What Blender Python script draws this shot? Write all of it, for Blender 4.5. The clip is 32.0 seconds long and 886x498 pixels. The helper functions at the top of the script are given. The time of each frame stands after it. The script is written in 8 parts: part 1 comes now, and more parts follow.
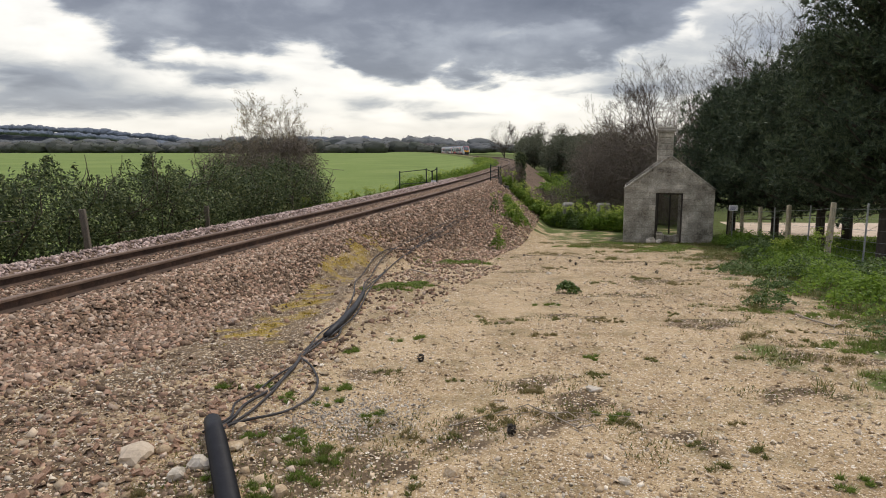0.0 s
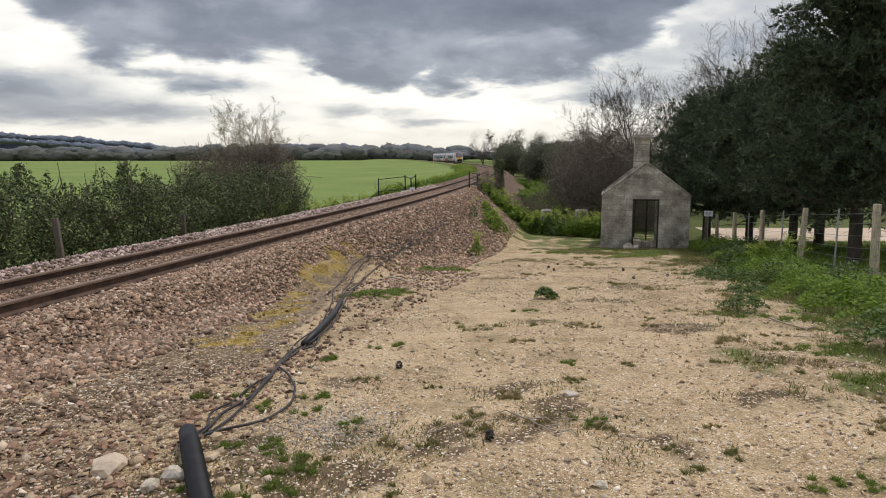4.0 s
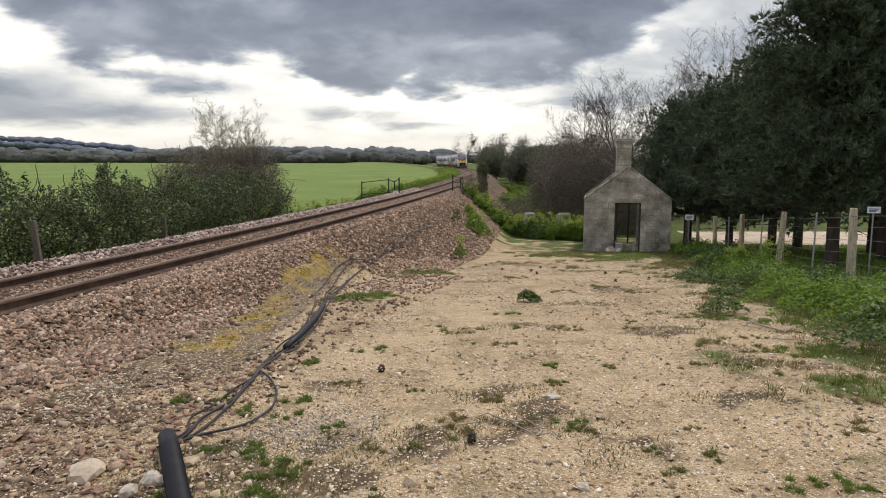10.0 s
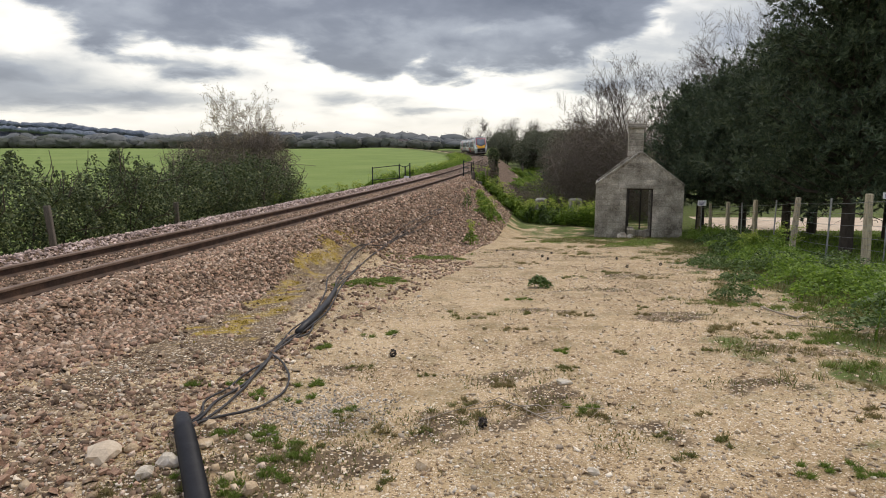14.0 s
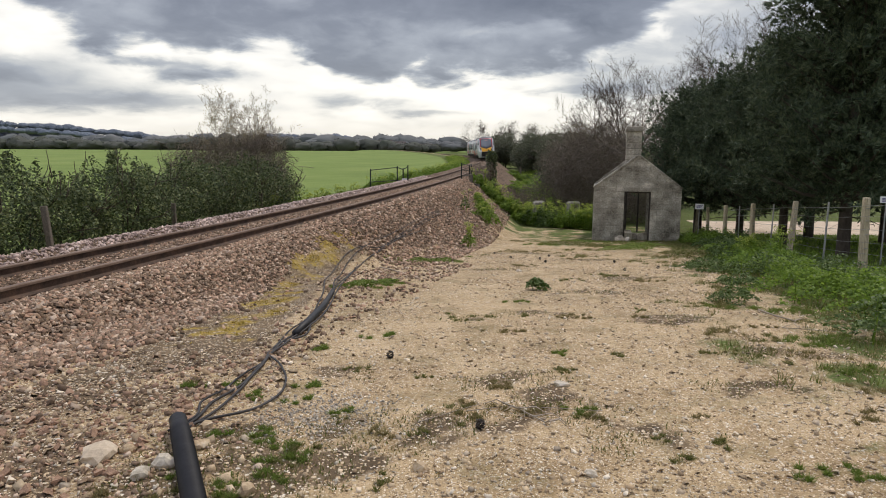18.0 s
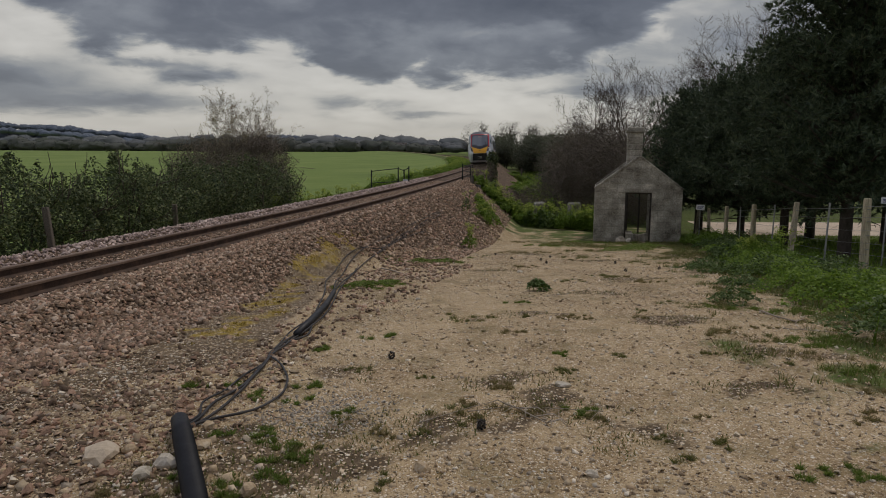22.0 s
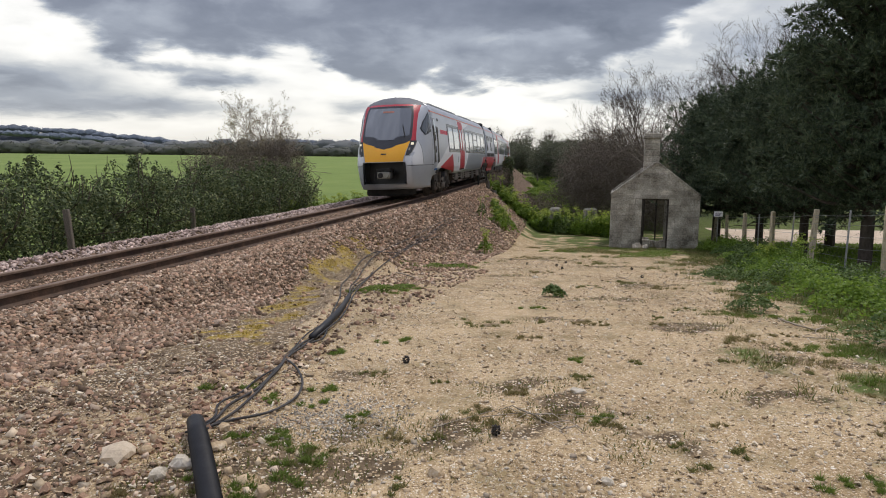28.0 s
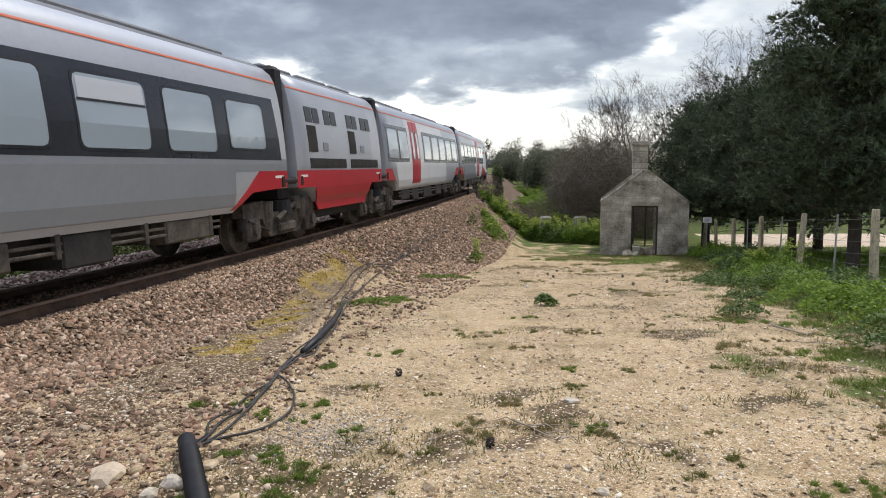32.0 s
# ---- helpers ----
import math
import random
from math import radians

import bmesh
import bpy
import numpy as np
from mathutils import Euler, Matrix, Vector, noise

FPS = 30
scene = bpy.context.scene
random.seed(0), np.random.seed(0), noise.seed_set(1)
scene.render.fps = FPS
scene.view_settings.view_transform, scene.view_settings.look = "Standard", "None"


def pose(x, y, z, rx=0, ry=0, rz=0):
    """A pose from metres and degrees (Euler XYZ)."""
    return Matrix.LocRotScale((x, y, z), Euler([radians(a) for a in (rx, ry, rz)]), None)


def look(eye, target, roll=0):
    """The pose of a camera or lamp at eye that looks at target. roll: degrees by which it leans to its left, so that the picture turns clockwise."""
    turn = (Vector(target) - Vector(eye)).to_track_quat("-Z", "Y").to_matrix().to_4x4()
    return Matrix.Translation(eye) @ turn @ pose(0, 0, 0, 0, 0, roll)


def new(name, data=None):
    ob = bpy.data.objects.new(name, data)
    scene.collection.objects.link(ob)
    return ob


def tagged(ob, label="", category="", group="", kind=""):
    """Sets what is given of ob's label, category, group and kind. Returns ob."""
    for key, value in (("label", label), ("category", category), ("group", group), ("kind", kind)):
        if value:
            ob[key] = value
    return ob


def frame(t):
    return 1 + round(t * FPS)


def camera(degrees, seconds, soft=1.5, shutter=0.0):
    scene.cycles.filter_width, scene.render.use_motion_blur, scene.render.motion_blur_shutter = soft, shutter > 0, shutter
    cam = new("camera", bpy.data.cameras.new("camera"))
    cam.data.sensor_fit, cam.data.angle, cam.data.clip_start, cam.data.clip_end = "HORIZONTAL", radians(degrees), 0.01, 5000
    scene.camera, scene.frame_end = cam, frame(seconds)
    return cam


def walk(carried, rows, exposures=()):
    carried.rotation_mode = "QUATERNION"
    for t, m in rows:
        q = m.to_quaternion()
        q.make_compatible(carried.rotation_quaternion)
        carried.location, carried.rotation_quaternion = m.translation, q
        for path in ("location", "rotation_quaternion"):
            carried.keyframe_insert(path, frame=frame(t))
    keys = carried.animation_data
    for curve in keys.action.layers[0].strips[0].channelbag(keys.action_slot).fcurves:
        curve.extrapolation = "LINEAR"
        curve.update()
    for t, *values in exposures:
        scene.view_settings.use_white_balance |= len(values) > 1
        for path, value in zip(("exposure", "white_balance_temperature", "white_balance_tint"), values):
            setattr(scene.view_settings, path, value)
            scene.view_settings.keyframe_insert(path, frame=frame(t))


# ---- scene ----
cam = camera(66.32, 32.0, soft=1.0)
PATH = [
    (0, pose(-0.000, 0.000, 1.680, 81.797, 0.000, 0.000)),
    (0.5, pose(-0.001, 0.002, 1.680, 81.816, -0.013, 0.020)),
    (1, pose(0.002, 0.002, 1.680, 82.520, -0.511, -0.702)),
    (1.5, pose(0.003, -0.004, 1.678, 82.376, -0.377, -1.023)),
    (2, pose(0.006, -0.007, 1.677, 82.294, -0.315, -1.150)),
    (2.5, pose(0.012, -0.003, 1.681, 82.376, -0.094, -1.351)),
    (4.5, pose(0.017, -0.009, 1.678, 82.399, 0.155, -2.020)),
    (5, pose(0.018, -0.005, 1.679, 82.639, 0.216, -2.450)),
    (5.5, pose(0.021, -0.007, 1.675, 82.410, 0.215, -2.760)),
    (6, pose(0.022, -0.008, 1.678, 82.343, 0.251, -2.473)),
    (6.5, pose(0.020, -0.009, 1.678, 82.356, 0.121, -2.519)),
    (7, pose(0.018, -0.008, 1.679, 82.432, -0.029, -2.526)),
    (7.5, pose(0.018, -0.010, 1.678, 82.559, -0.209, -2.795)),
    (8, pose(0.019, -0.011, 1.679, 82.672, -0.131, -3.472)),
    (8.5, pose(0.023, -0.010, 1.679, 82.664, -0.155, -3.386)),
    (9, pose(0.023, -0.010, 1.682, 82.607, -0.153, -3.194)),
    (9.5, pose(0.023, -0.009, 1.679, 82.672, -0.179, -3.305)),
    (10, pose(0.024, -0.012, 1.679, 82.658, -0.097, -3.134)),
    (10.5, pose(0.021, -0.013, 1.681, 82.947, -0.155, -3.006)),
    (11, pose(0.020, -0.013, 1.678, 82.603, -0.153, -2.873)),
    (11.5, pose(0.019, -0.014, 1.678, 82.491, -0.114, -2.819)),
    (12, pose(0.021, -0.011, 1.683, 82.063, -0.188, -2.916)),
    (12.5, pose(0.017, -0.013, 1.679, 82.113, 0.080, -2.303)),
    (13, pose(0.019, -0.011, 1.678, 81.852, -0.030, -2.351)),
    (13.5, pose(0.019, -0.014, 1.678, 81.572, 0.062, -2.402)),
    (14, pose(0.018, -0.015, 1.677, 81.447, -0.053, -2.235)),
    (14.5, pose(0.016, -0.018, 1.678, 81.548, 0.297, -2.054)),
    (16.5, pose(0.018, -0.014, 1.664, 81.818, -0.262, -2.365)),
    (17, pose(0.017, -0.011, 1.666, 81.806, -0.235, -2.479)),
    (17.5, pose(0.015, -0.011, 1.668, 82.278, -0.045, -1.912)),
    (18, pose(0.016, -0.008, 1.666, 81.667, -0.312, -2.399)),
    (18.5, pose(0.016, -0.007, 1.666, 81.489, -0.315, -2.274)),
    (19, pose(0.015, -0.011, 1.665, 81.559, -0.339, -2.306)),
    (19.5, pose(0.013, -0.015, 1.664, 81.401, -0.289, -2.169)),
    (20, pose(0.015, -0.013, 1.666, 81.122, -0.094, -2.310)),
    (20.5, pose(0.018, -0.011, 1.667, 81.579, -0.239, -2.532)),
    (21, pose(0.014, -0.014, 1.665, 81.946, -0.093, -2.071)),
    (21.5, pose(0.013, -0.015, 1.665, 81.777, -0.230, -2.143)),
    (22, pose(0.014, -0.015, 1.664, 81.757, -0.291, -2.325)),
    (22.5, pose(0.010, -0.016, 1.664, 81.720, -0.463, -2.009)),
    (23, pose(0.009, -0.014, 1.661, 81.556, -0.758, -2.191)),
    (23.5, pose(0.007, -0.014, 1.662, 81.291, -0.840, -2.357)),
    (24, pose(0.007, -0.013, 1.665, 81.699, -0.424, -1.939)),
    (24.5, pose(0.005, -0.016, 1.666, 81.790, -0.160, -0.876)),
    (25, pose(0.008, -0.017, 1.664, 81.791, -0.255, -1.547)),
    (25.5, pose(0.009, -0.018, 1.664, 81.936, -0.452, -1.518)),
    (27.5, pose(0.014, -0.011, 1.659, 82.196, -0.247, -1.195)),
    (28, pose(0.011, -0.011, 1.660, 82.173, -0.551, -0.990)),
    (28.5, pose(0.010, -0.012, 1.660, 82.875, -0.257, -0.933)),
    (29, pose(0.015, -0.010, 1.662, 82.596, 0.058, -1.471)),
    (29.5, pose(0.014, -0.009, 1.664, 82.475, 0.108, -1.465)),
    (30, pose(0.016, -0.006, 1.666, 82.705, 0.306, -1.444)),
    (30.5, pose(0.015, -0.005, 1.667, 82.772, -0.012, -1.539)),
    (31, pose(0.013, -0.005, 1.668, 82.739, 0.282, -1.629)),
    (31.5, pose(0.013, -0.005, 1.666, 82.684, 0.131, -1.610)),
    (32, pose(0.015, -0.001, 1.669, 83.044, 0.378, -1.867)),
]
walk(cam, PATH, [(0, -0.2, 6830, 10), (6, -0.17, 6830, 10), (13, -0.12, 6830, 10), (20, -0.2, 6790, 10), (21.3, -0.22, 6790, 10), (22, -1.15, 6790, 10), (22.6, -0.75, 6790, 10), (23, -0.42, 6790, 10), (25, -0.25, 6740, 10), (28, -0.2, 6640, 10), (29.3, -0.14, 6620, 10), (30, 0.2, 6560, 8), (32, 0.18, 6560, 8)])

# ---- sky and light ----
world = bpy.data.worlds.new("sky")
scene.world = world
world.use_nodes = True
wn, wl = world.node_tree.nodes, world.node_tree.links
wn.clear()


def node(nodes, kind, **values):
    made = nodes.new(kind)
    for key, value in values.items():
        if key in made.inputs:
            made.inputs[key].default_value = value
        else:
            setattr(made, key, value)
    return made


def ramp(nodes, stops, mode="LINEAR"):
    made = nodes.new("ShaderNodeValToRGB")
    made.color_ramp.interpolation = mode
    while len(made.color_ramp.elements) < len(stops):
        made.color_ramp.elements.new(0.5)
    for e, (at, c) in zip(made.color_ramp.elements, stops):
        e.position = at
        e.color = (*c, 1) if len(c) == 3 else c
    return made


def build_sky():
    """Broken cloud over the fields: a heavy grey sheet above, a bright opening low in the south-west, cream haze along the horizon."""
    n, l = wn, wl
    coord = n.new("ShaderNodeTexCoord")
    sep = n.new("ShaderNodeSeparateXYZ")
    l.new(coord.outputs["Generated"], sep.inputs[0])

    def put(value, socket):
        if isinstance(value, (int, float)):
            socket.default_value = value
        else:
            l.new(value, socket)

    def calc(op, a, b=None, c=None):
        m = node(n, "ShaderNodeMath", operation=op)
        for value, socket in zip((a, b, c), m.inputs):
            if value is not None:
                put(value, socket)
        return m.outputs[0]

    def step(v, a, b, lo=0.0, hi=1.0):
        m = node(n, "ShaderNodeMapRange", interpolation_type="SMOOTHSTEP")
        for key, value in (("Value", v), ("From Min", a), ("From Max", b), ("To Min", lo), ("To Max", hi)):
            put(value, m.inputs[key])
        return m.outputs[0]

    up = sep.outputs[2]
    az = calc("ARCTAN2", sep.outputs[0], sep.outputs[1])

    def puff(scale, detail, rough, sx, sy, shift, warp=0.4):
        v = n.new("ShaderNodeCombineXYZ")
        l.new(calc("MULTIPLY_ADD", az, sx, shift), v.inputs[0])
        # higher clouds look larger: stretch height near the horizon
        l.new(calc("MULTIPLY", calc("POWER", calc("MAXIMUM", up, 0.001), 0.72), sy), v.inputs[1])
        t = node(n, "ShaderNodeTexNoise", Scale=scale, Detail=detail, Roughness=rough, Distortion=warp)
        l.new(v.outputs[0], t.inputs["Vector"])
        return t.outputs["Fac"]

    def bump(a0, aw, v0, vw):
        x = calc("DIVIDE", calc("SUBTRACT", azw, a0), aw)
        y = calc("DIVIDE", calc("SUBTRACT", upw, v0), vw)
        return calc("EXPONENT", calc("MULTIPLY", calc("ADD", calc("MULTIPLY", x, x), calc("MULTIPLY", y, y)), -1.0))

    big = puff(1.0, 8.0, 0.55, 4.2, 9.0, SKY_SHIFT, 0.35)
    small = puff(1.0, 6.0, 0.5, 13.0, 26.0, 2.2 + SKY_SHIFT, 0.4)
    # ragged outlines
    rag = puff(1.0, 8.0, 0.6, 22.0, 60.0, 7.7, 0.3)
    azw = calc("ADD", az, calc("MULTIPLY", calc("SUBTRACT", small, 0.5), 0.22))
    upw = calc("ADD", up, calc("MULTIPLY", calc("SUBTRACT", rag, 0.5), 0.022))
    # the heavy cloud's lower edge, by bearing
    edge = ramp(n, [((a + 0.8) / 1.6, (e / 0.3,) * 3) for a, e in ((-0.75, 0.24), (-0.53, 0.20), (-0.42, 0.125), (-0.29, 0.13), (-0.185, 0.155), (-0.135, 0.12), (-0.07, 0.092), (0.18, 0.105), (0.28, 0.125), (0.36, 0.19), (0.46, 0.25), (0.75, 0.2))])
    l.new(calc("MULTIPLY_ADD", az, 1 / 1.6, 0.5), edge.inputs[0])
    above = calc("SUBTRACT", up, calc("MULTIPLY", edge.outputs[0], 0.3))
    above = calc("ADD", above, calc("MULTIPLY", calc("SUBTRACT", big, 0.5), 0.10))
    above = calc("ADD", above, calc("MULTIPLY", calc("ADD", calc("SUBTRACT", small, 0.5), calc("MULTIPLY", calc("SUBTRACT", rag, 0.5), 0.22)), 0.075))
    cover = calc("ADD", step(above, -0.010, 0.020, 0.23, 0.64), step(above, 0.02, 0.13, 0.0, 0.17))
    cover = calc("ADD", cover, calc("MULTIPLY", step(az, 0.10, 0.30), step(upw, 0.055, 0.10, 0.05, 0.20)))
    for a0, aw, v0, vw, k in ((0.20, 0.05, 0.172, 0.016, -0.26), (0.10, 0.05, 0.165, 0.010, -0.16), (0.31, 0.02, 0.165, 0.016, -0.2), (-0.29, 0.06, 0.098, 0.011, 0.5), (-0.36, 0.06, 0.112, 0.007, 0.3), (-0.54, 0.09, 0.088, 0.02, 0.42), (-0.38, 0.13, 0.062, 0.014, 0.3), (-0.07, 0.06, 0.067, 0.010, 0.22), (0.02, 0.05, 0.052, 0.006, 0.22), (0.24, 0.08, 0.085, 0.008, 0.25), (-0.56, 0.12, 0.055, 0.014, 0.28)):
        cover = calc("ADD", cover, calc("MULTIPLY", bump(a0, aw, v0, vw), k))
    cover = calc("ADD", cover, calc("MULTIPLY", calc("SUBTRACT", big, 0.5), 0.5))
    cover = calc("ADD", cover, calc("MULTIPLY", calc("ADD", calc("SUBTRACT", small, 0.5), calc("MULTIPLY", calc("SUBTRACT", rag, 0.5), 0.25)), 0.30))
    tone = ramp(n, [(0.08, (1.3, 1.29, 1.26)), (0.27, (1.0, 0.99, 0.965)), (0.42, (0.60, 0.62, 0.65)), (0.54, (0.395, 0.425, 0.495)), (0.70, (0.235, 0.253, 0.315)), (0.95, (0.13, 0.14, 0.185))])
    l.new(cover, tone.inputs[0])
    low = node(n, "ShaderNodeMix", data_type="RGBA")
    l.new(step(up, -0.01, 0.06, 0.85, 0.0), low.inputs[0])
    l.new(tone.outputs[0], low.inputs[6])
    low.inputs[7].default_value = (0.74, 0.73, 0.70, 1)
    # an overcast sky is brightest overhead
    lift = node(n, "ShaderNodeMix", data_type="RGBA", blend_type="MULTIPLY")
    lift.inputs[0].default_value = 1.0
    l.new(low.outputs[2], lift.inputs[6])
    grey = n.new("ShaderNodeCombineColor")
    gain = step(up, 0.24, 0.75, 1.0, SKY_ZENITH)
    for i in range(3):
        l.new(gain, grey.inputs[i])
    l.new(grey.outputs[0], lift.inputs[7])
    sky = node(n, "ShaderNodeTexSky", sky_type="NISHITA", sun_disc=False, sun_elevation=radians(57), sun_rotation=radians(45))
    both = node(n, "ShaderNodeMix", data_type="RGBA", blend_type="ADD")
    both.inputs[0].default_value = 0.02
    l.new(lift.outputs[2], both.inputs[6])
    l.new(sky.outputs[0], both.inputs[7])
    back = node(n, "ShaderNodeBackground", Strength=SKY_STRENGTH)
    l.new(both.outputs[2], back.inputs[0])
    out = n.new("ShaderNodeOutputWorld")
    l.new(back.outputs[0], out.inputs[0])


SKY_SHIFT = 4.1
SKY_ZENITH = 4.6
SKY_STRENGTH = 1.0
build_sky()
sun_lamp = bpy.data.lights.new("sun", "SUN")
sun_lamp.energy, sun_lamp.angle, sun_lamp.color = 2.1, radians(12), (1.0, 0.94, 0.85)
sun = new("sun", sun_lamp)
sun.matrix_world = look((9, 9, 20), (0, 0, 0))

# ---- plan ----
# The railway's centre line: x = X0 - AMP exp(-y / LEN) to y = 100, then a plain curve; the outer (east) rail is the higher.
X0, AMP, LEN = 19.2, 26.75, 95.0
CANT = 0.06
RISE, RAIL_CANT = 0.085, 0.07
GAUGE = 1.505


def sway(y):
    """How the line beyond the bridge strays from its plain curve."""
    return 0.75 * math.exp(-((y - 112) / 30) ** 2) - 0.0008 * max(0.0, y - 170) ** 2 if y < 205 else -0.98 - 0.056 * (y - 205)


def track_x(y):
    if y > 100:
        return X0 - AMP * math.exp(-100 / LEN) + (y - 100) * 0.0983 - 0.0005 * (y - 100) ** 2 + sway(y)
    return X0 - AMP * math.exp(-y / LEN) + sway(y)


def track_slope(y):
    if y > 100:
        return 0.0983 - 0.001 * (y - 100) + (sway(y + 0.5) - sway(y - 0.5))
    return AMP / LEN * math.exp(-y / LEN) + (sway(y + 0.5) - sway(y - 0.5))


def track_point(y, off=0.0, z=0.0):
    s = track_slope(y)
    k = math.hypot(1, s)
    return Vector((track_x(y) + off / k, y - off * s / k, z))


_ys = np.linspace(-120, 460, 5801)
_xs = np.array([track_x(v) for v in _ys])
_arc = np.concatenate([[0], np.cumsum(np.hypot(np.diff(_xs), np.diff(_ys)))])
_arc -= np.interp(0, _ys, _arc)


def track_at(s, off=0.0, z=0.0):
    """The point at arc length s along the line, measured from y = 0."""
    return track_point(float(np.interp(s, _arc, _ys)), off, z)


def smax(a, b, k=0.12):
    h = max(k - abs(a - b), 0) / k
    return max(a, b) + h * h * k * 0.25


def east_level(y):
    """The yard falls away from the track's level toward the hut."""
    v = 1.5 * math.log1p(math.exp(min((y - 6) / 1.5, 60)))
    z = -0.093 * v
    if y > 26:
        z = max(z, -1.95 - 0.25 * (1 - math.exp(-(y - 26) / 4)))
    if y > 70:
        z += min((y - 70) / 90, 1) * 0.7
    return z


def far_rise(x, y):
    """The field climbs a little toward its far hedge."""
    return 2.3 * blend(math.hypot(x, y), 90, 400)


def ground_z(x, y):
    q = (x - track_x(y)) / math.hypot(1, track_slope(y))
    n = noise.noise(Vector((x * 0.35, y * 0.35, 1.7))) * 0.05 + noise.noise(Vector((x * 1.3, y * 1.3, 4))) * 0.015
    if -1.45 <= q <= 1.5:
        return -0.085 + (0.03 * q - 0.03) + n * 0.25
    if q > 1.5:
        slope = -0.085 - (q - 1.5) / 1.55 * (0.6 + 0.4 * blend(q, 1.5, 2.7))
        base = east_level(y) - 0.19 * math.exp(-(q - 1.5) / 1.6)
        return smax(slope, base, 0.25) + n * min(1, 0.4 + (q - 1.5) / 4)
    w = -q
    if w < 2.3:
        return -0.225 + 0.15 * math.sin((w - 1.45) / 0.85 * math.pi) ** 2 + n * 0.3
    low = -0.95 - 0.75 * min(max((w - 6) / 8, 0), 1)
    low += far_rise(x, y)
    return smax(-0.225 - (w - 2.3) / 1.5, low, 0.2) + n * min(1, (w - 2.3) / 3) * (1 if w < 60 else 0.3)

# ---- materials ----
def surface(name, colours, scale=6.0, rough=0.8, metal=0.0, bump=0.3, fine=40.0, space="Object", detail=6.0, spec=0.35, bump_at=0.02, random_tint=0.0, island_tint=0.0, stretch=None, mixture=None):
    """A weathered surface: colours mixed by two sizes of noise, with relief."""
    m = bpy.data.materials.new(name)
    m.use_nodes = True
    n, l = m.node_tree.nodes, m.node_tree.links
    b = n["Principled BSDF"]
    co = n.new("ShaderNodeTexCoord")
    src = co.outputs[space]
    if stretch:
        mp = n.new("ShaderNodeMapping")
        mp.inputs["Scale"].default_value = stretch
        l.new(src, mp.inputs[0])
        src = mp.outputs[0]
    big = node(n, "ShaderNodeTexNoise", Scale=scale, Detail=detail, Roughness=0.6)
    small = node(n, "ShaderNodeTexNoise", Scale=fine, Detail=3.0, Roughness=0.6)
    l.new(src, big.inputs["Vector"])
    l.new(src, small.inputs["Vector"])
    mix = node(n, "ShaderNodeMath", operation="MULTIPLY_ADD")
    l.new(small.outputs["Fac"], mix.inputs[0])
    mix.inputs[1].default_value = 0.5
    half = node(n, "ShaderNodeMath", operation="MULTIPLY_ADD")
    l.new(big.outputs["Fac"], half.inputs[0])
    half.inputs[1].default_value, half.inputs[2].default_value = 1.0, -0.25
    l.new(half.outputs[0], mix.inputs[2])
    k = len(colours)
    cr = ramp(n, [(0.3 + 0.4 * i / max(k - 1, 1), c) for i, c in enumerate(colours)])
    l.new(mix.outputs[0], cr.inputs[0])
    colour = cr.outputs[0]
    if mixture:
        # stones of several kinds, picked piece by piece
        kinds = ramp(n, [(i / len(mixture), c) for i, c in enumerate(mixture)], "CONSTANT")
        toss = node(n, "ShaderNodeTexWhiteNoise", noise_dimensions="1D")
        l.new(n.new("ShaderNodeNewGeometry").outputs["Random Per Island"], toss.inputs["W"])
        l.new(toss.outputs["Value"], kinds.inputs[0])
        both = node(n, "ShaderNodeMix", data_type="RGBA")
        both.inputs[0].default_value = 0.65
        l.new(colour, both.inputs[6])
        l.new(kinds.outputs[0], both.inputs[7])
        colour = both.outputs[2]
    if random_tint or island_tint:
        if random_tint:
            rnd = n.new("ShaderNodeObjectInfo").outputs["Random"]
        else:
            rnd = n.new("ShaderNodeNewGeometry").outputs["Random Per Island"]
        mr = node(n, "ShaderNodeMapRange")
        amount = random_tint or island_tint
        mr.inputs["To Min"].default_value, mr.inputs["To Max"].default_value = 1 - amount, 1 + amount
        l.new(rnd, mr.inputs["Value"])
        hsv = n.new("ShaderNodeHueSaturation")
        l.new(colour, hsv.inputs["Color"])
        l.new(mr.outputs[0], hsv.inputs["Value"])
        colour = hsv.outputs[0]
    l.new(colour, b.inputs["Base Color"])
    b.inputs["Roughness"].default_value, b.inputs["Metallic"].default_value = rough, metal
    b.inputs["Specular IOR Level"].default_value = spec
    if bump:
        bp = node(n, "ShaderNodeBump", Strength=bump, Distance=bump_at)
        l.new(mix.outputs[0], bp.inputs["Height"])
        l.new(bp.outputs[0], b.inputs["Normal"])
    return m


def leafy(name, colours, rough=0.5, through_light=0.25, tint=0.35):
    """Leaves: colour varies from leaf to leaf, with some light passing through."""
    m = bpy.data.materials.new(name)
    m.use_nodes = True
    n, l = m.node_tree.nodes, m.node_tree.links
    b = n["Principled BSDF"]
    rnd = n.new("ShaderNodeNewGeometry").outputs["Random Per Island"]
    cr = ramp(n, [(i / (len(colours) - 1), c) for i, c in enumerate(colours)])
    l.new(rnd, cr.inputs[0])
    l.new(cr.outputs[0], b.inputs["Base Color"])
    b.inputs["Roughness"].default_value = rough
    b.inputs["Specular IOR Level"].default_value = 0.3
    if through_light:
        t = n.new("ShaderNodeBsdfTranslucent")
        l.new(cr.outputs[0], t.inputs[0])
        mx = n.new("ShaderNodeMixShader")
        mx.inputs[0].default_value = through_light
        l.new(b.outputs[0], mx.inputs[1])
        l.new(t.outputs[0], mx.inputs[2])
        l.new(mx.outputs[0], n["Material Output"].inputs[0])
    return m


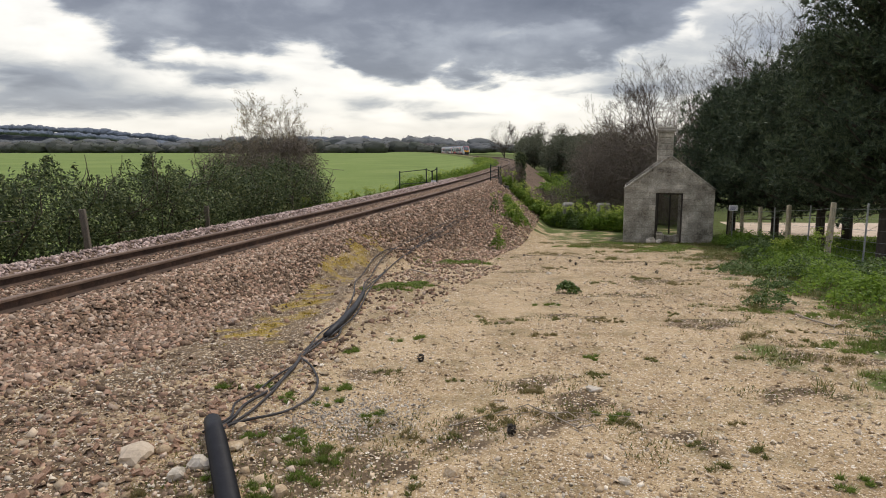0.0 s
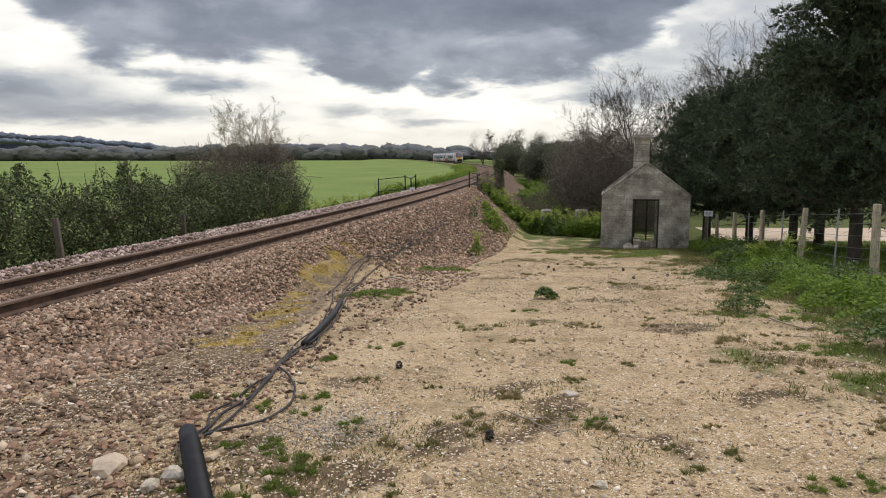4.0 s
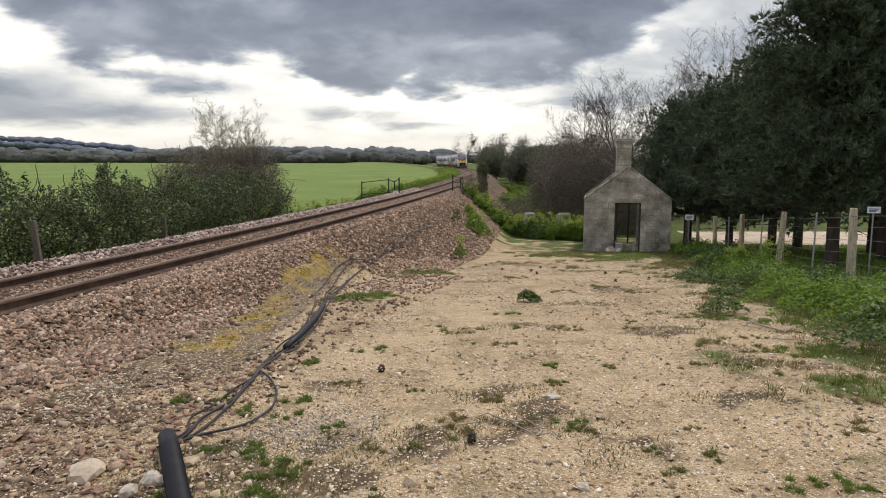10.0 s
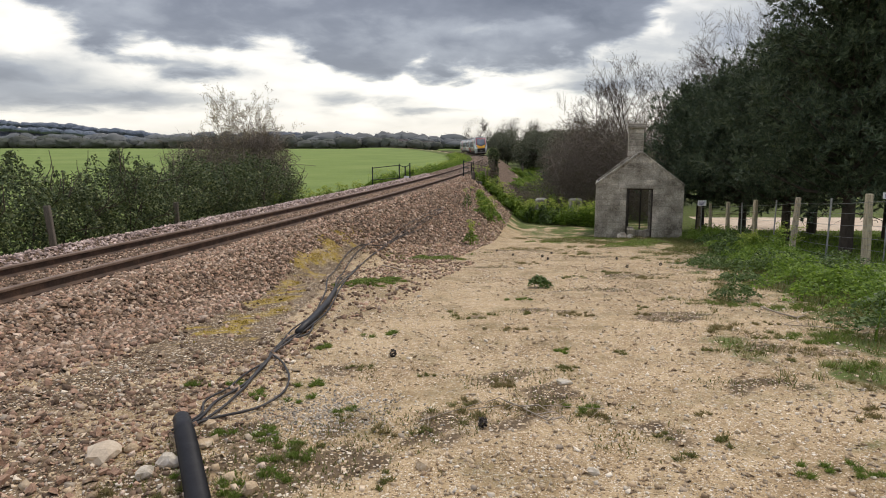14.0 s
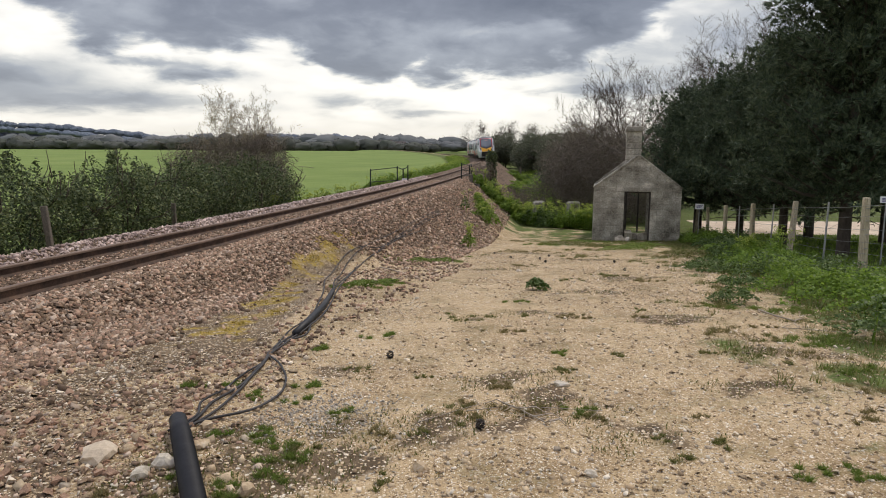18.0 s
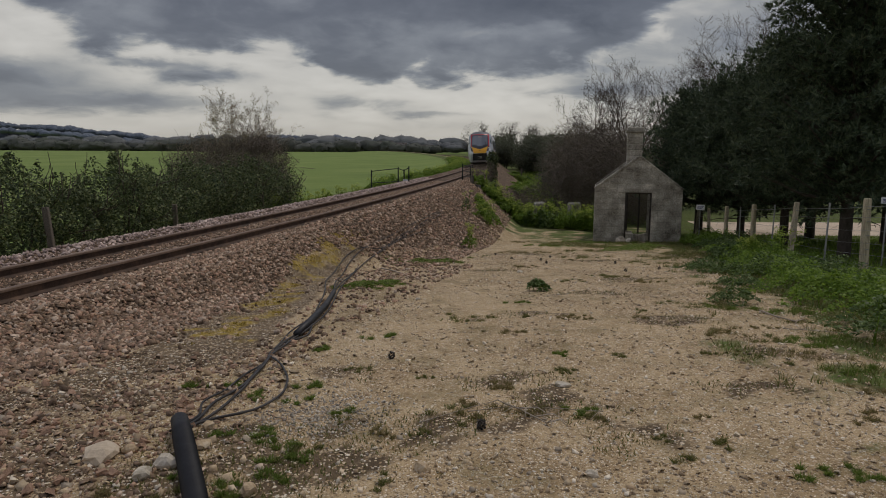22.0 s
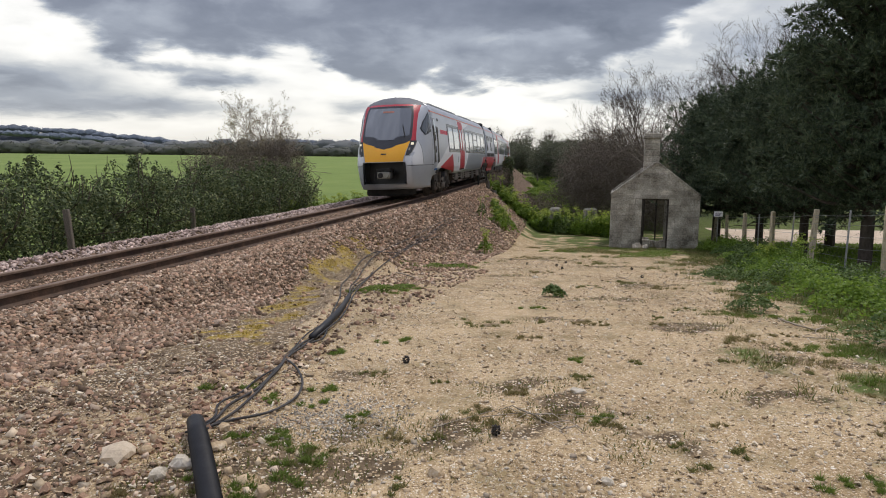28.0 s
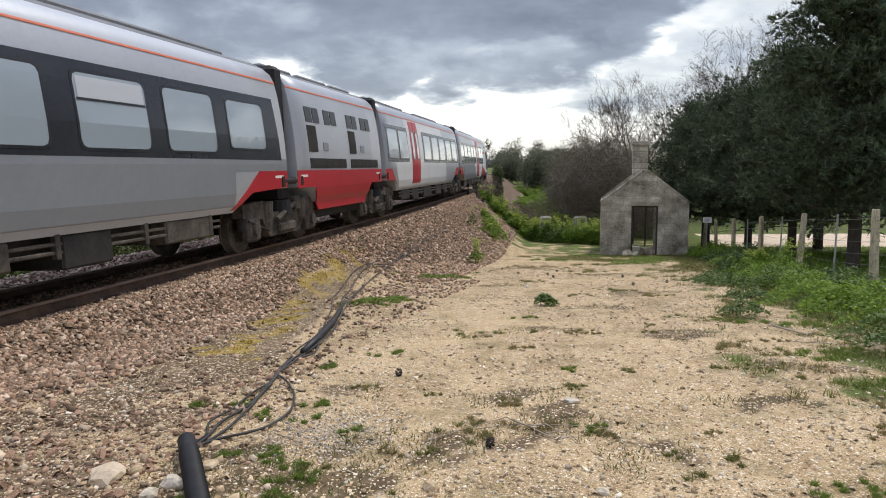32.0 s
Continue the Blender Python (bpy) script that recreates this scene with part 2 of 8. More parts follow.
def glass(name, colour, rough=0.05, gloss=0.9):
    m = bpy.data.materials.new(name)
    m.use_nodes = True
    b = m.node_tree.nodes["Principled BSDF"]
    b.inputs["Base Color"].default_value = (*colour, 1)
    b.inputs["Roughness"].default_value = rough
    b.inputs["Specular IOR Level"].default_value = gloss
    b.inputs["IOR"].default_value = 1.6
    b.inputs["Coat Weight"].default_value = 0.5 * gloss
    b.inputs["Coat Roughness"].default_value = rough
    return m


def glow(name, colour, strength):
    m = bpy.data.materials.new(name)
    m.use_nodes = True
    b = m.node_tree.nodes["Principled BSDF"]
    b.inputs["Base Color"].default_value = (*colour, 1)
    b.inputs["Emission Color"].default_value = (*colour, 1)
    b.inputs["Emission Strength"].default_value = strength
    return m


def ground_material():
    """One sheet: yard gravel, ballast, moss, grass, field and the sandy lane, by the zones laid on its vertices."""
    m = bpy.data.materials.new("ground")
    m.use_nodes = True
    n, l = m.node_tree.nodes, m.node_tree.links
    b = n["Principled BSDF"]
    co = n.new("ShaderNodeTexCoord").outputs["Object"]

    def nz(scale, detail=5.0, rough=0.6):
        t = node(n, "ShaderNodeTexNoise", Scale=scale, Detail=detail, Roughness=rough)
        l.new(co, t.inputs["Vector"])
        return t.outputs["Fac"]

    def stones(scale, stops):
        v = node(n, "ShaderNodeTexVoronoi", Scale=scale)
        l.new(co, v.inputs["Vector"])
        s = n.new("ShaderNodeSeparateColor")
        l.new(v.outputs["Color"], s.inputs[0])
        r = ramp(n, stops)
        l.new(s.outputs[0], r.inputs[0])
        return r.outputs[0], v.outputs["Distance"]

    def mixed(fac, a, c):
        x = node(n, "ShaderNodeMix", data_type="RGBA")
        if isinstance(fac, float):
            x.inputs[0].default_value = fac
        else:
            l.new(fac, x.inputs[0])
        for k, v in ((6, a), (7, c)):
            if isinstance(v, tuple):
                x.inputs[k].default_value = (*v, 1)
            else:
                l.new(v, x.inputs[k])
        return x.outputs[2]

    def toned(fac, stops):
        r = ramp(n, stops)
        l.new(fac, r.inputs[0])
        return r.outputs[0]

    def zone(name):
        a = n.new("ShaderNodeAttribute")
        a.attribute_name = name
        # noise frays the zone's edge
        s = node(n, "ShaderNodeMath", operation="MULTIPLY_ADD")
        l.new(fray, s.inputs[0])
        s.inputs[1].default_value = 0.9
        l.new(a.outputs["Fac"], s.inputs[2])
        r = node(n, "ShaderNodeMapRange", interpolation_type="SMOOTHSTEP")
        l.new(s.outputs[0], r.inputs["Value"])
        r.inputs["From Min"].default_value, r.inputs["From Max"].default_value = 0.82, 1.08
        return r.outputs[0]

    def pebbles_over(base, scale, reach, share, stops):
        """Single pebbles over a base: a share of the cells of a voronoi pattern, each with its own colour."""
        v = node(n, "ShaderNodeTexVoronoi", Scale=scale)
        l.new(co, v.inputs["Vector"])
        s = n.new("ShaderNodeSeparateColor")
        l.new(v.outputs["Color"], s.inputs[0])
        near = node(n, "ShaderNodeMapRange", interpolation_type="SMOOTHSTEP")
        l.new(v.outputs["Distance"], near.inputs["Value"])
        for key, value in (("From Min", reach), ("From Max", reach - 0.12), ("To Min", 0.0), ("To Max", 1.0)):
            near.inputs[key].default_value = value
        some = node(n, "ShaderNodeMath", operation="LESS_THAN")
        l.new(s.outputs[1], some.inputs[0])
        some.inputs[1].default_value = share
        mask = node(n, "ShaderNodeMath", operation="MULTIPLY")
        l.new(near.outputs[0], mask.inputs[0])
        l.new(some.outputs[0], mask.inputs[1])
        return mixed(mask.outputs[0], base, toned(s.outputs[0], stops)), mask.outputs[0]

    fray = nz(2.3, 8.0, 0.7)
    grit = [(0.0, (0.13, 0.082, 0.042)), (0.25, (0.36, 0.25, 0.14)), (0.5, (0.60, 0.455, 0.28)), (0.75, (0.76, 0.64, 0.46)), (0.93, (0.88, 0.81, 0.67)), (1.0, (0.45, 0.41, 0.355))]
    blotch = node(n, "ShaderNodeMath", operation="MULTIPLY_ADD")
    l.new(nz(9.0, 9.0, 0.8), blotch.inputs[0])
    blotch.inputs[1].default_value = 0.75
    shift = node(n, "ShaderNodeMath", operation="MULTIPLY_ADD")
    l.new(nz(1.1, 12.0, 0.72), shift.inputs[0])
    shift.inputs[1].default_value, shift.inputs[2].default_value = 0.8, -0.27
    l.new(shift.outputs[0], blotch.inputs[2])
    soil = toned(blotch.outputs[0], [(0.3, (0.20, 0.135, 0.07)), (0.42, (0.38, 0.268, 0.145)), (0.54, (0.52, 0.38, 0.215)), (0.7, (0.62, 0.47, 0.285))])
    yard, grit_a = pebbles_over(soil, 105.0, 0.58, 0.55, grit)
    yard, grit_b = pebbles_over(yard, 46.0, 0.50, 0.26, grit)
    yard, grit_c = pebbles_over(yard, 24.0, 0.38, 0.06, grit)
    # dull green film of moss and seedlings in the gravel
    film = toned(nz(1.7, 9.0, 0.75), [(0.50, (0, 0, 0)), (0.66, (0.62, 0.62, 0.62))])
    yard = mixed(film, yard, toned(nz(30.0, 6.0, 0.75), [(0.35, (0.10, 0.075, 0.038)), (0.5, (0.21, 0.165, 0.075)), (0.62, (0.17, 0.17, 0.055)), (0.75, (0.36, 0.27, 0.15))]))
    # kept dark: shade in the gaps between loose stones is put into this colour
    bal, bal_d = stones(22.0, [(0.0, (0.035, 0.022, 0.014)), (0.4, (0.11, 0.075, 0.048)), (0.75, (0.21, 0.145, 0.098)), (1.0, (0.36, 0.265, 0.195))])
    colour = mixed(zone("ballast"), yard, bal)
    earth = toned(nz(3.0, 8.0, 0.7), [(0.3, (0.075, 0.052, 0.032)), (0.5, (0.15, 0.107, 0.065)), (0.7, (0.28, 0.205, 0.125))])
    earth, _ = pebbles_over(earth, 60.0, 0.55, 0.40, grit)
    earth, _ = pebbles_over(earth, 30.0, 0.48, 0.22, grit)
    colour = mixed(zone("dirt"), colour, earth)
    speck = toned(nz(15.0, 8.0, 0.8), [(0.40, (0, 0, 0)), (0.56, (1, 1, 1))])
    some_moss = node(n, "ShaderNodeMath", operation="MULTIPLY")
    l.new(zone("moss"), some_moss.inputs[0])
    l.new(speck, some_moss.inputs[1])
    colour = mixed(some_moss.outputs[0], colour, toned(nz(9.0, 8.0, 0.7), [(0.3, (0.20, 0.135, 0.035)), (0.5, (0.38, 0.265, 0.045)), (0.62, (0.46, 0.335, 0.06)), (0.75, (0.28, 0.26, 0.06))]))
    colour = mixed(zone("grass"), colour, toned(nz(4.0, 8.0, 0.7), [(0.3, (0.095, 0.085, 0.035)), (0.48, (0.10, 0.125, 0.035)), (0.6, (0.13, 0.17, 0.045)), (0.75, (0.24, 0.20, 0.09))]))
    field = toned(nz(0.06, 10.0, 0.7), [(0.3, (0.145, 0.20, 0.055)), (0.5, (0.185, 0.25, 0.066)), (0.7, (0.235, 0.285, 0.088))])
    colour = mixed(zone("field"), colour, field)
    lane = toned(nz(1.2), [(0.3, (0.58, 0.45, 0.32)), (0.7, (0.74, 0.62, 0.48))])
    colour = mixed(zone("lane"), colour, lane)
    l.new(colour, b.inputs["Base Color"])
    b.inputs["Roughness"].default_value = 0.92
    b.inputs["Specular IOR Level"].default_value = 0.15
    h = node(n, "ShaderNodeMath", operation="MULTIPLY_ADD")
    l.new(grit_b, h.inputs[0])
    h.inputs[1].default_value = 0.8
    l.new(nz(70.0, 5.0, 0.7), h.inputs[2])
    h2 = node(n, "ShaderNodeMath", operation="MULTIPLY_ADD")
    l.new(grit_a, h2.inputs[0])
    h2.inputs[1].default_value = 0.4
    l.new(h.outputs[0], h2.inputs[2])
    h = node(n, "ShaderNodeMath", operation="MULTIPLY_ADD")
    l.new(grit_c, h.inputs[0])
    h.inputs[1].default_value = 1.2
    l.new(h2.outputs[0], h.inputs[2])
    bp = node(n, "ShaderNodeBump", Strength=0.6, Distance=0.012)
    l.new(h.outputs[0], bp.inputs["Height"])
    l.new(bp.outputs[0], b.inputs["Normal"])
    return m


M = {
    "ground": ground_material(),
    "rail": surface("rusty_rail", [(0.05, 0.033, 0.024), (0.095, 0.06, 0.042), (0.16, 0.095, 0.06)], 5, 0.75, 0.0, 0.3, 60),
    "railhead": surface("worn_rail_head", [(0.17, 0.115, 0.082), (0.28, 0.20, 0.15)], 3, 0.6, 0.2, 0.05, 30),
    "sleeper": surface("weathered_sleeper", [(0.10, 0.075, 0.055), (0.20, 0.16, 0.125)], 4, 0.9, 0, 0.5, 50),
    "ballast": surface("ballast_stone", [(0.10, 0.066, 0.041), (0.30, 0.205, 0.13), (0.52, 0.385, 0.27)], 9, 0.9, 0, 0.5, 60, island_tint=0.35, mixture=[(0.09, 0.056, 0.035), (0.43, 0.26, 0.17), (0.20, 0.13, 0.077), (0.53, 0.375, 0.262), (0.30, 0.216, 0.146), (0.145, 0.096, 0.063), (0.47, 0.288, 0.196), (0.66, 0.52, 0.395)]),
    "ballast_pale": surface("pale_ballast_stone", [(0.29, 0.205, 0.17), (0.47, 0.36, 0.305), (0.65, 0.53, 0.465)], 3, 0.9, 0, 0.4, 60, island_tint=0.45),
    "pebble": surface("pebble", [(0.25, 0.17, 0.092), (0.50, 0.375, 0.225), (0.70, 0.59, 0.43)], 9, 0.8, 0, 0.3, 60, island_tint=0.3, mixture=[(0.28, 0.19, 0.11), (0.62, 0.48, 0.31), (0.44, 0.32, 0.195), (0.82, 0.74, 0.60), (0.50, 0.37, 0.225), (0.40, 0.34, 0.265), (0.70, 0.56, 0.40), (0.32, 0.225, 0.135), (0.54, 0.41, 0.265)]),
    "greygrit": surface("grey_grit", [(0.24, 0.205, 0.16), (0.40, 0.35, 0.275), (0.56, 0.50, 0.41)], 3, 0.85, 0, 0.2, 60, island_tint=0.5),
    "flint": surface("pale_flint", [(0.36, 0.31, 0.23), (0.58, 0.51, 0.40), (0.70, 0.63, 0.52)], 9, 0.75, 0, 0.4, 60),
    "tanstone": surface("tan_stone", [(0.36, 0.25, 0.14), (0.52, 0.39, 0.24), (0.6, 0.5, 0.36)], 9, 0.8, 0, 0.4, 60),
    "concrete": surface("weathered_concrete", [(0.132, 0.116, 0.088), (0.308, 0.281, 0.226), (0.44, 0.407, 0.336), (0.66, 0.616, 0.528)], 1.6, 0.95, 0, 1.0, 18, detail=14, random_tint=0.16),
    "mortar": surface("mortar", [(0.17, 0.155, 0.125), (0.27, 0.25, 0.21)], 5, 0.95, 0, 0.6, 50),
    "darkwood": surface("dark_rotten_wood", [(0.035, 0.03, 0.026), (0.09, 0.075, 0.06)], 6, 0.9, 0, 0.5, 40),
    "postwood": surface("weathered_post_wood", [(0.29, 0.239, 0.16), (0.493, 0.42, 0.29), (0.638, 0.551, 0.392)], 5, 0.9, 0, 0.5, 40, stretch=(8, 8, 1)),
    "greywood": surface("grey_post_wood", [(0.11, 0.095, 0.075), (0.2, 0.17, 0.135)], 5, 0.9, 0, 0.5, 40, stretch=(8, 8, 1)),
    "wire": surface("galvanised_wire", [(0.22, 0.22, 0.21), (0.36, 0.36, 0.35)], 5, 0.5, 0.7, 0, 40),
    "steelpost": surface("grey_steel_post", [(0.28, 0.28, 0.27), (0.42, 0.42, 0.41)], 5, 0.55, 0.5, 0.1, 40),
    "darkgreen": surface("dark_green_paint", [(0.015, 0.022, 0.018), (0.04, 0.05, 0.042)], 4, 0.6, 0, 0.2, 30),
    "bark": surface("bark", [(0.05, 0.04, 0.032), (0.11, 0.09, 0.072)], 4, 0.95, 0, 0.8, 20, stretch=(3, 3, 1)),
    "twig": surface("twig", [(0.05, 0.037, 0.03), (0.106, 0.08, 0.062)], 2, 0.9, 0, 0, 20),
    "brush": surface("brush_twig", [(0.119, 0.098, 0.078), (0.217, 0.179, 0.14)], 2, 0.9, 0, 0, 20),
    "palebranch": surface("pale_branch", [(0.26, 0.215, 0.16), (0.42, 0.36, 0.285)], 2, 0.9, 0, 0, 20),
    "duct": surface("black_plastic_duct", [(0.008, 0.008, 0.009), (0.02, 0.02, 0.022)], 8, 0.5, 0, 0.1, 50, spec=0.4),
    "cable": surface("dusty_black_cable", [(0.025, 0.024, 0.024), (0.07, 0.064, 0.06)], 4, 0.6, 0, 0.2, 40),
    "white": surface("white_sign", [(0.7, 0.7, 0.7), (0.82, 0.82, 0.82)], 4, 0.6, 0, 0, 30),
    "render": surface("pale_render", [(0.55, 0.53, 0.50), (0.68, 0.66, 0.62)], 1.2, 0.9, 0, 0.1, 20),
    "roofing": surface("dark_roof_tile", [(0.09, 0.075, 0.07), (0.15, 0.125, 0.115)], 2.0, 0.9, 0, 0.3, 20),
    "signink": surface("sign_ink", [(0.1, 0.1, 0.2), (0.18, 0.16, 0.3)], 4, 0.6, 0, 0, 30),
}

# ---- building blocks ----
def part(name, bm, material, parent=None, label="", smooth=False):
    """Links a bmesh as one mesh object under a thing or a part."""
    me = bpy.data.meshes.new(name)
    bm.normal_update()
    bm.to_mesh(me)
    bm.free()
    for mt in material if isinstance(material, (list, tuple)) else [material]:
        me.materials.append(mt)
    if smooth:
        me.shade_smooth()
    ob = new(name, me)
    if parent is not None:
        ob.parent = parent
    if label:
        ob["label"] = label
    return ob


def raw(name, verts, faces, material, parent=None, label="", smooth=False):
    me = bpy.data.meshes.new(name)
    me.from_pydata([tuple(v) for v in verts], [], [tuple(f) for f in faces])
    me.materials.append(material)
    if smooth:
        me.shade_smooth()
    ob = new(name, me)
    if parent is not None:
        ob.parent = parent
    if label:
        ob["label"] = label
    return ob


def quick(name, v, f, material, parent=None, smooth=False):
    """Like raw, from numpy arrays of points and of equal-sided faces: for meshes of very many pieces."""
    me = bpy.data.meshes.new(name)
    v, f = np.asarray(v, dtype=np.float32), np.asarray(f, dtype=np.int32)
    k = f.shape[1]
    me.vertices.add(len(v))
    me.vertices.foreach_set("co", v.ravel())
    me.loops.add(f.size)
    me.loops.foreach_set("vertex_index", f.ravel())
    me.polygons.add(len(f))
    me.polygons.foreach_set("loop_start", np.arange(len(f), dtype=np.int32) * k)
    me.update(calc_edges=True)
    me.materials.append(material)
    if smooth:
        me.shade_smooth()
    ob = new(name, me)
    if parent is not None:
        ob.parent = parent
    return ob


def empty(name, m=None, label="", category="", group="", kind=""):
    ob = new(name)
    ob.empty_display_size = 0.2
    if m is not None:
        ob.matrix_basis = m
    return tagged(ob, label, category, group, kind)


def add_box(bm, lo, hi, bevel=0.0, m=None):
    lo, hi = Vector(lo), Vector(hi)
    r = bmesh.ops.create_cube(bm, size=1, matrix=Matrix.LocRotScale((lo + hi) / 2, None, hi - lo))
    vs = r["verts"]
    if bevel:
        es = list({e for v in vs for e in v.link_edges})
        r = bmesh.ops.bevel(bm, geom=es, offset=bevel, segments=1, affect="EDGES", profile=0.7)
        vs = list({v for f in r["faces"] for v in f.verts} | {v for v in vs if v.is_valid})
    if m is not None:
        bmesh.ops.transform(bm, matrix=m, verts=[v for v in vs if v.is_valid])
    return vs


def box(lo, hi, bevel=0.0, m=None):
    bm = bmesh.new()
    add_box(bm, lo, hi, bevel, m)
    return bm


def add_rod(bm, a, b, r0, r1=None, sides=8, caps=True):
    a, b = Vector(a), Vector(b)
    r1 = r0 if r1 is None else r1
    turn = (b - a).to_track_quat("Z", "Y").to_matrix().to_4x4()
    m = Matrix.Translation((a + b) / 2) @ turn
    return bmesh.ops.create_cone(bm, cap_ends=caps, segments=sides, radius1=r0, radius2=r1, depth=(b - a).length, matrix=m)["verts"]


def rod(a, b, r0, r1=None, sides=8):
    bm = bmesh.new()
    add_rod(bm, a, b, r0, r1, sides)
    return bm


def tube_arrays(points, radii, sides=6):
    """Points and quads of a tube that follows points."""
    pts = [Vector(p) for p in points]
    vs, fs = [], []
    side = None
    for i, p in enumerate(pts):
        d = (pts[min(i + 1, len(pts) - 1)] - pts[max(i - 1, 0)]).normalized()
        if side is None:
            side = d.orthogonal().normalized()
        side = (side - d * side.dot(d)).normalized()
        up = d.cross(side)
        r = radii[i] if isinstance(radii, (list, tuple)) else radii
        for k in range(sides):
            a = 2 * math.pi * k / sides
            vs.append(p + (side * math.cos(a) + up * math.sin(a)) * r)
    for i in range(len(pts) - 1):
        for k in range(sides):
            a, b = i * sides + k, i * sides + (k + 1) % sides
            fs.append((a, b, b + sides, a + sides))
    return vs, fs


def tube(name, points, radii, material, parent=None, sides=6, label=""):
    vs, fs = tube_arrays(points, radii, sides)
    n = len(points)
    fs = fs + [tuple(range(sides))[::-1], tuple(range((n - 1) * sides, n * sides))]
    return raw(name, vs, fs, material, parent, label, smooth=True)


# ---- ground ----
def blend(v, a, b):
    t = min(max((v - a) / (b - a), 0), 1)
    return t * t * (3 - 2 * t)


def cable_q(y):
    """How far east of the line the cables lie: the foot of the old ballast."""
    return float(np.interp(y, (3, 4.6, 5.7, 9.6, 11.2, 14, 17, 30), (3.4, 4.1, 4.55, 3.75, 3.3, 2.7, 2.6, 2.6)))


WEEDY = [(0.75, 4.9, 0.5, 0.35), (1.0, 4.3, 0.45, 0.3), (-0.25, 3.85, 0.6, 0.3), (0.2, 4.05, 0.5, 0.25), (1.4, 3.8, 0.4, 0.25), (2.6, 4.7, 0.6, 0.3), (-0.75, 3.45, 0.5, 0.3), (2.9, 7.0, 0.8, 0.4), (3.4, 5.6, 0.6, 0.4), (1.4, 7.6, 0.5, 0.25), (2.6, 9.4, 0.8, 0.4), (0.5, 7.3, 0.4, 0.25), (3.6, 11.2, 0.9, 0.5), (1.6, 13.4, 0.7, 0.5), (4.2, 15.8, 1.0, 0.8), (3.2, 19.0, 1.4, 0.9), (-0.6, 5.2, 0.35, 0.3), (-1.15, 3.5, 0.5, 0.4), (-0.9, 3.85, 0.4, 0.3), (-1.0, 3.15, 0.5, 0.3)]


def weedy(x, y):
    """Where thin weeds and litter lie in the gravel."""
    return min(1.0, sum(math.exp(-((x - a) / u) ** 2 - ((y - b) / w) ** 2) for a, b, u, w in WEEDY if abs(x - a) < 3 * u and abs(y - b) < 3 * w))


def zones(x, y):
    """How much of each surface lies at a spot: ballast, dirt, moss, grass, field, lane."""
    q = (x - track_x(y)) / math.hypot(1, track_slope(y))
    n = noise.noise(Vector((x * 0.5, y * 0.5, 9)))
    n2 = noise.noise(Vector((x * 1.6, y * 1.6, 19)))
    n3 = noise.noise(Vector((x * 3.4, y * 3.4, 29))) + 0.6 * noise.noise(Vector((x * 7.5, y * 7.5, 39)))
    foot = cable_q(y)
    edge = float(np.interp(y, (3, 4, 5, 5.9, 7.1, 9.1, 11.9, 14.5, 17, 24), (2.5, 2.9, 3.2, 3.3, 3.05, 2.7, 2.15, 2.05, 2.6, 3.8)))
    ballast = blend(q, -2.9, -2.4) * (1 - blend(q + n * 0.5 + n2 * 0.2, edge - 0.35, edge + 0.45))
    # bare dark earth between the ballast and the cables, and scattered over the yard
    dirt = 0.95 * blend(q, edge - 0.2, edge + 0.15) * (1 - blend(q + 0.25 * n, foot - 0.5, foot + 0.1)) * blend(y, 3.2, 5.2) * (1 - 0.5 * blend(y, 13, 18))
    dirt = max(dirt, (0.6 + 0.4 * n2) * blend(-x, 1.0, 1.6) * (1 - blend(y, 4.6, 5.4)))
    moss = 1.15 * math.exp(-((q - foot + 0.78 + 0.2 * n) / 0.42) ** 2) * blend(y, 5.4, 6.8) * (1 - blend(y, 14.5, 18)) * (0.55 + 0.7 * n2 + 0.75 * n3)
    dirt = max(dirt, (0.62 + 0.4 * n2 + 0.85 * n3) * weedy(x, y) * 0.95)
    fx = fence_x(y)
    grass = 0.0
    edge = fx - 4.5 + 0.8 * n
    if y > 3.5:
        grass = (0.36 + 0.4 * n2) * blend(x, edge, edge + 1.2) + 0.45 * blend(x, edge + 1.3, edge + 3.4)
    grass = max(grass, 0.9 * blend(x, fx - 1.4, fx - 0.4))
    if y > 20:
        grass = max(grass, (0.5 + 0.3 * n2) * blend(y, 20, 23) * blend(x, 3.5, 5.0) * (1 - blend(y, 31, 37)))
        grass = max(grass, (0.6 + 0.4 * n2) * blend(y, 24.3, 26.5) * blend(x, 5.4, 6.4) * (1 - blend(y, 33, 39)))
        grass = max(grass, (0.55 + 0.45 * n2 + 0.2 * n) * blend(y, 27, 31) * blend(q, 3.1, 4.0) * (1 - 0.7 * blend(y, 34, 39)))
    if y > 30:
        bank = blend(y, 30, 36)
        ballast = max(ballast, bank * blend(q, -2.9, -2.4) * (1 - blend(q + n * 0.6, 3.5, 4.5)))
        grass = max(grass, bank * (0.85 + 0.3 * n2) * blend(q + 0.7 * n, 3.6, 4.6))
    grass = max(grass, 0.95 * blend(-q, 2.9, 3.6))
    if x > fx + 0.3 or y < 1.5 and x > 9:
        grass = 0.95
    field = blend(-q, 6.5, 7.5)
    lane = 0.0
    if x > fx + 1:
        far = y - (33.5 - 0.10 * (x - 14))
        lane = blend(far, -3.2, -2.7) * (1 - blend(far, 3.6, 4.4))
    return ballast, dirt, moss, min(grass, 0.95), field, lane


def fence_x(y):
    return 8.15 + (y - 11.9) * 0.243


def spaced(stops):
    """Values from stop to stop at the steps given: [(start, step), ..., (end, 0)]."""
    out = []
    for (a, step), (b, _) in zip(stops[:-1], stops[1:]):
        k = max(1, round((b - a) / step))
        out += [a + (b - a) * i / k for i in range(k)]
    return out + [stops[-1][0]]


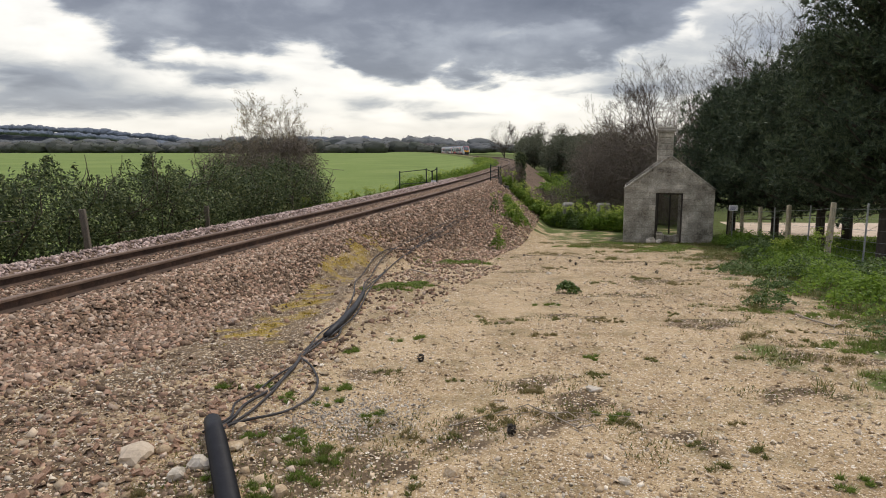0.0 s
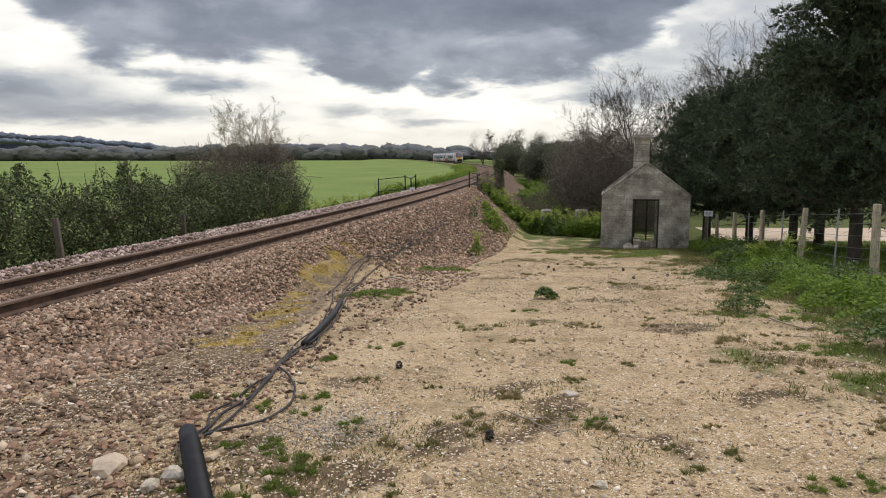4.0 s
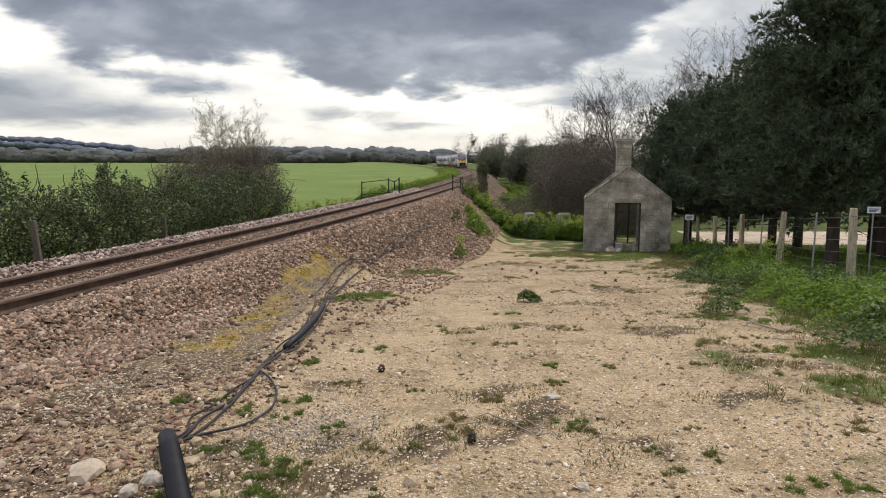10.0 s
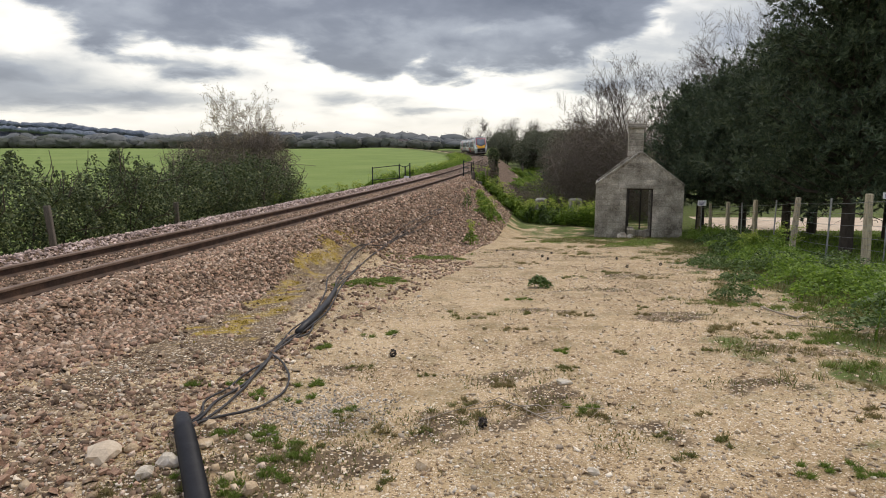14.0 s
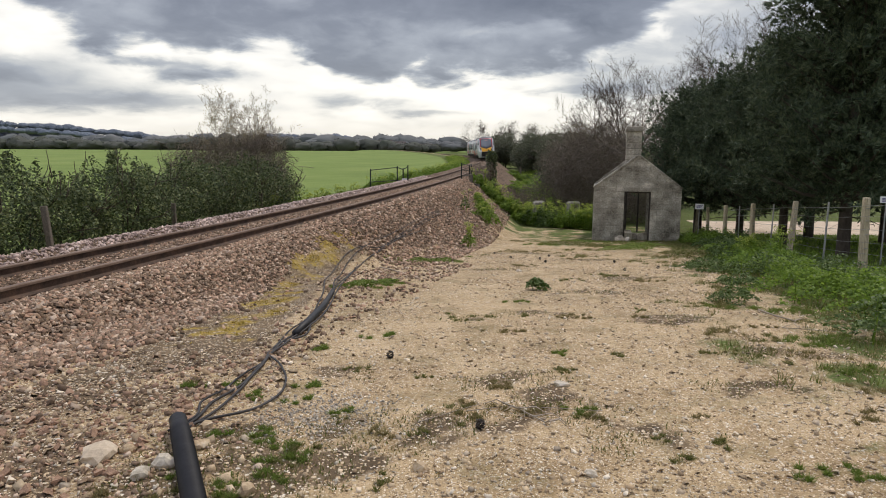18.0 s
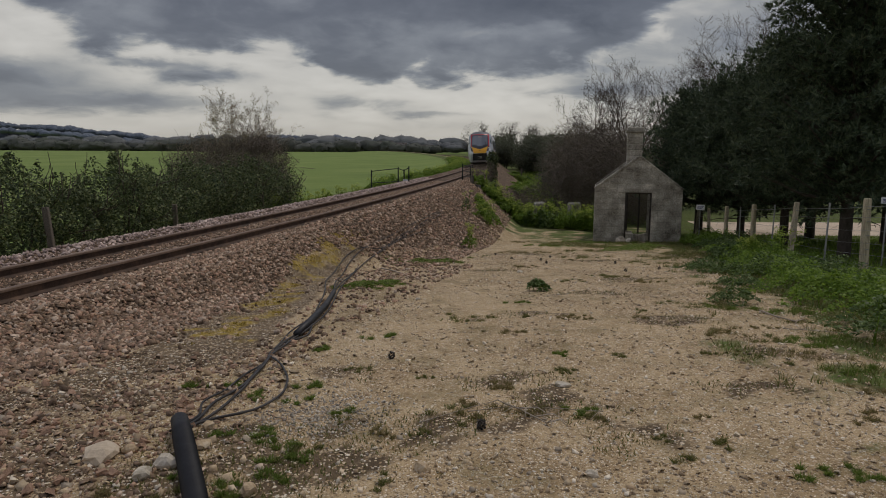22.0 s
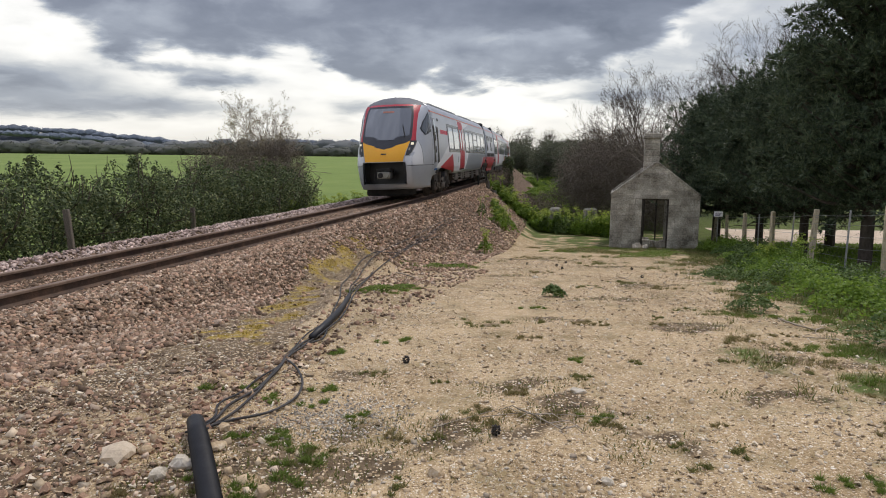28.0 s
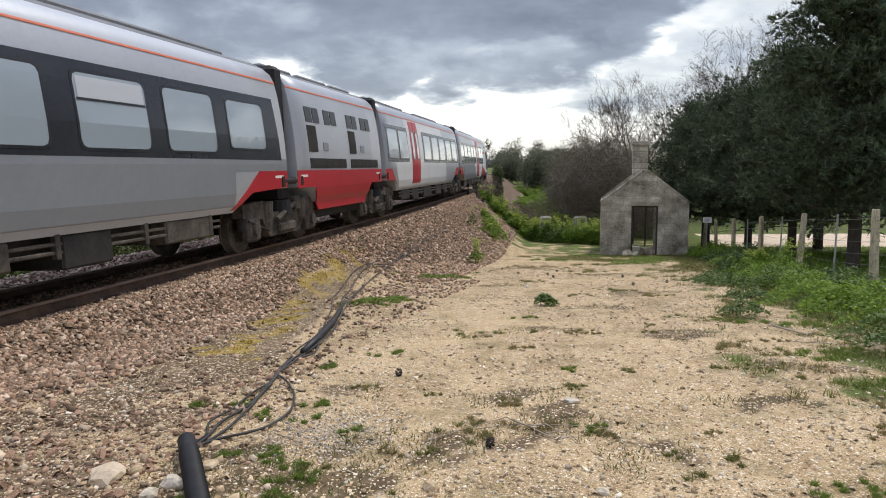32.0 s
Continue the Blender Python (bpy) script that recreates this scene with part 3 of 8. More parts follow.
def build_ground():
    qs = spaced([(-4000, 1500), (-1000, 250), (-250, 60), (-70, 12), (-22, 2), (-8, 0.5), (-3.2, 0.14), (-1.4, 0.35), (1.2, 0.12), (16, 0.5), (36, 2), (60, 12), (200, 100), (1000, 1000), (4000, 0)])
    yv = spaced([(-3000, 1000), (-200, 80), (-40, 10), (-6, 1), (1, 0.14), (14, 0.25), (34, 0.8), (60, 3), (120, 15), (400, 100), (1200, 800), (4500, 0)])
    vs, zn = [], []
    for y in yv:
        ty = track_x(max(y, -60))
        for q in qs:
            x = ty + q
            far = abs(q) > 300 or y > 500 or y < -80
            z = ground_z(x, max(min(y, 430), -60)) if not far else (0.6 if q < 0 else -0.2)
            vs.append((x, y, z))
            zn.append((0, 0, 0, 0.9, 1.0, 0) if far else zones(x, y))
    w = len(qs)
    fs = [(j * w + i, j * w + i + 1, (j + 1) * w + i + 1, (j + 1) * w + i) for j in range(len(yv) - 1) for i in range(w - 1)]
    ob = quick("ground", np.array(vs), np.array(fs), M["ground"], smooth=True)
    zn = np.array(zn, dtype=np.float32)
    for k, name in enumerate(("ballast", "dirt", "moss", "grass", "field", "lane")):
        at = ob.data.attributes.new(name, "FLOAT", "POINT")
        at.data.foreach_set("value", zn[:, k].copy())
    tagged(ob, "sandy gravel yard, ballast, grass and green field", "ground", kind="structure")


build_ground()


# ---- railway ----
def rail_section():
    """A flat-bottom rail, head at z = 0, as (across, up)."""
    half = [(0.0, 0.0), (0.028, -0.001), (0.035, -0.012), (0.035, -0.038), (0.009, -0.052), (0.008, -0.125), (0.03, -0.138), (0.07, -0.15), (0.07, -0.159)]
    return half + [(-a, b) for a, b in half[:0:-1]]


def build_rail(name, off, lift):
    """A rail: its web and foot, and its worn head, in one run."""
    ob = empty(name, Matrix.Translation(track_point(0, off, lift)), "rusty brown steel rail on ballast", "rail", "running rails")
    o = track_point(0, off, lift)
    full = rail_section()
    head = [p for p in full if p[1] > -0.045]
    web = [p for p in full if p[1] < -0.03]
    right = [p for p in web if p[0] > 0]
    left = [p for p in web if p[0] < 0]
    head = sorted([p for p in head if p[0] >= 0], key=lambda p: -p[1]) + sorted([p for p in head if p[0] < 0], key=lambda p: p[1])
    web = right + left
    ys = spaced([(-60, 6), (-6, 1.5), (60, 3), (430, 0)])
    for nm, prof, mt in (("rail_head", head, M["railhead"]), ("rail_web", web, M["rail"])):
        k = len(prof)
        vs = [track_point(y, off + a, lift + c) - o for y in ys for a, c in prof]
        fs = [(j * k + i, j * k + (i + 1) % k, (j + 1) * k + (i + 1) % k, (j + 1) * k + i) for j in range(len(ys) - 1) for i in range(k)]
        fs += [tuple(range(k)), tuple(range((len(ys) - 1) * k, len(ys) * k))[::-1]]
        raw(nm, vs, fs, mt, ob)
    return ob


build_rail("rail", GAUGE / 2, RISE)
build_rail("rail", -GAUGE / 2, RISE - RAIL_CANT)


# ---- hut ----
HUT = pose(7.22, 27.0, 0, 0, 0, -15.0)
HW, HD = 3.37, 4.2
DOOR_X0, DOOR_X1, DOOR_TOP = 1.2, 2.21, 0.06
EAVE, APEX, BASE = 0.17, 1.46, -2.02


def hut_block_rows(x0, x1, z0, z1, gable=False):
    """Blocks of one stretch of wall: courses about 0.24 high, joints staggered."""
    out = []
    rows = max(1, round((z1 - z0) / 0.24))
    h = (z1 - z0) / rows
    for r in range(rows):
        a, z = x0, z0 + r * h
        if r % 2:
            out.append((x0, min(x0 + 0.24, x1), z, z + h))
            a = min(x0 + 0.24, x1)
        while a < x1 - 0.02:
            b = a + 0.47
            if x1 - b < 0.14:
                b = x1
            out.append((a, b, z, z + h))
            a = b
    return out


def build_hut():
    hut = empty("derelict_hut", HUT, "roofless derelict hut of grey concrete blocks with a brick chimney", "hut")
    t = 0.22
    rnd = random.Random(5)

    def blocks(rows, at_y, along="x"):
        for a, b, z0, z1 in rows:
            g = 0.003
            d = rnd.uniform(-0.006, 0.008)
            if along == "x":
                bm = box((a + g, at_y - d, z0 + g), (b - g, at_y + t, z1 - g), 0.007)
            else:
                bm = box((at_y - d, a + g, z0 + g), (at_y + t, b - g, z1 - g), 0.007)
            part("block", bm, M["concrete"], hut)

    def gable_rows(y0):
        rows = []
        h = 0.225
        z = EAVE
        k = 0
        while z < APEX - 0.05:
            z1 = min(z + h, APEX)
            f = (z1 - EAVE) / (APEX - EAVE)
            a, b = HW / 2 * f, HW - HW / 2 * f
            if b - a > 0.1:
                n = max(1, round((b - a) / 0.55))
                cuts = [a + (b - a) * i / n for i in range(n + 1)]
                rows += [(cuts[i], cuts[i + 1], z, z1) for i in range(n)]
            z = z1
            k += 1
        return rows

    def gable_core(y0, y1, name):
        bm = bmesh.new()
        pts = [(0.0, EAVE), (HW, EAVE), (HW / 2 + 0.06, APEX), (HW / 2 - 0.06, APEX)]
        lo = [bm.verts.new((x, y0, z)) for x, z in pts]
        hi = [bm.verts.new((x, y1, z)) for x, z in pts]
        bm.faces.new(lo)
        bm.faces.new(hi[::-1])
        for i in range(4):
            bm.faces.new((lo[(i + 1) % 4], lo[i], hi[i], hi[(i + 1) % 4]))
        return part(name, bm, M["concrete"], hut)

    # front wall with its doorway
    blocks(hut_block_rows(0.0, DOOR_X0, BASE, DOOR_TOP), 0.0)
    blocks(hut_block_rows(DOOR_X1, HW, BASE, DOOR_TOP), 0.0)
    part("lintel", box((DOOR_X0 - 0.3, -0.012, DOOR_TOP), (DOOR_X1 + 0.3, t, DOOR_TOP + 0.16), 0.012), M["concrete"], hut, "cast concrete lintel")
    blocks([(0.0, DOOR_X0 - 0.3, DOOR_TOP, EAVE + 0.06), (DOOR_X1 + 0.3, HW, DOOR_TOP, EAVE + 0.06)], 0.0)
    # mortar that fills the joints, a little behind the faces
    part("mortar_bed", box((0.02, 0.007, BASE), (DOOR_X0 - 0.004, t - 0.01, DOOR_TOP + 0.002)), M["mortar"], hut)
    part("mortar_bed", box((DOOR_X1 + 0.004, 0.007, BASE), (HW - 0.02, t - 0.01, DOOR_TOP + 0.002)), M["mortar"], hut)
    gable_core(0.008, t - 0.008, "front_gable")
    for a, b, z0, z1 in gable_rows(0):
        part("block", box((a + 0.005, -0.004 - rnd.uniform(0, 0.006), z0 + 0.005), (b - 0.005, t + 0.004, z1 - 0.005), 0.01), M["concrete"], hut)
    # sloping coping stones of the verge
    for sgn in (0, 1):
        for i in range(5):
            f0, f1 = i / 5, (i + 1) / 5
            x0, z0 = HW / 2 * f0, EAVE + (APEX - EAVE) * f0
            x1, z1 = HW / 2 * f1, EAVE + (APEX - EAVE) * f1
            ln = math.hypot(x1 - x0, z1 - z0)
            ang = math.atan2(z1 - z0, x1 - x0)
            m = Matrix.Translation((x0, 0, z0)) @ Matrix.Rotation(-ang, 4, "Y")
            if sgn:
                m = Matrix.Translation((HW, 0, 0)) @ Matrix.Diagonal((-1, 1, 1, 1)) @ m
            part("coping", box((0.004, -0.03, -0.01 + rnd.uniform(0, 0.015)), (ln - 0.004, t + 0.06, 0.075), 0.012, m), M["concrete"], hut)
    # side and back walls
    blocks([(a, b, c, d) for a, b, c, d in hut_block_rows(t + 0.01, HD - t, BASE, EAVE)], 0.0, "y")
    blocks([(a, b, c, d) for a, b, c, d in hut_block_rows(t + 0.01, HD - t, BASE, EAVE)], HW - t, "y")
    back = part("back_wall", box((0.0, HD - t, BASE), (1.1, HD, EAVE)), M["concrete"], hut)
    part("back_wall", box((2.35, HD - t, BASE), (HW, HD, EAVE)), M["concrete"], hut)
    for x0 in (1.42, 1.95):
        part("window_bar", box((x0, HD - t + 0.05, BASE), (x0 + 0.07, HD - 0.08, -0.03), 0.01), M["darkwood"], hut, "rotten upright timber")
    part("back_wall", box((1.15, HD - t, -0.02), (2.35, HD, EAVE)), M["concrete"], hut)
    gable_core(HD - t + 0.005, HD - 0.005, "back_gable")
    # door frame remains
    for x0, x1 in ((DOOR_X0, DOOR_X0 + 0.06), (DOOR_X1 - 0.06, DOOR_X1)):
        part("door_frame", box((x0, 0.05, BASE), (x1, 0.15, DOOR_TOP), 0.005), M["darkwood"], hut)
    part("door_frame", box((DOOR_X0 + 0.06, 0.05, DOOR_TOP - 0.06), (DOOR_X1 - 0.06, 0.15, DOOR_TOP), 0.005), M["darkwood"], hut)
    # timber left along the side wall's top
    part("wall_plate", box((0.05, 0.3, EAVE), (0.17, HD - 0.1, EAVE + 0.07), 0.01), M["darkwood"], hut)
    # chimney at the ridge of the front gable
    c0, c1 = HW / 2 - 0.47, HW / 2 + 0.10
    ch = part("chimney", box((c0, 0.26, 0.3), (c1, 0.80, 2.42), 0.015), M["mortar"], hut, "grey block chimney stack")
    z = 0.85
    while z < 2.38:
        n = 2
        for i in range(n):
            a, b = c0 + (c1 - c0) * i / n, c0 + (c1 - c0) * (i + 1) / n
            part("block", box((a - 0.012, 0.25 - rnd.uniform(0, 0.006), z + 0.005), (b - 0.008, 0.81, z + 0.215), 0.012), M["concrete"], ch)
        z += 0.225
    part("cap", box((c0 - 0.07, 0.18, 2.42), (c1 + 0.07, 0.88, 2.53), 0.015), M["concrete"], ch)
    part("cap", box((c0 - 0.03, 0.22, 2.53), (c1 + 0.03, 0.84, 2.62), 0.02), M["concrete"], ch)
    return hut


build_hut()

# ---- train ----
T = {
    "silver": surface("silver_grey_paint", [(0.43, 0.455, 0.495), (0.47, 0.495, 0.535), (0.50, 0.525, 0.565)], 0.6, 0.34, 0.25, 0.02, 12, spec=0.5),
    "midgrey": surface("mid_grey_paint", [(0.23, 0.25, 0.275), (0.27, 0.29, 0.315)], 0.6, 0.4, 0.1, 0.02, 12, spec=0.5),
    "white": surface("white_paint", [(0.66, 0.67, 0.69), (0.74, 0.75, 0.765)], 0.8, 0.38, 0, 0.02, 12, spec=0.5),
    "red": surface("red_paint", [(0.40, 0.018, 0.03), (0.48, 0.025, 0.04)], 0.8, 0.38, 0, 0.02, 12, spec=0.5),
    "yellow": surface("yellow_paint", [(0.80, 0.36, 0.008), (0.86, 0.42, 0.012)], 0.8, 0.38, 0, 0.02, 12, spec=0.5),
    "black": surface("black_panel", [(0.014, 0.015, 0.018), (0.03, 0.031, 0.035)], 1, 0.35, 0, 0.02, 12, spec=0.5),
    "band": surface("dark_window_band", [(0.022, 0.025, 0.031), (0.035, 0.038, 0.046)], 1, 0.25, 0, 0.02, 12, spec=0.6),
    "roof": surface("grey_roof", [(0.12, 0.125, 0.135), (0.18, 0.185, 0.195)], 1, 0.6, 0.1, 0.05, 12),
    "dirt": surface("brake_dust", [(0.035, 0.03, 0.026), (0.085, 0.072, 0.06), (0.14, 0.12, 0.10)], 3, 0.85, 0.1, 0.3, 20),
    "under": surface("dark_underframe", [(0.012, 0.012, 0.012), (0.04, 0.037, 0.033)], 3, 0.8, 0, 0.2, 20),
    "steel": surface("wheel_steel", [(0.20, 0.19, 0.16), (0.36, 0.345, 0.30)], 3, 0.5, 0.5, 0.1, 20),
    "disc": surface("dusty_wheel_disc", [(0.05, 0.045, 0.038), (0.12, 0.105, 0.085)], 3, 0.7, 0.2, 0.1, 20),
    "rubber": surface("gangway_rubber", [(0.010, 0.010, 0.012), (0.02, 0.02, 0.023)], 3, 0.7, 0, 0.1, 20),
    "orange": surface("orange_cantrail_line", [(0.72, 0.20, 0.12), (0.78, 0.24, 0.15)], 3, 0.5, 0, 0, 20),
    # opaque pane; sky mirrored and seen through it is painted as pale blue-grey
    "pane": glass("sky_pale_window", (0.34, 0.40, 0.45), 0.03, 1.0),
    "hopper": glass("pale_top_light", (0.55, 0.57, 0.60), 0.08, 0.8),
    "screen": glass("windscreen", (0.09, 0.10, 0.11), 0.03, 1.0),
    "lamp": glow("headlamp", (1.0, 0.86, 0.62), 0.4),
    "amber": glow("destination_display", (0.35, 0.14, 0.1), 0.08),
    "marking": surface("faded_marking", [(0.75, 0.72, 0.7), (0.85, 0.83, 0.8)], 3, 0.6, 0, 0, 20),
    "pink": surface("coral_lettering", [(0.62, 0.10, 0.14), (0.7, 0.14, 0.18)], 3, 0.5, 0, 0, 20),
    "blue": surface("blue_mark", [(0.03, 0.12, 0.32), (0.05, 0.16, 0.38)], 3, 0.5, 0, 0, 20),
    "green": surface("green_label", [(0.03, 0.22, 0.08), (0.04, 0.28, 0.1)], 3, 0.5, 0, 0, 20),
}

# Body section: half width by height.
BODY = [(0.86, 1.24), (1.0, 1.31), (1.2, 1.352), (1.7, 1.375), (2.2, 1.36), (2.7, 1.315), (3.0, 1.275), (3.3, 1.215), (3.45, 1.14), (3.58, 1.0), (3.70, 0.78), (3.78, 0.5), (3.81, 0.2), (3.82, 0.0)]
NOSE = 19.44
FRONT = [(0.50, 19.15), (0.75, 19.36), (1.44, 19.44), (1.7, 19.35), (2.1, 19.10), (2.7, 18.73), (3.2, 18.38), (3.45, 18.17), (3.62, 17.92), (3.74, 17.68), (3.80, 17.45), (3.82, 17.3)]
CORNER = [(0.50, 0.90), (0.75, 0.95), (1.3, 0.97), (2.0, 0.94), (2.6, 0.90), (3.2, 0.85), (3.45, 0.79), (3.62, 0.64), (3.74, 0.44), (3.80, 0.2), (3.82, 0.02)]
NOSE_BACK = 17.2


def half_width(z):
    return float(np.interp(z, [b[0] for b in BODY], [b[1] for b in BODY]))


def nose_point(t, z, out=0.0):
    """A point of the nose: t runs from 0 at its centre line over 1 at the corner to 2 where the straight side begins (u, y, z); t < 0 mirrors."""
    c = float(np.interp(z, [f[0] for f in FRONT], [f[1] for f in FRONT]))
    w = float(np.interp(z, [f[0] for f in CORNER], [f[1] for f in CORNER]))
    h = half_width(max(z, 0.86)) * (0.97 if z < 0.8 else 1)

    def at(v):
        if v <= 1:
            return c - 0.26 * v ** 2.4, v * w
        q = v - 1
        return c - 0.26 - q * (c - 0.26 - NOSE_BACK), w + (h - w) * (1 - (1 - q) ** 2)

    v, s = abs(t), -1 if t < 0 else 1
    u, y = at(v)
    if out:
        u0, y0 = at(max(v - 0.02, 0))
        u1, y1 = at(min(v + 0.02, 2))
        d = math.hypot(u1 - u0, y1 - y0) or 1
        nu, ny = (y1 - y0) / d, -(u1 - u0) / d
        u, y = u + nu * out, y + ny * out
        if z > 2:
            z += out * 0.4
    return u, s * y, z


def clip_levels(poly, levels):
    """For a convex outline (u, z): the span of u at each height."""
    out = []
    for z in levels:
        us = []
        for (u0, z0), (u1, z1) in zip(poly, poly[1:] + poly[:1]):
            if min(z0, z1) - 1e-9 <= z <= max(z0, z1) + 1e-9:
                if abs(z1 - z0) < 1e-9:
                    us += [u0, u1]
                else:
                    us.append(u0 + (u1 - u0) * (z - z0) / (z1 - z0))
        if us:
            out.append((z, min(us), max(us)))
    return out


def side_panel(name, poly, out, material, parent, sides=(-1, 1), label="", sign=-1, ustep=0.0):
    """A panel laid on the car's side, both sides: poly in (u, z), convex, out metres proud. Local x is sign * u."""
    zs = sorted({round(p[1], 4) for p in poly} | {b[0] for b in BODY if min(p[1] for p in poly) < b[0] < max(p[1] for p in poly)})
    rows = clip_levels(poly, zs)
    made = []
    for s in sides:
        vs, fs = [], []
        for z, a, b in rows:
            y = s * (half_width(z) + out)
            vs += [(sign * a, y, z), (sign * b, y, z), (sign * a, y - s * 0.03, z), (sign * b, y - s * 0.03, z)]
        for i in range(len(rows) - 1):
            j = i * 4
            fs += [(j, j + 1, j + 5, j + 4), (j, j + 4, j + 6, j + 2), (j + 1, j + 3, j + 7, j + 5)]
        e = (len(rows) - 1) * 4
        fs += [(0, 2, 3, 1), (e, e + 1, e + 3, e + 2)]
        made.append(raw(name, vs, fs, material, parent, label))
    return made


def window(name, u0, u1, z0, z1, parent, out=0.012, material=None, sign=-1, sides=(-1, 1), rim=True, r=0.09):
    """A pane with rounded corners in its thin rubber rim."""
    def shape(a, b, c, d, rr):
        return [(a + rr, c), (b - rr, c), (b - rr * 0.3, c + rr * 0.3), (b, c + rr), (b, d - rr), (b - rr * 0.3, d - rr * 0.3), (b - rr, d), (a + rr, d), (a + rr * 0.3, d - rr * 0.3), (a, d - rr), (a, c + rr), (a + rr * 0.3, c + rr * 0.3)]
    for s in sides:
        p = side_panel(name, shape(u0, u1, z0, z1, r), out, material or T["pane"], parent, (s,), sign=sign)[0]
        if rim:
            e = 0.035
            side_panel("rim", shape(u0 - e, u1 + e, z0 - e, z1 + e, r), out - 0.004, T["black"], p, (s,), sign=sign)


def car_shell(parent, stations, sign=1, material=None):
    """The long body: one skin lofted over stations (u, lower edge), so that it rises over the bogies; closed ends."""
    stations = sorted((sign * u, low) for u, low in stations)
    k = 0
    vs = []
    for x, low in stations:
        half = [(max(z, low), half_width(max(z, low))) for z, _ in BODY]
        prof = [(-w, z) for z, w in half] + [(w, z) for z, w in half[::-1]][1:]
        k = len(prof)
        vs += [(x, y, z) for y, z in prof]
    n = len(stations)
    fs = []
    for j in range(n - 1):
        o = j * k
        fs += [(o + i, o + i + 1, o + k + i + 1, o + k + i) for i in range(k - 1)] + [(o + k - 1, o, o + k, o + 2 * k - 1)]
    fs += [tuple(range(k))[::-1], tuple(range((n - 1) * k, n * k))]
    ob = raw("body", vs, fs, material or T["silver"], parent)
    ob.data.materials.append(T["roof"])
    for p in ob.data.polygons:
        if p.center.z > 3.52 and abs(p.normal.x) < 0.5:
            p.material_index = 1
        p.use_smooth = len(p.vertices) == 4 and p.center.z > 1.3
    return ob


def axle(parent, x, name="wheelset"):
    """Two wheels on an axle; turns about local y."""
    ax = part(name, rod((0, -0.72, 0), (0, 0.72, 0), 0.085, sides=12), T["under"], parent)
    for s in (-1, 1):
        bm = bmesh.new()
        add_rod(bm, (0, s * 0.69, 0), (0, s * 0.82, 0), 0.43, sides=28)
        add_rod(bm, (0, s * 0.66, 0), (0, s * 0.69, 0), 0.46, sides=28)
        w = part("wheel", bm, T["dirt"], ax)
        bm = bmesh.new()
        add_rod(bm, (0, s * 0.82, 0), (0, s * 0.826, 0), 0.34, 0.33, sides=28)
        for i in range(8):
            a = i * math.pi / 4
            add_rod(bm, (0.22 * math.cos(a), s * 0.826, 0.22 * math.sin(a)), (0.22 * math.cos(a), s * 0.85, 0.22 * math.sin(a)), 0.03, sides=6)
        bmesh.ops.translate(bm, verts=bm.verts, vec=(0, 0, 0))
        d = raw_from(bm)
        for v, f in (d,):
            ob = raw("disc", v, f, T["disc"], ax)
    ax.location = (x, 0, 0.43)
    return ax


def raw_from(bm):
    bm.verts.index_update()
    d = ([v.co.copy() for v in bm.verts], [[v.index for v in f.verts] for f in bm.faces])
    bm.free()
    return d


AXLES = []


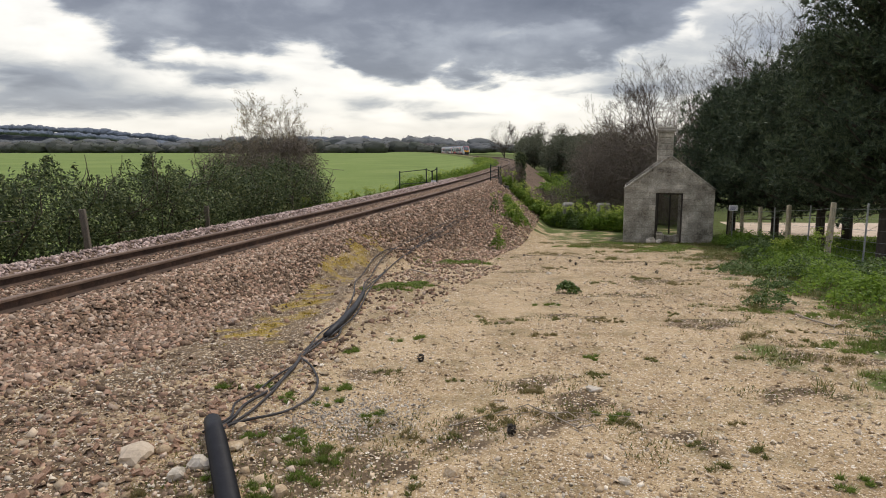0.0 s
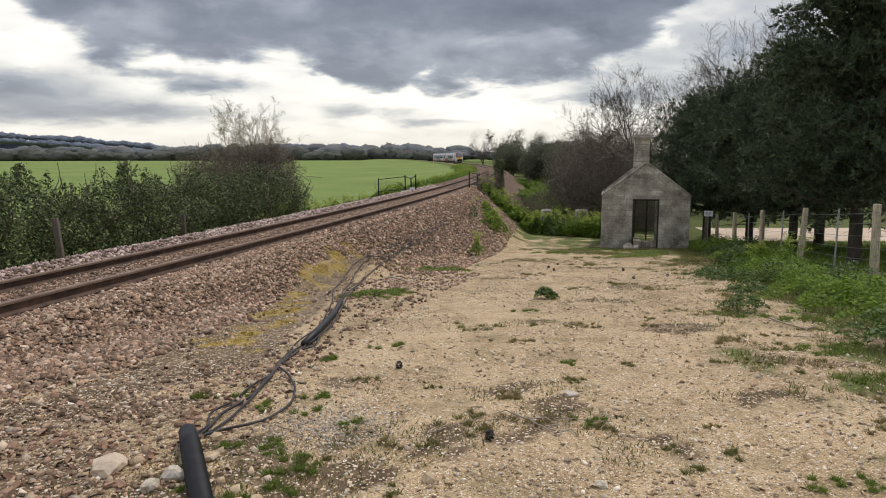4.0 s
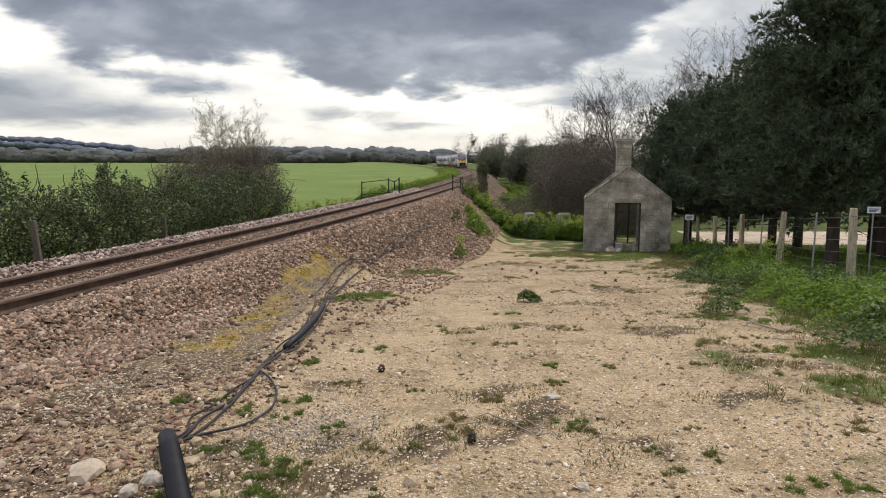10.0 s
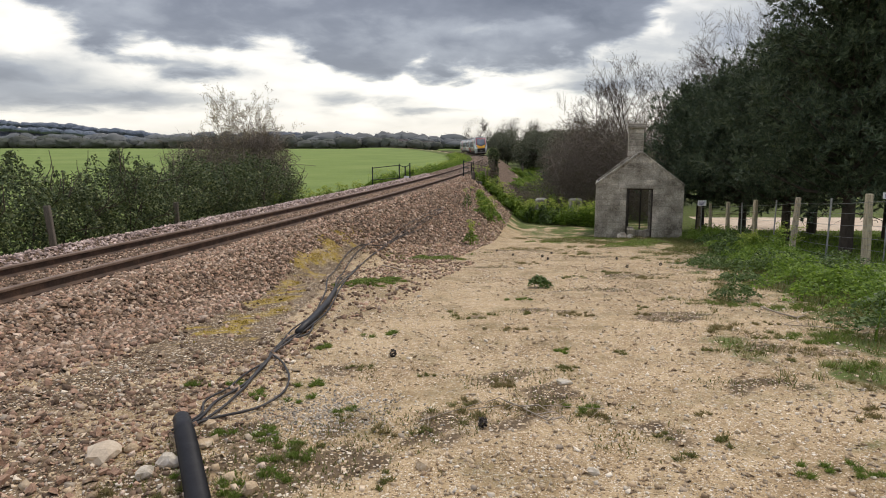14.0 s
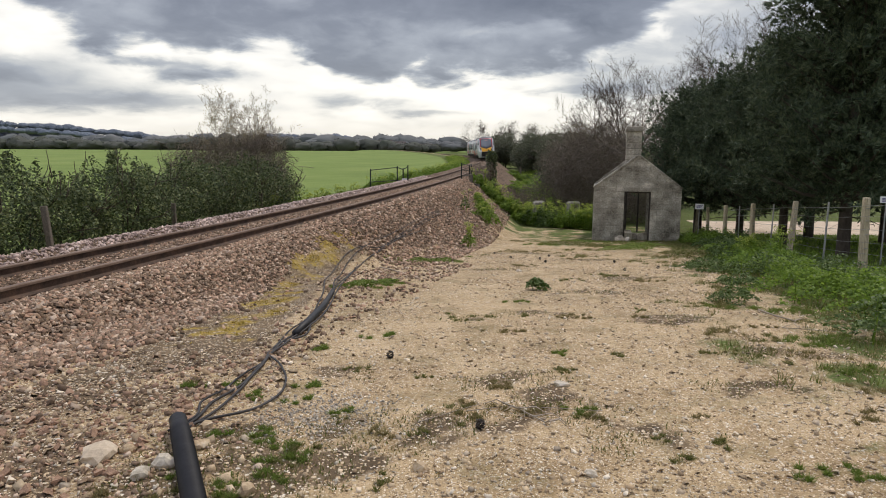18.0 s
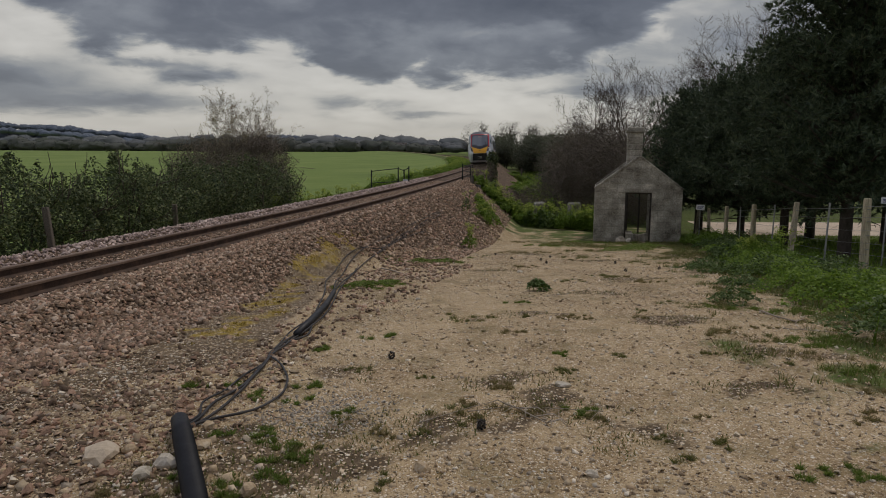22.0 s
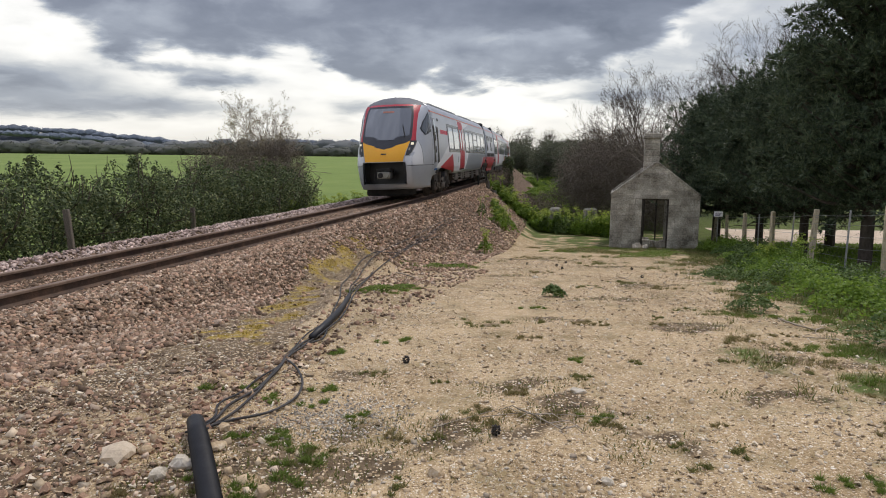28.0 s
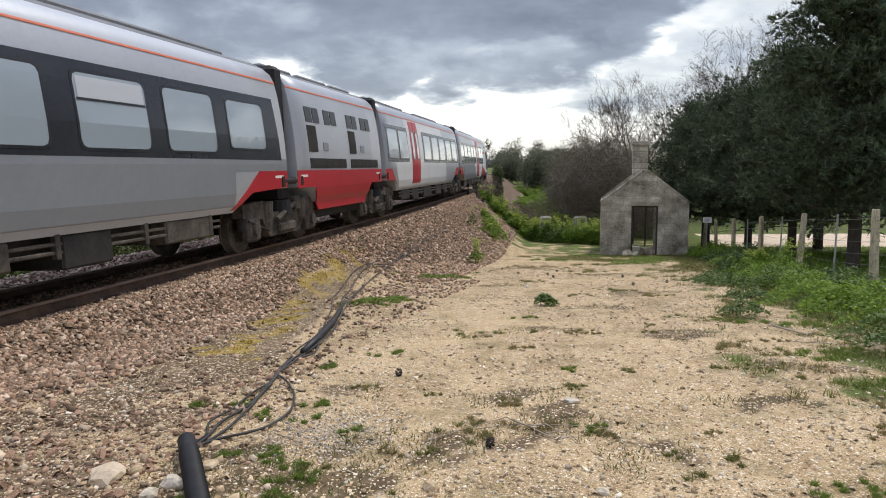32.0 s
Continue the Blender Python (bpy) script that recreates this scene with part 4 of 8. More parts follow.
def bogie(car, x, motor=True):
    """A bogie: side frames, springs, dampers, axle boxes and two wheelsets under the car."""
    bo = part("bogie", box((x - 0.45, -0.95, 0.42), (x + 0.45, 0.95, 0.80), 0.04), T["under"], car, "dust-brown bogie")
    bo.location.z = RISE
    for s in (-1, 1):
        y0, y1 = sorted((s * 0.93, s * 1.13))
        bm = bmesh.new()
        # arched side frame
        out = [(-1.75, 0.66), (-1.75, 0.90), (-0.9, 0.94), (-0.62, 0.70), (0.62, 0.70), (0.9, 0.94), (1.75, 0.90), (1.75, 0.66), (1.0, 0.60), (0.72, 0.24), (-0.72, 0.24), (-1.0, 0.60)]
        lo = [bm.verts.new((x + a, y0, b)) for a, b in out]
        hi = [bm.verts.new((x + a, y1, b)) for a, b in out]
        n = len(out)
        for q in ((0, 1, 2, 11), (11, 2, 3, 10), (10, 3, 4, 9), (9, 4, 5, 8), (8, 5, 6, 7)):
            bm.faces.new([lo[i] for i in q])
            bm.faces.new([hi[i] for i in q[::-1]])
        for i in range(n):
            bm.faces.new((lo[(i + 1) % n], lo[i], hi[i], hi[(i + 1) % n]))
        bmesh.ops.recalc_face_normals(bm, faces=bm.faces)
        part("side_frame", bm, T["dirt"], bo)
        for dx in (-1.35, 1.35):
            part("axle_box", box((x + dx - 0.24, y0 + 0.02 * s, 0.20), (x + dx + 0.24, y1 + 0.03 * s, 0.66), 0.05), T["dirt"], bo)
            part("axle_cap", rod((x + dx, s * 1.10, 0.43), (x + dx, s * 1.21, 0.43), 0.115, sides=14), T["dirt"], bo)
            part("spring", rod((x + dx + 0.27, s * 1.02, 0.42), (x + dx + 0.27, s * 1.02, 0.75), 0.09, sides=10), T["under"], bo)
            part("spring", rod((x + dx - 0.27, s * 1.02, 0.42), (x + dx - 0.27, s * 1.02, 0.75), 0.09, sides=10), T["under"], bo)
        part("air_spring", rod((x, s * 0.98, 0.62), (x, s * 0.98, 0.92), 0.30, 0.27, sides=16), T["rubber"], bo)
        part("damper", rod((x - 0.5, s * 1.19, 0.55), (x + 0.42, s * 1.19, 0.86), 0.055, sides=10), T["dirt"], bo)
        part("damper_bracket", box((x + 0.3, min(s * 1.12, s * 1.24), 0.70), (x + 0.62, max(s * 1.12, s * 1.24), 0.98), 0.02), T["dirt"], bo)
        part("traction_link", box((x - 0.40, min(s * 1.10, s * 1.20), 0.28), (x + 0.40, max(s * 1.10, s * 1.20), 0.48), 0.04), T["dirt"], bo)
        part("spring_pot", rod((x + 0.78, s * 1.10, 0.50), (x + 0.78, s * 1.10, 0.92), 0.13, 0.15, sides=12), T["dirt"], bo)
        part("spring_pot", rod((x - 0.78, s * 1.10, 0.50), (x - 0.78, s * 1.10, 0.92), 0.13, 0.15, sides=12), T["dirt"], bo)
        part("brake_pipe", rod((x - 1.6, s * 1.16, 0.60), (x - 0.8, s * 1.16, 0.36), 0.02, sides=6), T["under"], bo)
    for dx in (-1.35, 1.35):
        AXLES.append(axle(bo, x + dx))


def coupler_fairing(car, x, sign):
    """Short damper between two cars at the gap."""
    for s in (-1, 1):
        part("yaw_damper", rod((x - 0.42, s * 1.30, 1.38), (x + 0.42, s * 1.30, 1.38), 0.07, sides=12), T["under"], car)
        for dx in (-0.45, 0.45):
            part("damper_bracket", box((x + dx - 0.07, s * 1.30 - 0.08, 1.27), (x + dx + 0.07, s * 1.30 + 0.08, 1.48), 0.02), T["under"], car)


def lettering(car, sign, u0, z, widths, h, material, name="name_strip"):
    """Lettering too slanted to keep: bars of its size and colour."""
    u = u0
    for w in widths:
        side_panel(name, [(u - w, z), (u, z), (u, z + h), (u - w, z + h)], 0.006, material, car, sign=sign)
        u -= w + 0.035


def driving_car(name, sign, number):
    """An end car: gap at x = 0, nose at sign * NOSE."""
    car = empty(name, None, "silver, white and red driving car with a yellow nose panel", "train car", "train cars")

    def sp(nm, poly, out, mt, label="", sides=(-1, 1)):
        return side_panel(nm, poly, out, mt, car, sides, label, sign)

    def X(u):
        return sign * u

    car_shell(car, [(0.22, 1.24), (1.5, 1.24), (2.2, 0.88), (12.45, 0.88), (13.1, 1.17), (15.9, 1.17), (16.5, 0.95), (NOSE_BACK, 0.88)], sign)
    # nose skin, open where the coupler sits
    zs = [0.50, 0.60, 0.70, 1.0, 1.25, 1.44, 1.7, 1.95, 2.3, 2.7, 3.1, 3.35, 3.48, 3.58, 3.68, 3.76, 3.82]
    tt = [0, 0.2, 0.4, 0.6, 0.75, 0.86, 0.94, 1.0, 1.06, 1.15, 1.3, 1.5, 1.75, 2.0]
    tt = [-t for t in tt[:0:-1]] + tt
    k = len(tt)
    vs, fs = [], []
    for z in zs:
        for t in tt:
            u, y, zz = nose_point(t, z)
            vs.append((X(u), y, zz))
    for j in range(len(zs) - 1):
        for i in range(k - 1):
            if 0.69 < zs[j] < 1.4 and abs(tt[i]) <= 0.76 and abs(tt[i + 1]) <= 0.76:
                continue
            fs.append((j * k + i, j * k + i + 1, (j + 1) * k + i + 1, (j + 1) * k + i))
    fs.append(tuple(range(k)))
    nose = raw("nose", vs, fs, T["silver"], car, smooth=True)
    bmx = bmesh.new()
    bmx.from_mesh(nose.data)
    bmesh.ops.recalc_face_normals(bmx, faces=bmx.faces)
    bmx.to_mesh(nose.data)
    bmx.free()
    nose.data.materials.append(T["roof"])
    for p in nose.data.polygons:
        if p.center.z > 3.50:
            p.material_index = 1

    def front(nm, rows, out, mt, label="", split=8, owner=None):
        """A panel on the nose: rows of (z, t from, t to)."""
        v, f = [], []
        fine = []
        for (z0, a0, b0), (z1, a1, b1) in zip(rows[:-1], rows[1:]):
            m = max(1, round((z1 - z0) / 0.12))
            fine += [(z0 + (z1 - z0) * i / m, a0 + (a1 - a0) * i / m, b0 + (b1 - b0) * i / m) for i in range(m)]
        fine.append(rows[-1])
        for z, a, b in fine:
            for i in range(split + 1):
                u, y, zz = nose_point(a + (b - a) * i / split, z, out)
                v.append((X(u), y, zz))
        n = split + 1
        for j in range(len(fine) - 1):
            for i in range(split):
                f.append((j * n + i, j * n + i + 1, (j + 1) * n + i + 1, (j + 1) * n + i))
        return raw(nm, v, f, mt, owner or car, label, smooth=True)

    # windscreen with its black mask and red surround
    for s in (-1, 1):
        front("red_pillar", [(2.14, s * 0.94, s * 1.10), (2.4, s * 0.96, s * 1.10), (2.8, s * 0.98, s * 1.12), (3.15, s * 0.99, s * 1.18), (3.35, s * 0.99, s * 1.30), (3.47, s * 0.97, s * 1.45)], 0.010, T["red"], "red windscreen pillar", 8)
        front("windscreen_mask", [(1.84, 0.0, s * 0.2), (2.0, 0.0, s * 0.7), (2.12, 0.0, s * 0.93), (2.4, 0.0, s * 0.97), (3.0, 0.0, s * 1.0), (3.42, 0.0, s * 1.0)], 0.014, T["black"], "black windscreen mask", 10)
        front("yellow_panel", [(1.46, 0.0, s * 0.69), (1.65, 0.0, s * 0.74), (1.88, 0.0, s * 0.81), (1.89, s * 0.04, s * 0.815), (2.14, s * 0.87, s * 0.905), (2.16, s * 0.91, s * 0.915)], 0.018, T["yellow"], "yellow warning panel", 10)
        lamp_box = front("headlamp_housing", [(1.66, s * 0.77, s * 0.88), (1.78, s * 0.80, s * 0.97), (2.02, s * 0.87, s * 1.06), (2.17, s * 0.925, s * 1.10)], 0.020, T["black"], "slanted dark headlamp glass", 8)
        front("headlamp", [(2.02, s * 0.93, s * 1.01), (2.10, s * 0.945, s * 1.03)], 0.028, T["lamp"], "lit headlamp", 4, lamp_box)
        front("marker_lamp", [(1.84, s * 0.86, s * 0.91), (1.93, s * 0.875, s * 0.93)], 0.028, T["steel"], "unlit marker lamp", 4, lamp_box)
        front("lamp_edge", [(1.64, s * 0.88, s * 0.90), (1.78, s * 0.97, s * 1.0), (2.02, s * 1.06, s * 1.09), (2.17, s * 1.10, s * 1.13)], 0.016, T["steel"], "", 2, lamp_box)
        front("white_cheek", [(1.335, s * 0.83, s * 1.38), (1.46, s * 0.76, s * 1.37), (1.64, s * 0.775, s * 1.35), (1.80, s * 0.98, s * 1.32), (1.98, s * 1.05, s * 1.27), (2.15, s * 1.11, s * 1.17)], 0.008, T["white"], "white corner fairing", 12)
        front("cab_window", [(2.42, s * 1.46, s * 1.50), (2.56, s * 1.32, s * 1.83), (2.62, s * 1.28, s * 1.83), (2.9, s * 1.42, s * 1.82), (3.08, s * 1.60, s * 1.81), (3.17, s * 1.74, s * 1.80)], 0.012, T["screen"], "dark cab side window", 8)
        front("cab_window_rim", [(2.39, s * 1.44, s * 1.52), (2.53, s * 1.29, s * 1.86), (2.62, s * 1.24, s * 1.86), (2.9, s * 1.38, s * 1.85), (3.08, s * 1.56, s * 1.84), (3.21, s * 1.72, s * 1.83)], 0.007, T["black"], "", 8)
        front("panel_seam", [(1.31, s * 0.82, s * 2.0), (1.322, s * 0.82, s * 2.0)], 0.006, T["under"], "", 14)
        front("panel_seam", [(0.86, s * 1.86, s * 1.868), (3.3, s * 1.86, s * 1.868)], 0.006, T["under"], "", 1)
        front("panel_seam", [(1.335, s * 1.378, s * 1.388), (1.64, s * 1.348, s * 1.358), (1.80, s * 1.318, s * 1.328), (1.98, s * 1.268, s * 1.278), (2.15, s * 1.168, s * 1.178)], 0.012, T["under"], "", 1)
        front("bay_edge", [(0.70, s * 0.74, s * 0.80), (1.05, s * 0.75, s * 0.80), (1.44, s * 0.70, s * 0.76)], 0.010, T["black"], "", 3)
    front("red_top_strip", [(3.42, -1.0, 1.0), (3.49, -1.0, 1.0)], 0.012, T["red"], "dark red strip over the windscreen", 16)
    front("windscreen", [(2.20, -0.30, 0.30), (2.36, -0.87, 0.87), (2.8, -0.91, 0.91), (3.2, -0.92, 0.92), (3.34, -0.88, 0.88)], 0.022, T["screen"], "large curved windscreen", 16)
    front("display", [(3.17, -0.24, 0.24), (3.23, -0.24, 0.24)], 0.027, T["amber"], "lit destination display", 4)
    lettering_front = front("number_bar", [(1.70, -0.10, 0.10), (1.745, -0.10, 0.10)], 0.024, T["dirt"], "faded number bar", 3)
    # coupler recess and coupler
    xa, xb = sorted((X(NOSE - 0.95), X(NOSE - 0.12)))
    bay = bmesh.new()
    add_box(bay, (xa, -0.76, 0.68), (xb, 0.76, 1.46))
    gone = [f for f in bay.faces if f.normal.x * sign > 0.9]
    bmesh.ops.delete(bay, geom=gone, context="FACES")
    part("coupler_recess", bay, T["black"], car, "dark coupler recess")
    cx0, cx1 = sorted((X(NOSE - 0.5), X(NOSE + 0.02)))
    cp = part("coupler", box((cx0, -0.23, 0.88), (cx1, 0.23, 1.12), 0.03), T["steel"], car, "grey automatic coupler")
    for dy in (-0.11, 0.11):
        part("coupler_face", rod((X(NOSE + 0.02), dy, 1.0), (X(NOSE + 0.07), dy, 1.0), 0.095, 0.08, sides=16), T["steel"] if dy * sign > 0 else T["under"], cp)
    part("connector_box", box((cx0, -0.25, 1.14), (cx1, 0.25, 1.22), 0.01), T["under"], cp)
    part("air_hose", rod((X(NOSE - 0.1), 0.32, 1.05), (X(NOSE - 0.05), 0.36, 0.82), 0.018, sides=6), T["under"], cp)
    part("obstacle_deflector", box((min(X(NOSE - 1.4), X(NOSE - 0.75)), -0.85, 0.26), (max(X(NOSE - 1.4), X(NOSE - 0.75)), 0.85, 0.52), 0.05), T["under"], car)
    for s in (-1,):
        u0, y0, z0 = nose_point(-0.72 * -sign, 2.3, 0.05)
        u1, y1, z1 = nose_point(-0.62 * -sign, 2.72, 0.06)
        part("wiper", rod((X(u0), y0, z0), (X(u1), y1, z1), 0.013, sides=6), T["under"], car)
    # cab side window, cab door
    sp("cab_door", [(16.42, 1.42), (16.95, 1.42), (16.95, 3.10), (16.42, 3.10)], 0.006, T["silver"])
    window("cab_door_window", 16.52, 16.86, 2.52, 3.02, car, 0.014, sign=sign, r=0.06)
    for u in (16.32, 17.03):
        for s in (-1, 1):
            part("grab_rail", rod((X(u), s * (half_width(1.4) + 0.045), 1.4), (X(u), s * (half_width(2.72) + 0.045), 2.72), 0.022, sides=8), T["steel"], car)
            side_panel("grab_rail_recess", [(u - 0.05, 1.36), (u + 0.05, 1.36), (u + 0.05, 2.76), (u - 0.05, 2.76)], 0.008, T["under"], car, (s,), "", sign)
    for z in (2.2, 1.75):
        sp("door_handle_recess", [(16.66, z), (16.84, z), (16.88, z + 0.12), (16.84, z + 0.24), (16.66, z + 0.24)], 0.010, T["under"])
    sp("side_lamp", [(15.75, 2.98), (16.0, 2.98), (16.0, 3.07), (15.75, 3.07)], 0.012, T["under"])
    lettering(car, sign, 17.12, 1.10, [0.07, 0.07, 0.07, 0.07, 0.07, 0.07], 0.07, T["blue"], "maker_mark")
    sp("step_recess", [(16.2, 0.98), (16.75, 0.98), (16.75, 1.1), (16.2, 1.1)], 0.012, T["under"])
    # livery: white flash, red flash, grey tail
    sp("white_flash", [(16.85, 1.16), (13.72, 2.12), (13.62, 1.5), (15.9, 1.19)], 0.004, T["white"])
    sp("white_flash", [(13.78, 2.12), (13.35, 1.19), (12.55, 0.94), (9.0, 0.94), (7.9, 1.82), (13.7, 1.82)], 0.004, T["white"])
    sp("white_flash", [(16.2, 1.16), (13.7, 1.72), (13.7, 1.16)], 0.003, T["white"])
    sp("white_flash", [(10.95, 2.96), (10.6, 3.26), (6.6, 3.26), (8.9, 2.96)], 0.004, T["white"])
    sp("white_flash", [(10.9, 1.8), (10.9, 2.97), (9.0, 2.97), (9.0, 1.8)], 0.003, T["white"])
    sp("red_flash", [(15.9, 1.19), (12.84, 1.73), (12.38, 0.92), (12.6, 0.92), (13.15, 1.19)], 0.008, T["red"], "red livery flash")
    sp("grey_tail", [(8.9, 0.98), (7.75, 1.80), (2.2, 1.80), (2.2, 0.98)], 0.007, T["midgrey"])
    sp("grey_tail", [(2.3, 1.58), (2.3, 1.80), (0.22, 1.80), (0.22, 1.58)], 0.006, T["midgrey"])
    sp("red_flash", [(2.3, 0.92), (2.18, 0.92), (1.5, 1.26), (0.23, 1.26), (0.23, 1.58), (1.36, 1.58)], 0.010, T["red"], "red livery flash")
    sp("cantrail_line", [(0.23, 3.275), (17.2, 3.275), (17.2, 3.305), (0.23, 3.305)], 0.010, T["orange"], "orange cantrail line")
    # window bands and windows
    sp("window_band", [(10.55, 1.80), (13.74, 1.80), (13.9, 2.97), (10.55, 2.97)], 0.008, T["band"])
    for a, b in ((12.62, 13.68), (11.0, 12.3)):
        window("window", a, b, 1.95, 2.84, car, 0.016, sign=sign)
    sp("window_band", [(0.45, 1.78), (8.86, 1.80), (9.02, 2.95), (0.55, 2.95)], 0.008, T["band"])
    for a, b in ((7.75, 8.75), (6.2, 7.3), (4.4, 5.7), (2.72, 3.98)):
        window("window", a, b, 1.9, 2.80, car, 0.016, sign=sign)
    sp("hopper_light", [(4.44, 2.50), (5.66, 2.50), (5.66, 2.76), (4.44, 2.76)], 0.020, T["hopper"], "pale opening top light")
    sp("hopper_bar", [(4.42, 2.47), (5.68, 2.47), (5.68, 2.50), (4.42, 2.50)], 0.024, T["black"])
    window("window", 1.05, 2.28, 1.98, 2.78, car, 0.016, sign=sign)
    # doors
    for a, b in ((9.96, 10.62), (9.28, 9.94)):
        for d in sp("door_leaf", [(a, 1.06), (b, 1.06), (b, 3.23), (a, 3.23)], 0.014, T["red"], "red sliding door leaf"):
            s = -1 if sum(v.co.y for v in d.data.vertices) < 0 else 1
            window("door_window", a + 0.17, b - 0.17, 1.92, 2.86, d, 0.022, sign=sign, sides=(s,), r=0.1)
    sp("door_sill", [(9.2, 1.0), (10.7, 1.0), (10.7, 1.06), (9.2, 1.06)], 0.016, T["under"])
    lettering(car, sign, 15.55, 2.50, [0.135, 0.07, 0.11, 0.11, 0.07, 0.11, 0.07, 0.11, 0.11, 0.135, 0.04, 0.04, 0.11], 0.16, T["pink"])
    sp("data_plate", [(11.30, 1.46), (11.12, 1.46), (11.12, 1.60), (11.30, 1.60)], 0.008, T["midgrey"])
    sp("data_plate", [(11.30, 1.36), (11.12, 1.36), (11.12, 1.42), (11.30, 1.42)], 0.008, T["green"])
    sp("number_bar", [(0.75, 1.44), (0.40, 1.44), (0.40, 1.49), (0.75, 1.49)], 0.014, T["marking"], "small white number bar")
    underframe(car, sign, 2.6, 12.2)
    roof_gear(car, sign, [(1.0, 5.5), (7.0, 14.0)])
    bogie(car, X(14.4))
    return car


def underframe(car, sign, u0, u1):
    """Equipment cases and pipe rails hung under the floor."""
    rnd = random.Random(int(u1 * 10))
    part("underframe_beam", box((min(sign * u0, sign * u1), -1.0, 0.62), (max(sign * u0, sign * u1), 1.0, 0.88), 0.02), T["under"], car)
    u = u0 + 0.2
    while u < u1 - 1.2:
        w = rnd.uniform(0.8, 1.7)
        lo = rnd.choice((0.40, 0.46, 0.54))
        mt = T["under"] if rnd.random() < 0.8 else T["dirt"]
        a, b = sorted((sign * u, sign * min(u + w, u1)))
        part("equipment_case", box((a, -1.25, lo), (b, 1.25, 0.88), 0.03), mt, car)
        u += w + rnd.uniform(0.3, 1.2)
    for s in (-1, 1):
        part("pipe", rod((sign * u0, s * 1.22, 0.68), (sign * u1, s * 1.22, 0.68), 0.025, sides=6), T["dirt"], car)
        part("pipe", rod((sign * u0, s * 1.22, 0.78), (sign * u1, s * 1.22, 0.78), 0.025, sides=6), T["dirt"], car)
        v = u0 + 0.3
        while v < u1:
            part("hanger", box((sign * v - 0.04, s * 1.22 - 0.04, 0.6), (sign * v + 0.04, s * 1.22 + 0.04, 0.9), 0.008), T["dirt"], car)
            v += 1.6


def roof_gear(car, sign, spans):
    for a, b in spans:
        x0, x1 = sorted((sign * a, sign * b))
        part("roof_unit", box((x0, -0.62, 3.70), (x1, 0.62, 3.835), 0.04), T["roof"], car, "low roof equipment casing")


def power_car(name, length):
    """The short engine car between gaps."""
    car = empty(name, None, "short silver engine car with grilles and a red skirt", "train car", "train cars")
    car_shell(car, [(0.22, 1.24), (1.15, 1.24), (1.5, 0.88), (length - 1.5, 0.88), (length - 1.15, 1.24), (length - 0.22, 1.24)])

    def sp(nm, poly, out, mt, label=""):
        return side_panel(nm, poly, out, mt, car, (-1, 1), label, 1)

    sp("cantrail_line", [(0.23, 3.275), (length - 0.23, 3.275), (length - 0.23, 3.305), (0.23, 3.305)], 0.010, T["orange"])
    sp("red_skirt", [(0.23, 1.58), (length - 0.23, 1.58), (length - 0.23, 1.22), (0.23, 1.22)], 0.010, T["red"], "red skirt panel")
    sp("red_skirt", [(1.2, 1.22), (length - 1.2, 1.22), (length - 1.55, 0.70), (1.55, 0.70)], 0.010, T["red"], "red skirt panel")
    for a in (0.95, 2.05, 3.6, 4.7):
        for d in (0.0, 0.42):
            sp("vent", [(a + d, 2.62), (a + d + 0.36, 2.62), (a + d + 0.36, 2.95), (a + d, 2.95)], 0.012, T["black"], "dark louvred vent")
    for a in (0.95, 3.6):
        sp("tall_vent", [(a, 1.98), (a + 0.5, 1.98), (a + 0.5, 2.55), (a, 2.55)], 0.012, T["under"])
        sp("hatch", [(a + 0.85, 2.02), (a + 1.15, 2.02), (a + 1.15, 2.2), (a + 0.85, 2.2)], 0.012, T["midgrey"])
        sp("grille", [(a, 1.62), (a + 2.3, 1.62), (a + 2.3, 1.84), (a, 1.84)], 0.012, T["under"], "dark mesh grille")
    for a in (0.4, length - 0.75):
        sp("number_bar", [(a, 1.44), (a + 0.35, 1.44), (a + 0.35, 1.49), (a, 1.49)], 0.014, T["marking"], "small white number bar")
    part("underframe_beam", box((1.7, -1.1, 0.5), (length - 1.7, 1.1, 0.86), 0.02), T["under"], car)
    part("skirt_core", box((1.6, -1.2, 0.68), (length - 1.6, 1.2, 0.9), 0.02), T["under"], car)
    roof_gear(car, 1, [(0.5, 2.0), (2.4, 4.2), (4.5, length - 0.5)])
    for x in (0.0, length):
        part("gangway", box((x - 0.22, -1.19, 0.95), (x + 0.22, 1.19, 3.66), 0.08), T["rubber"], car, "black rubber gangway bellows")
        coupler_fairing(car, x, 1)
        bogie(car, x)
    return car


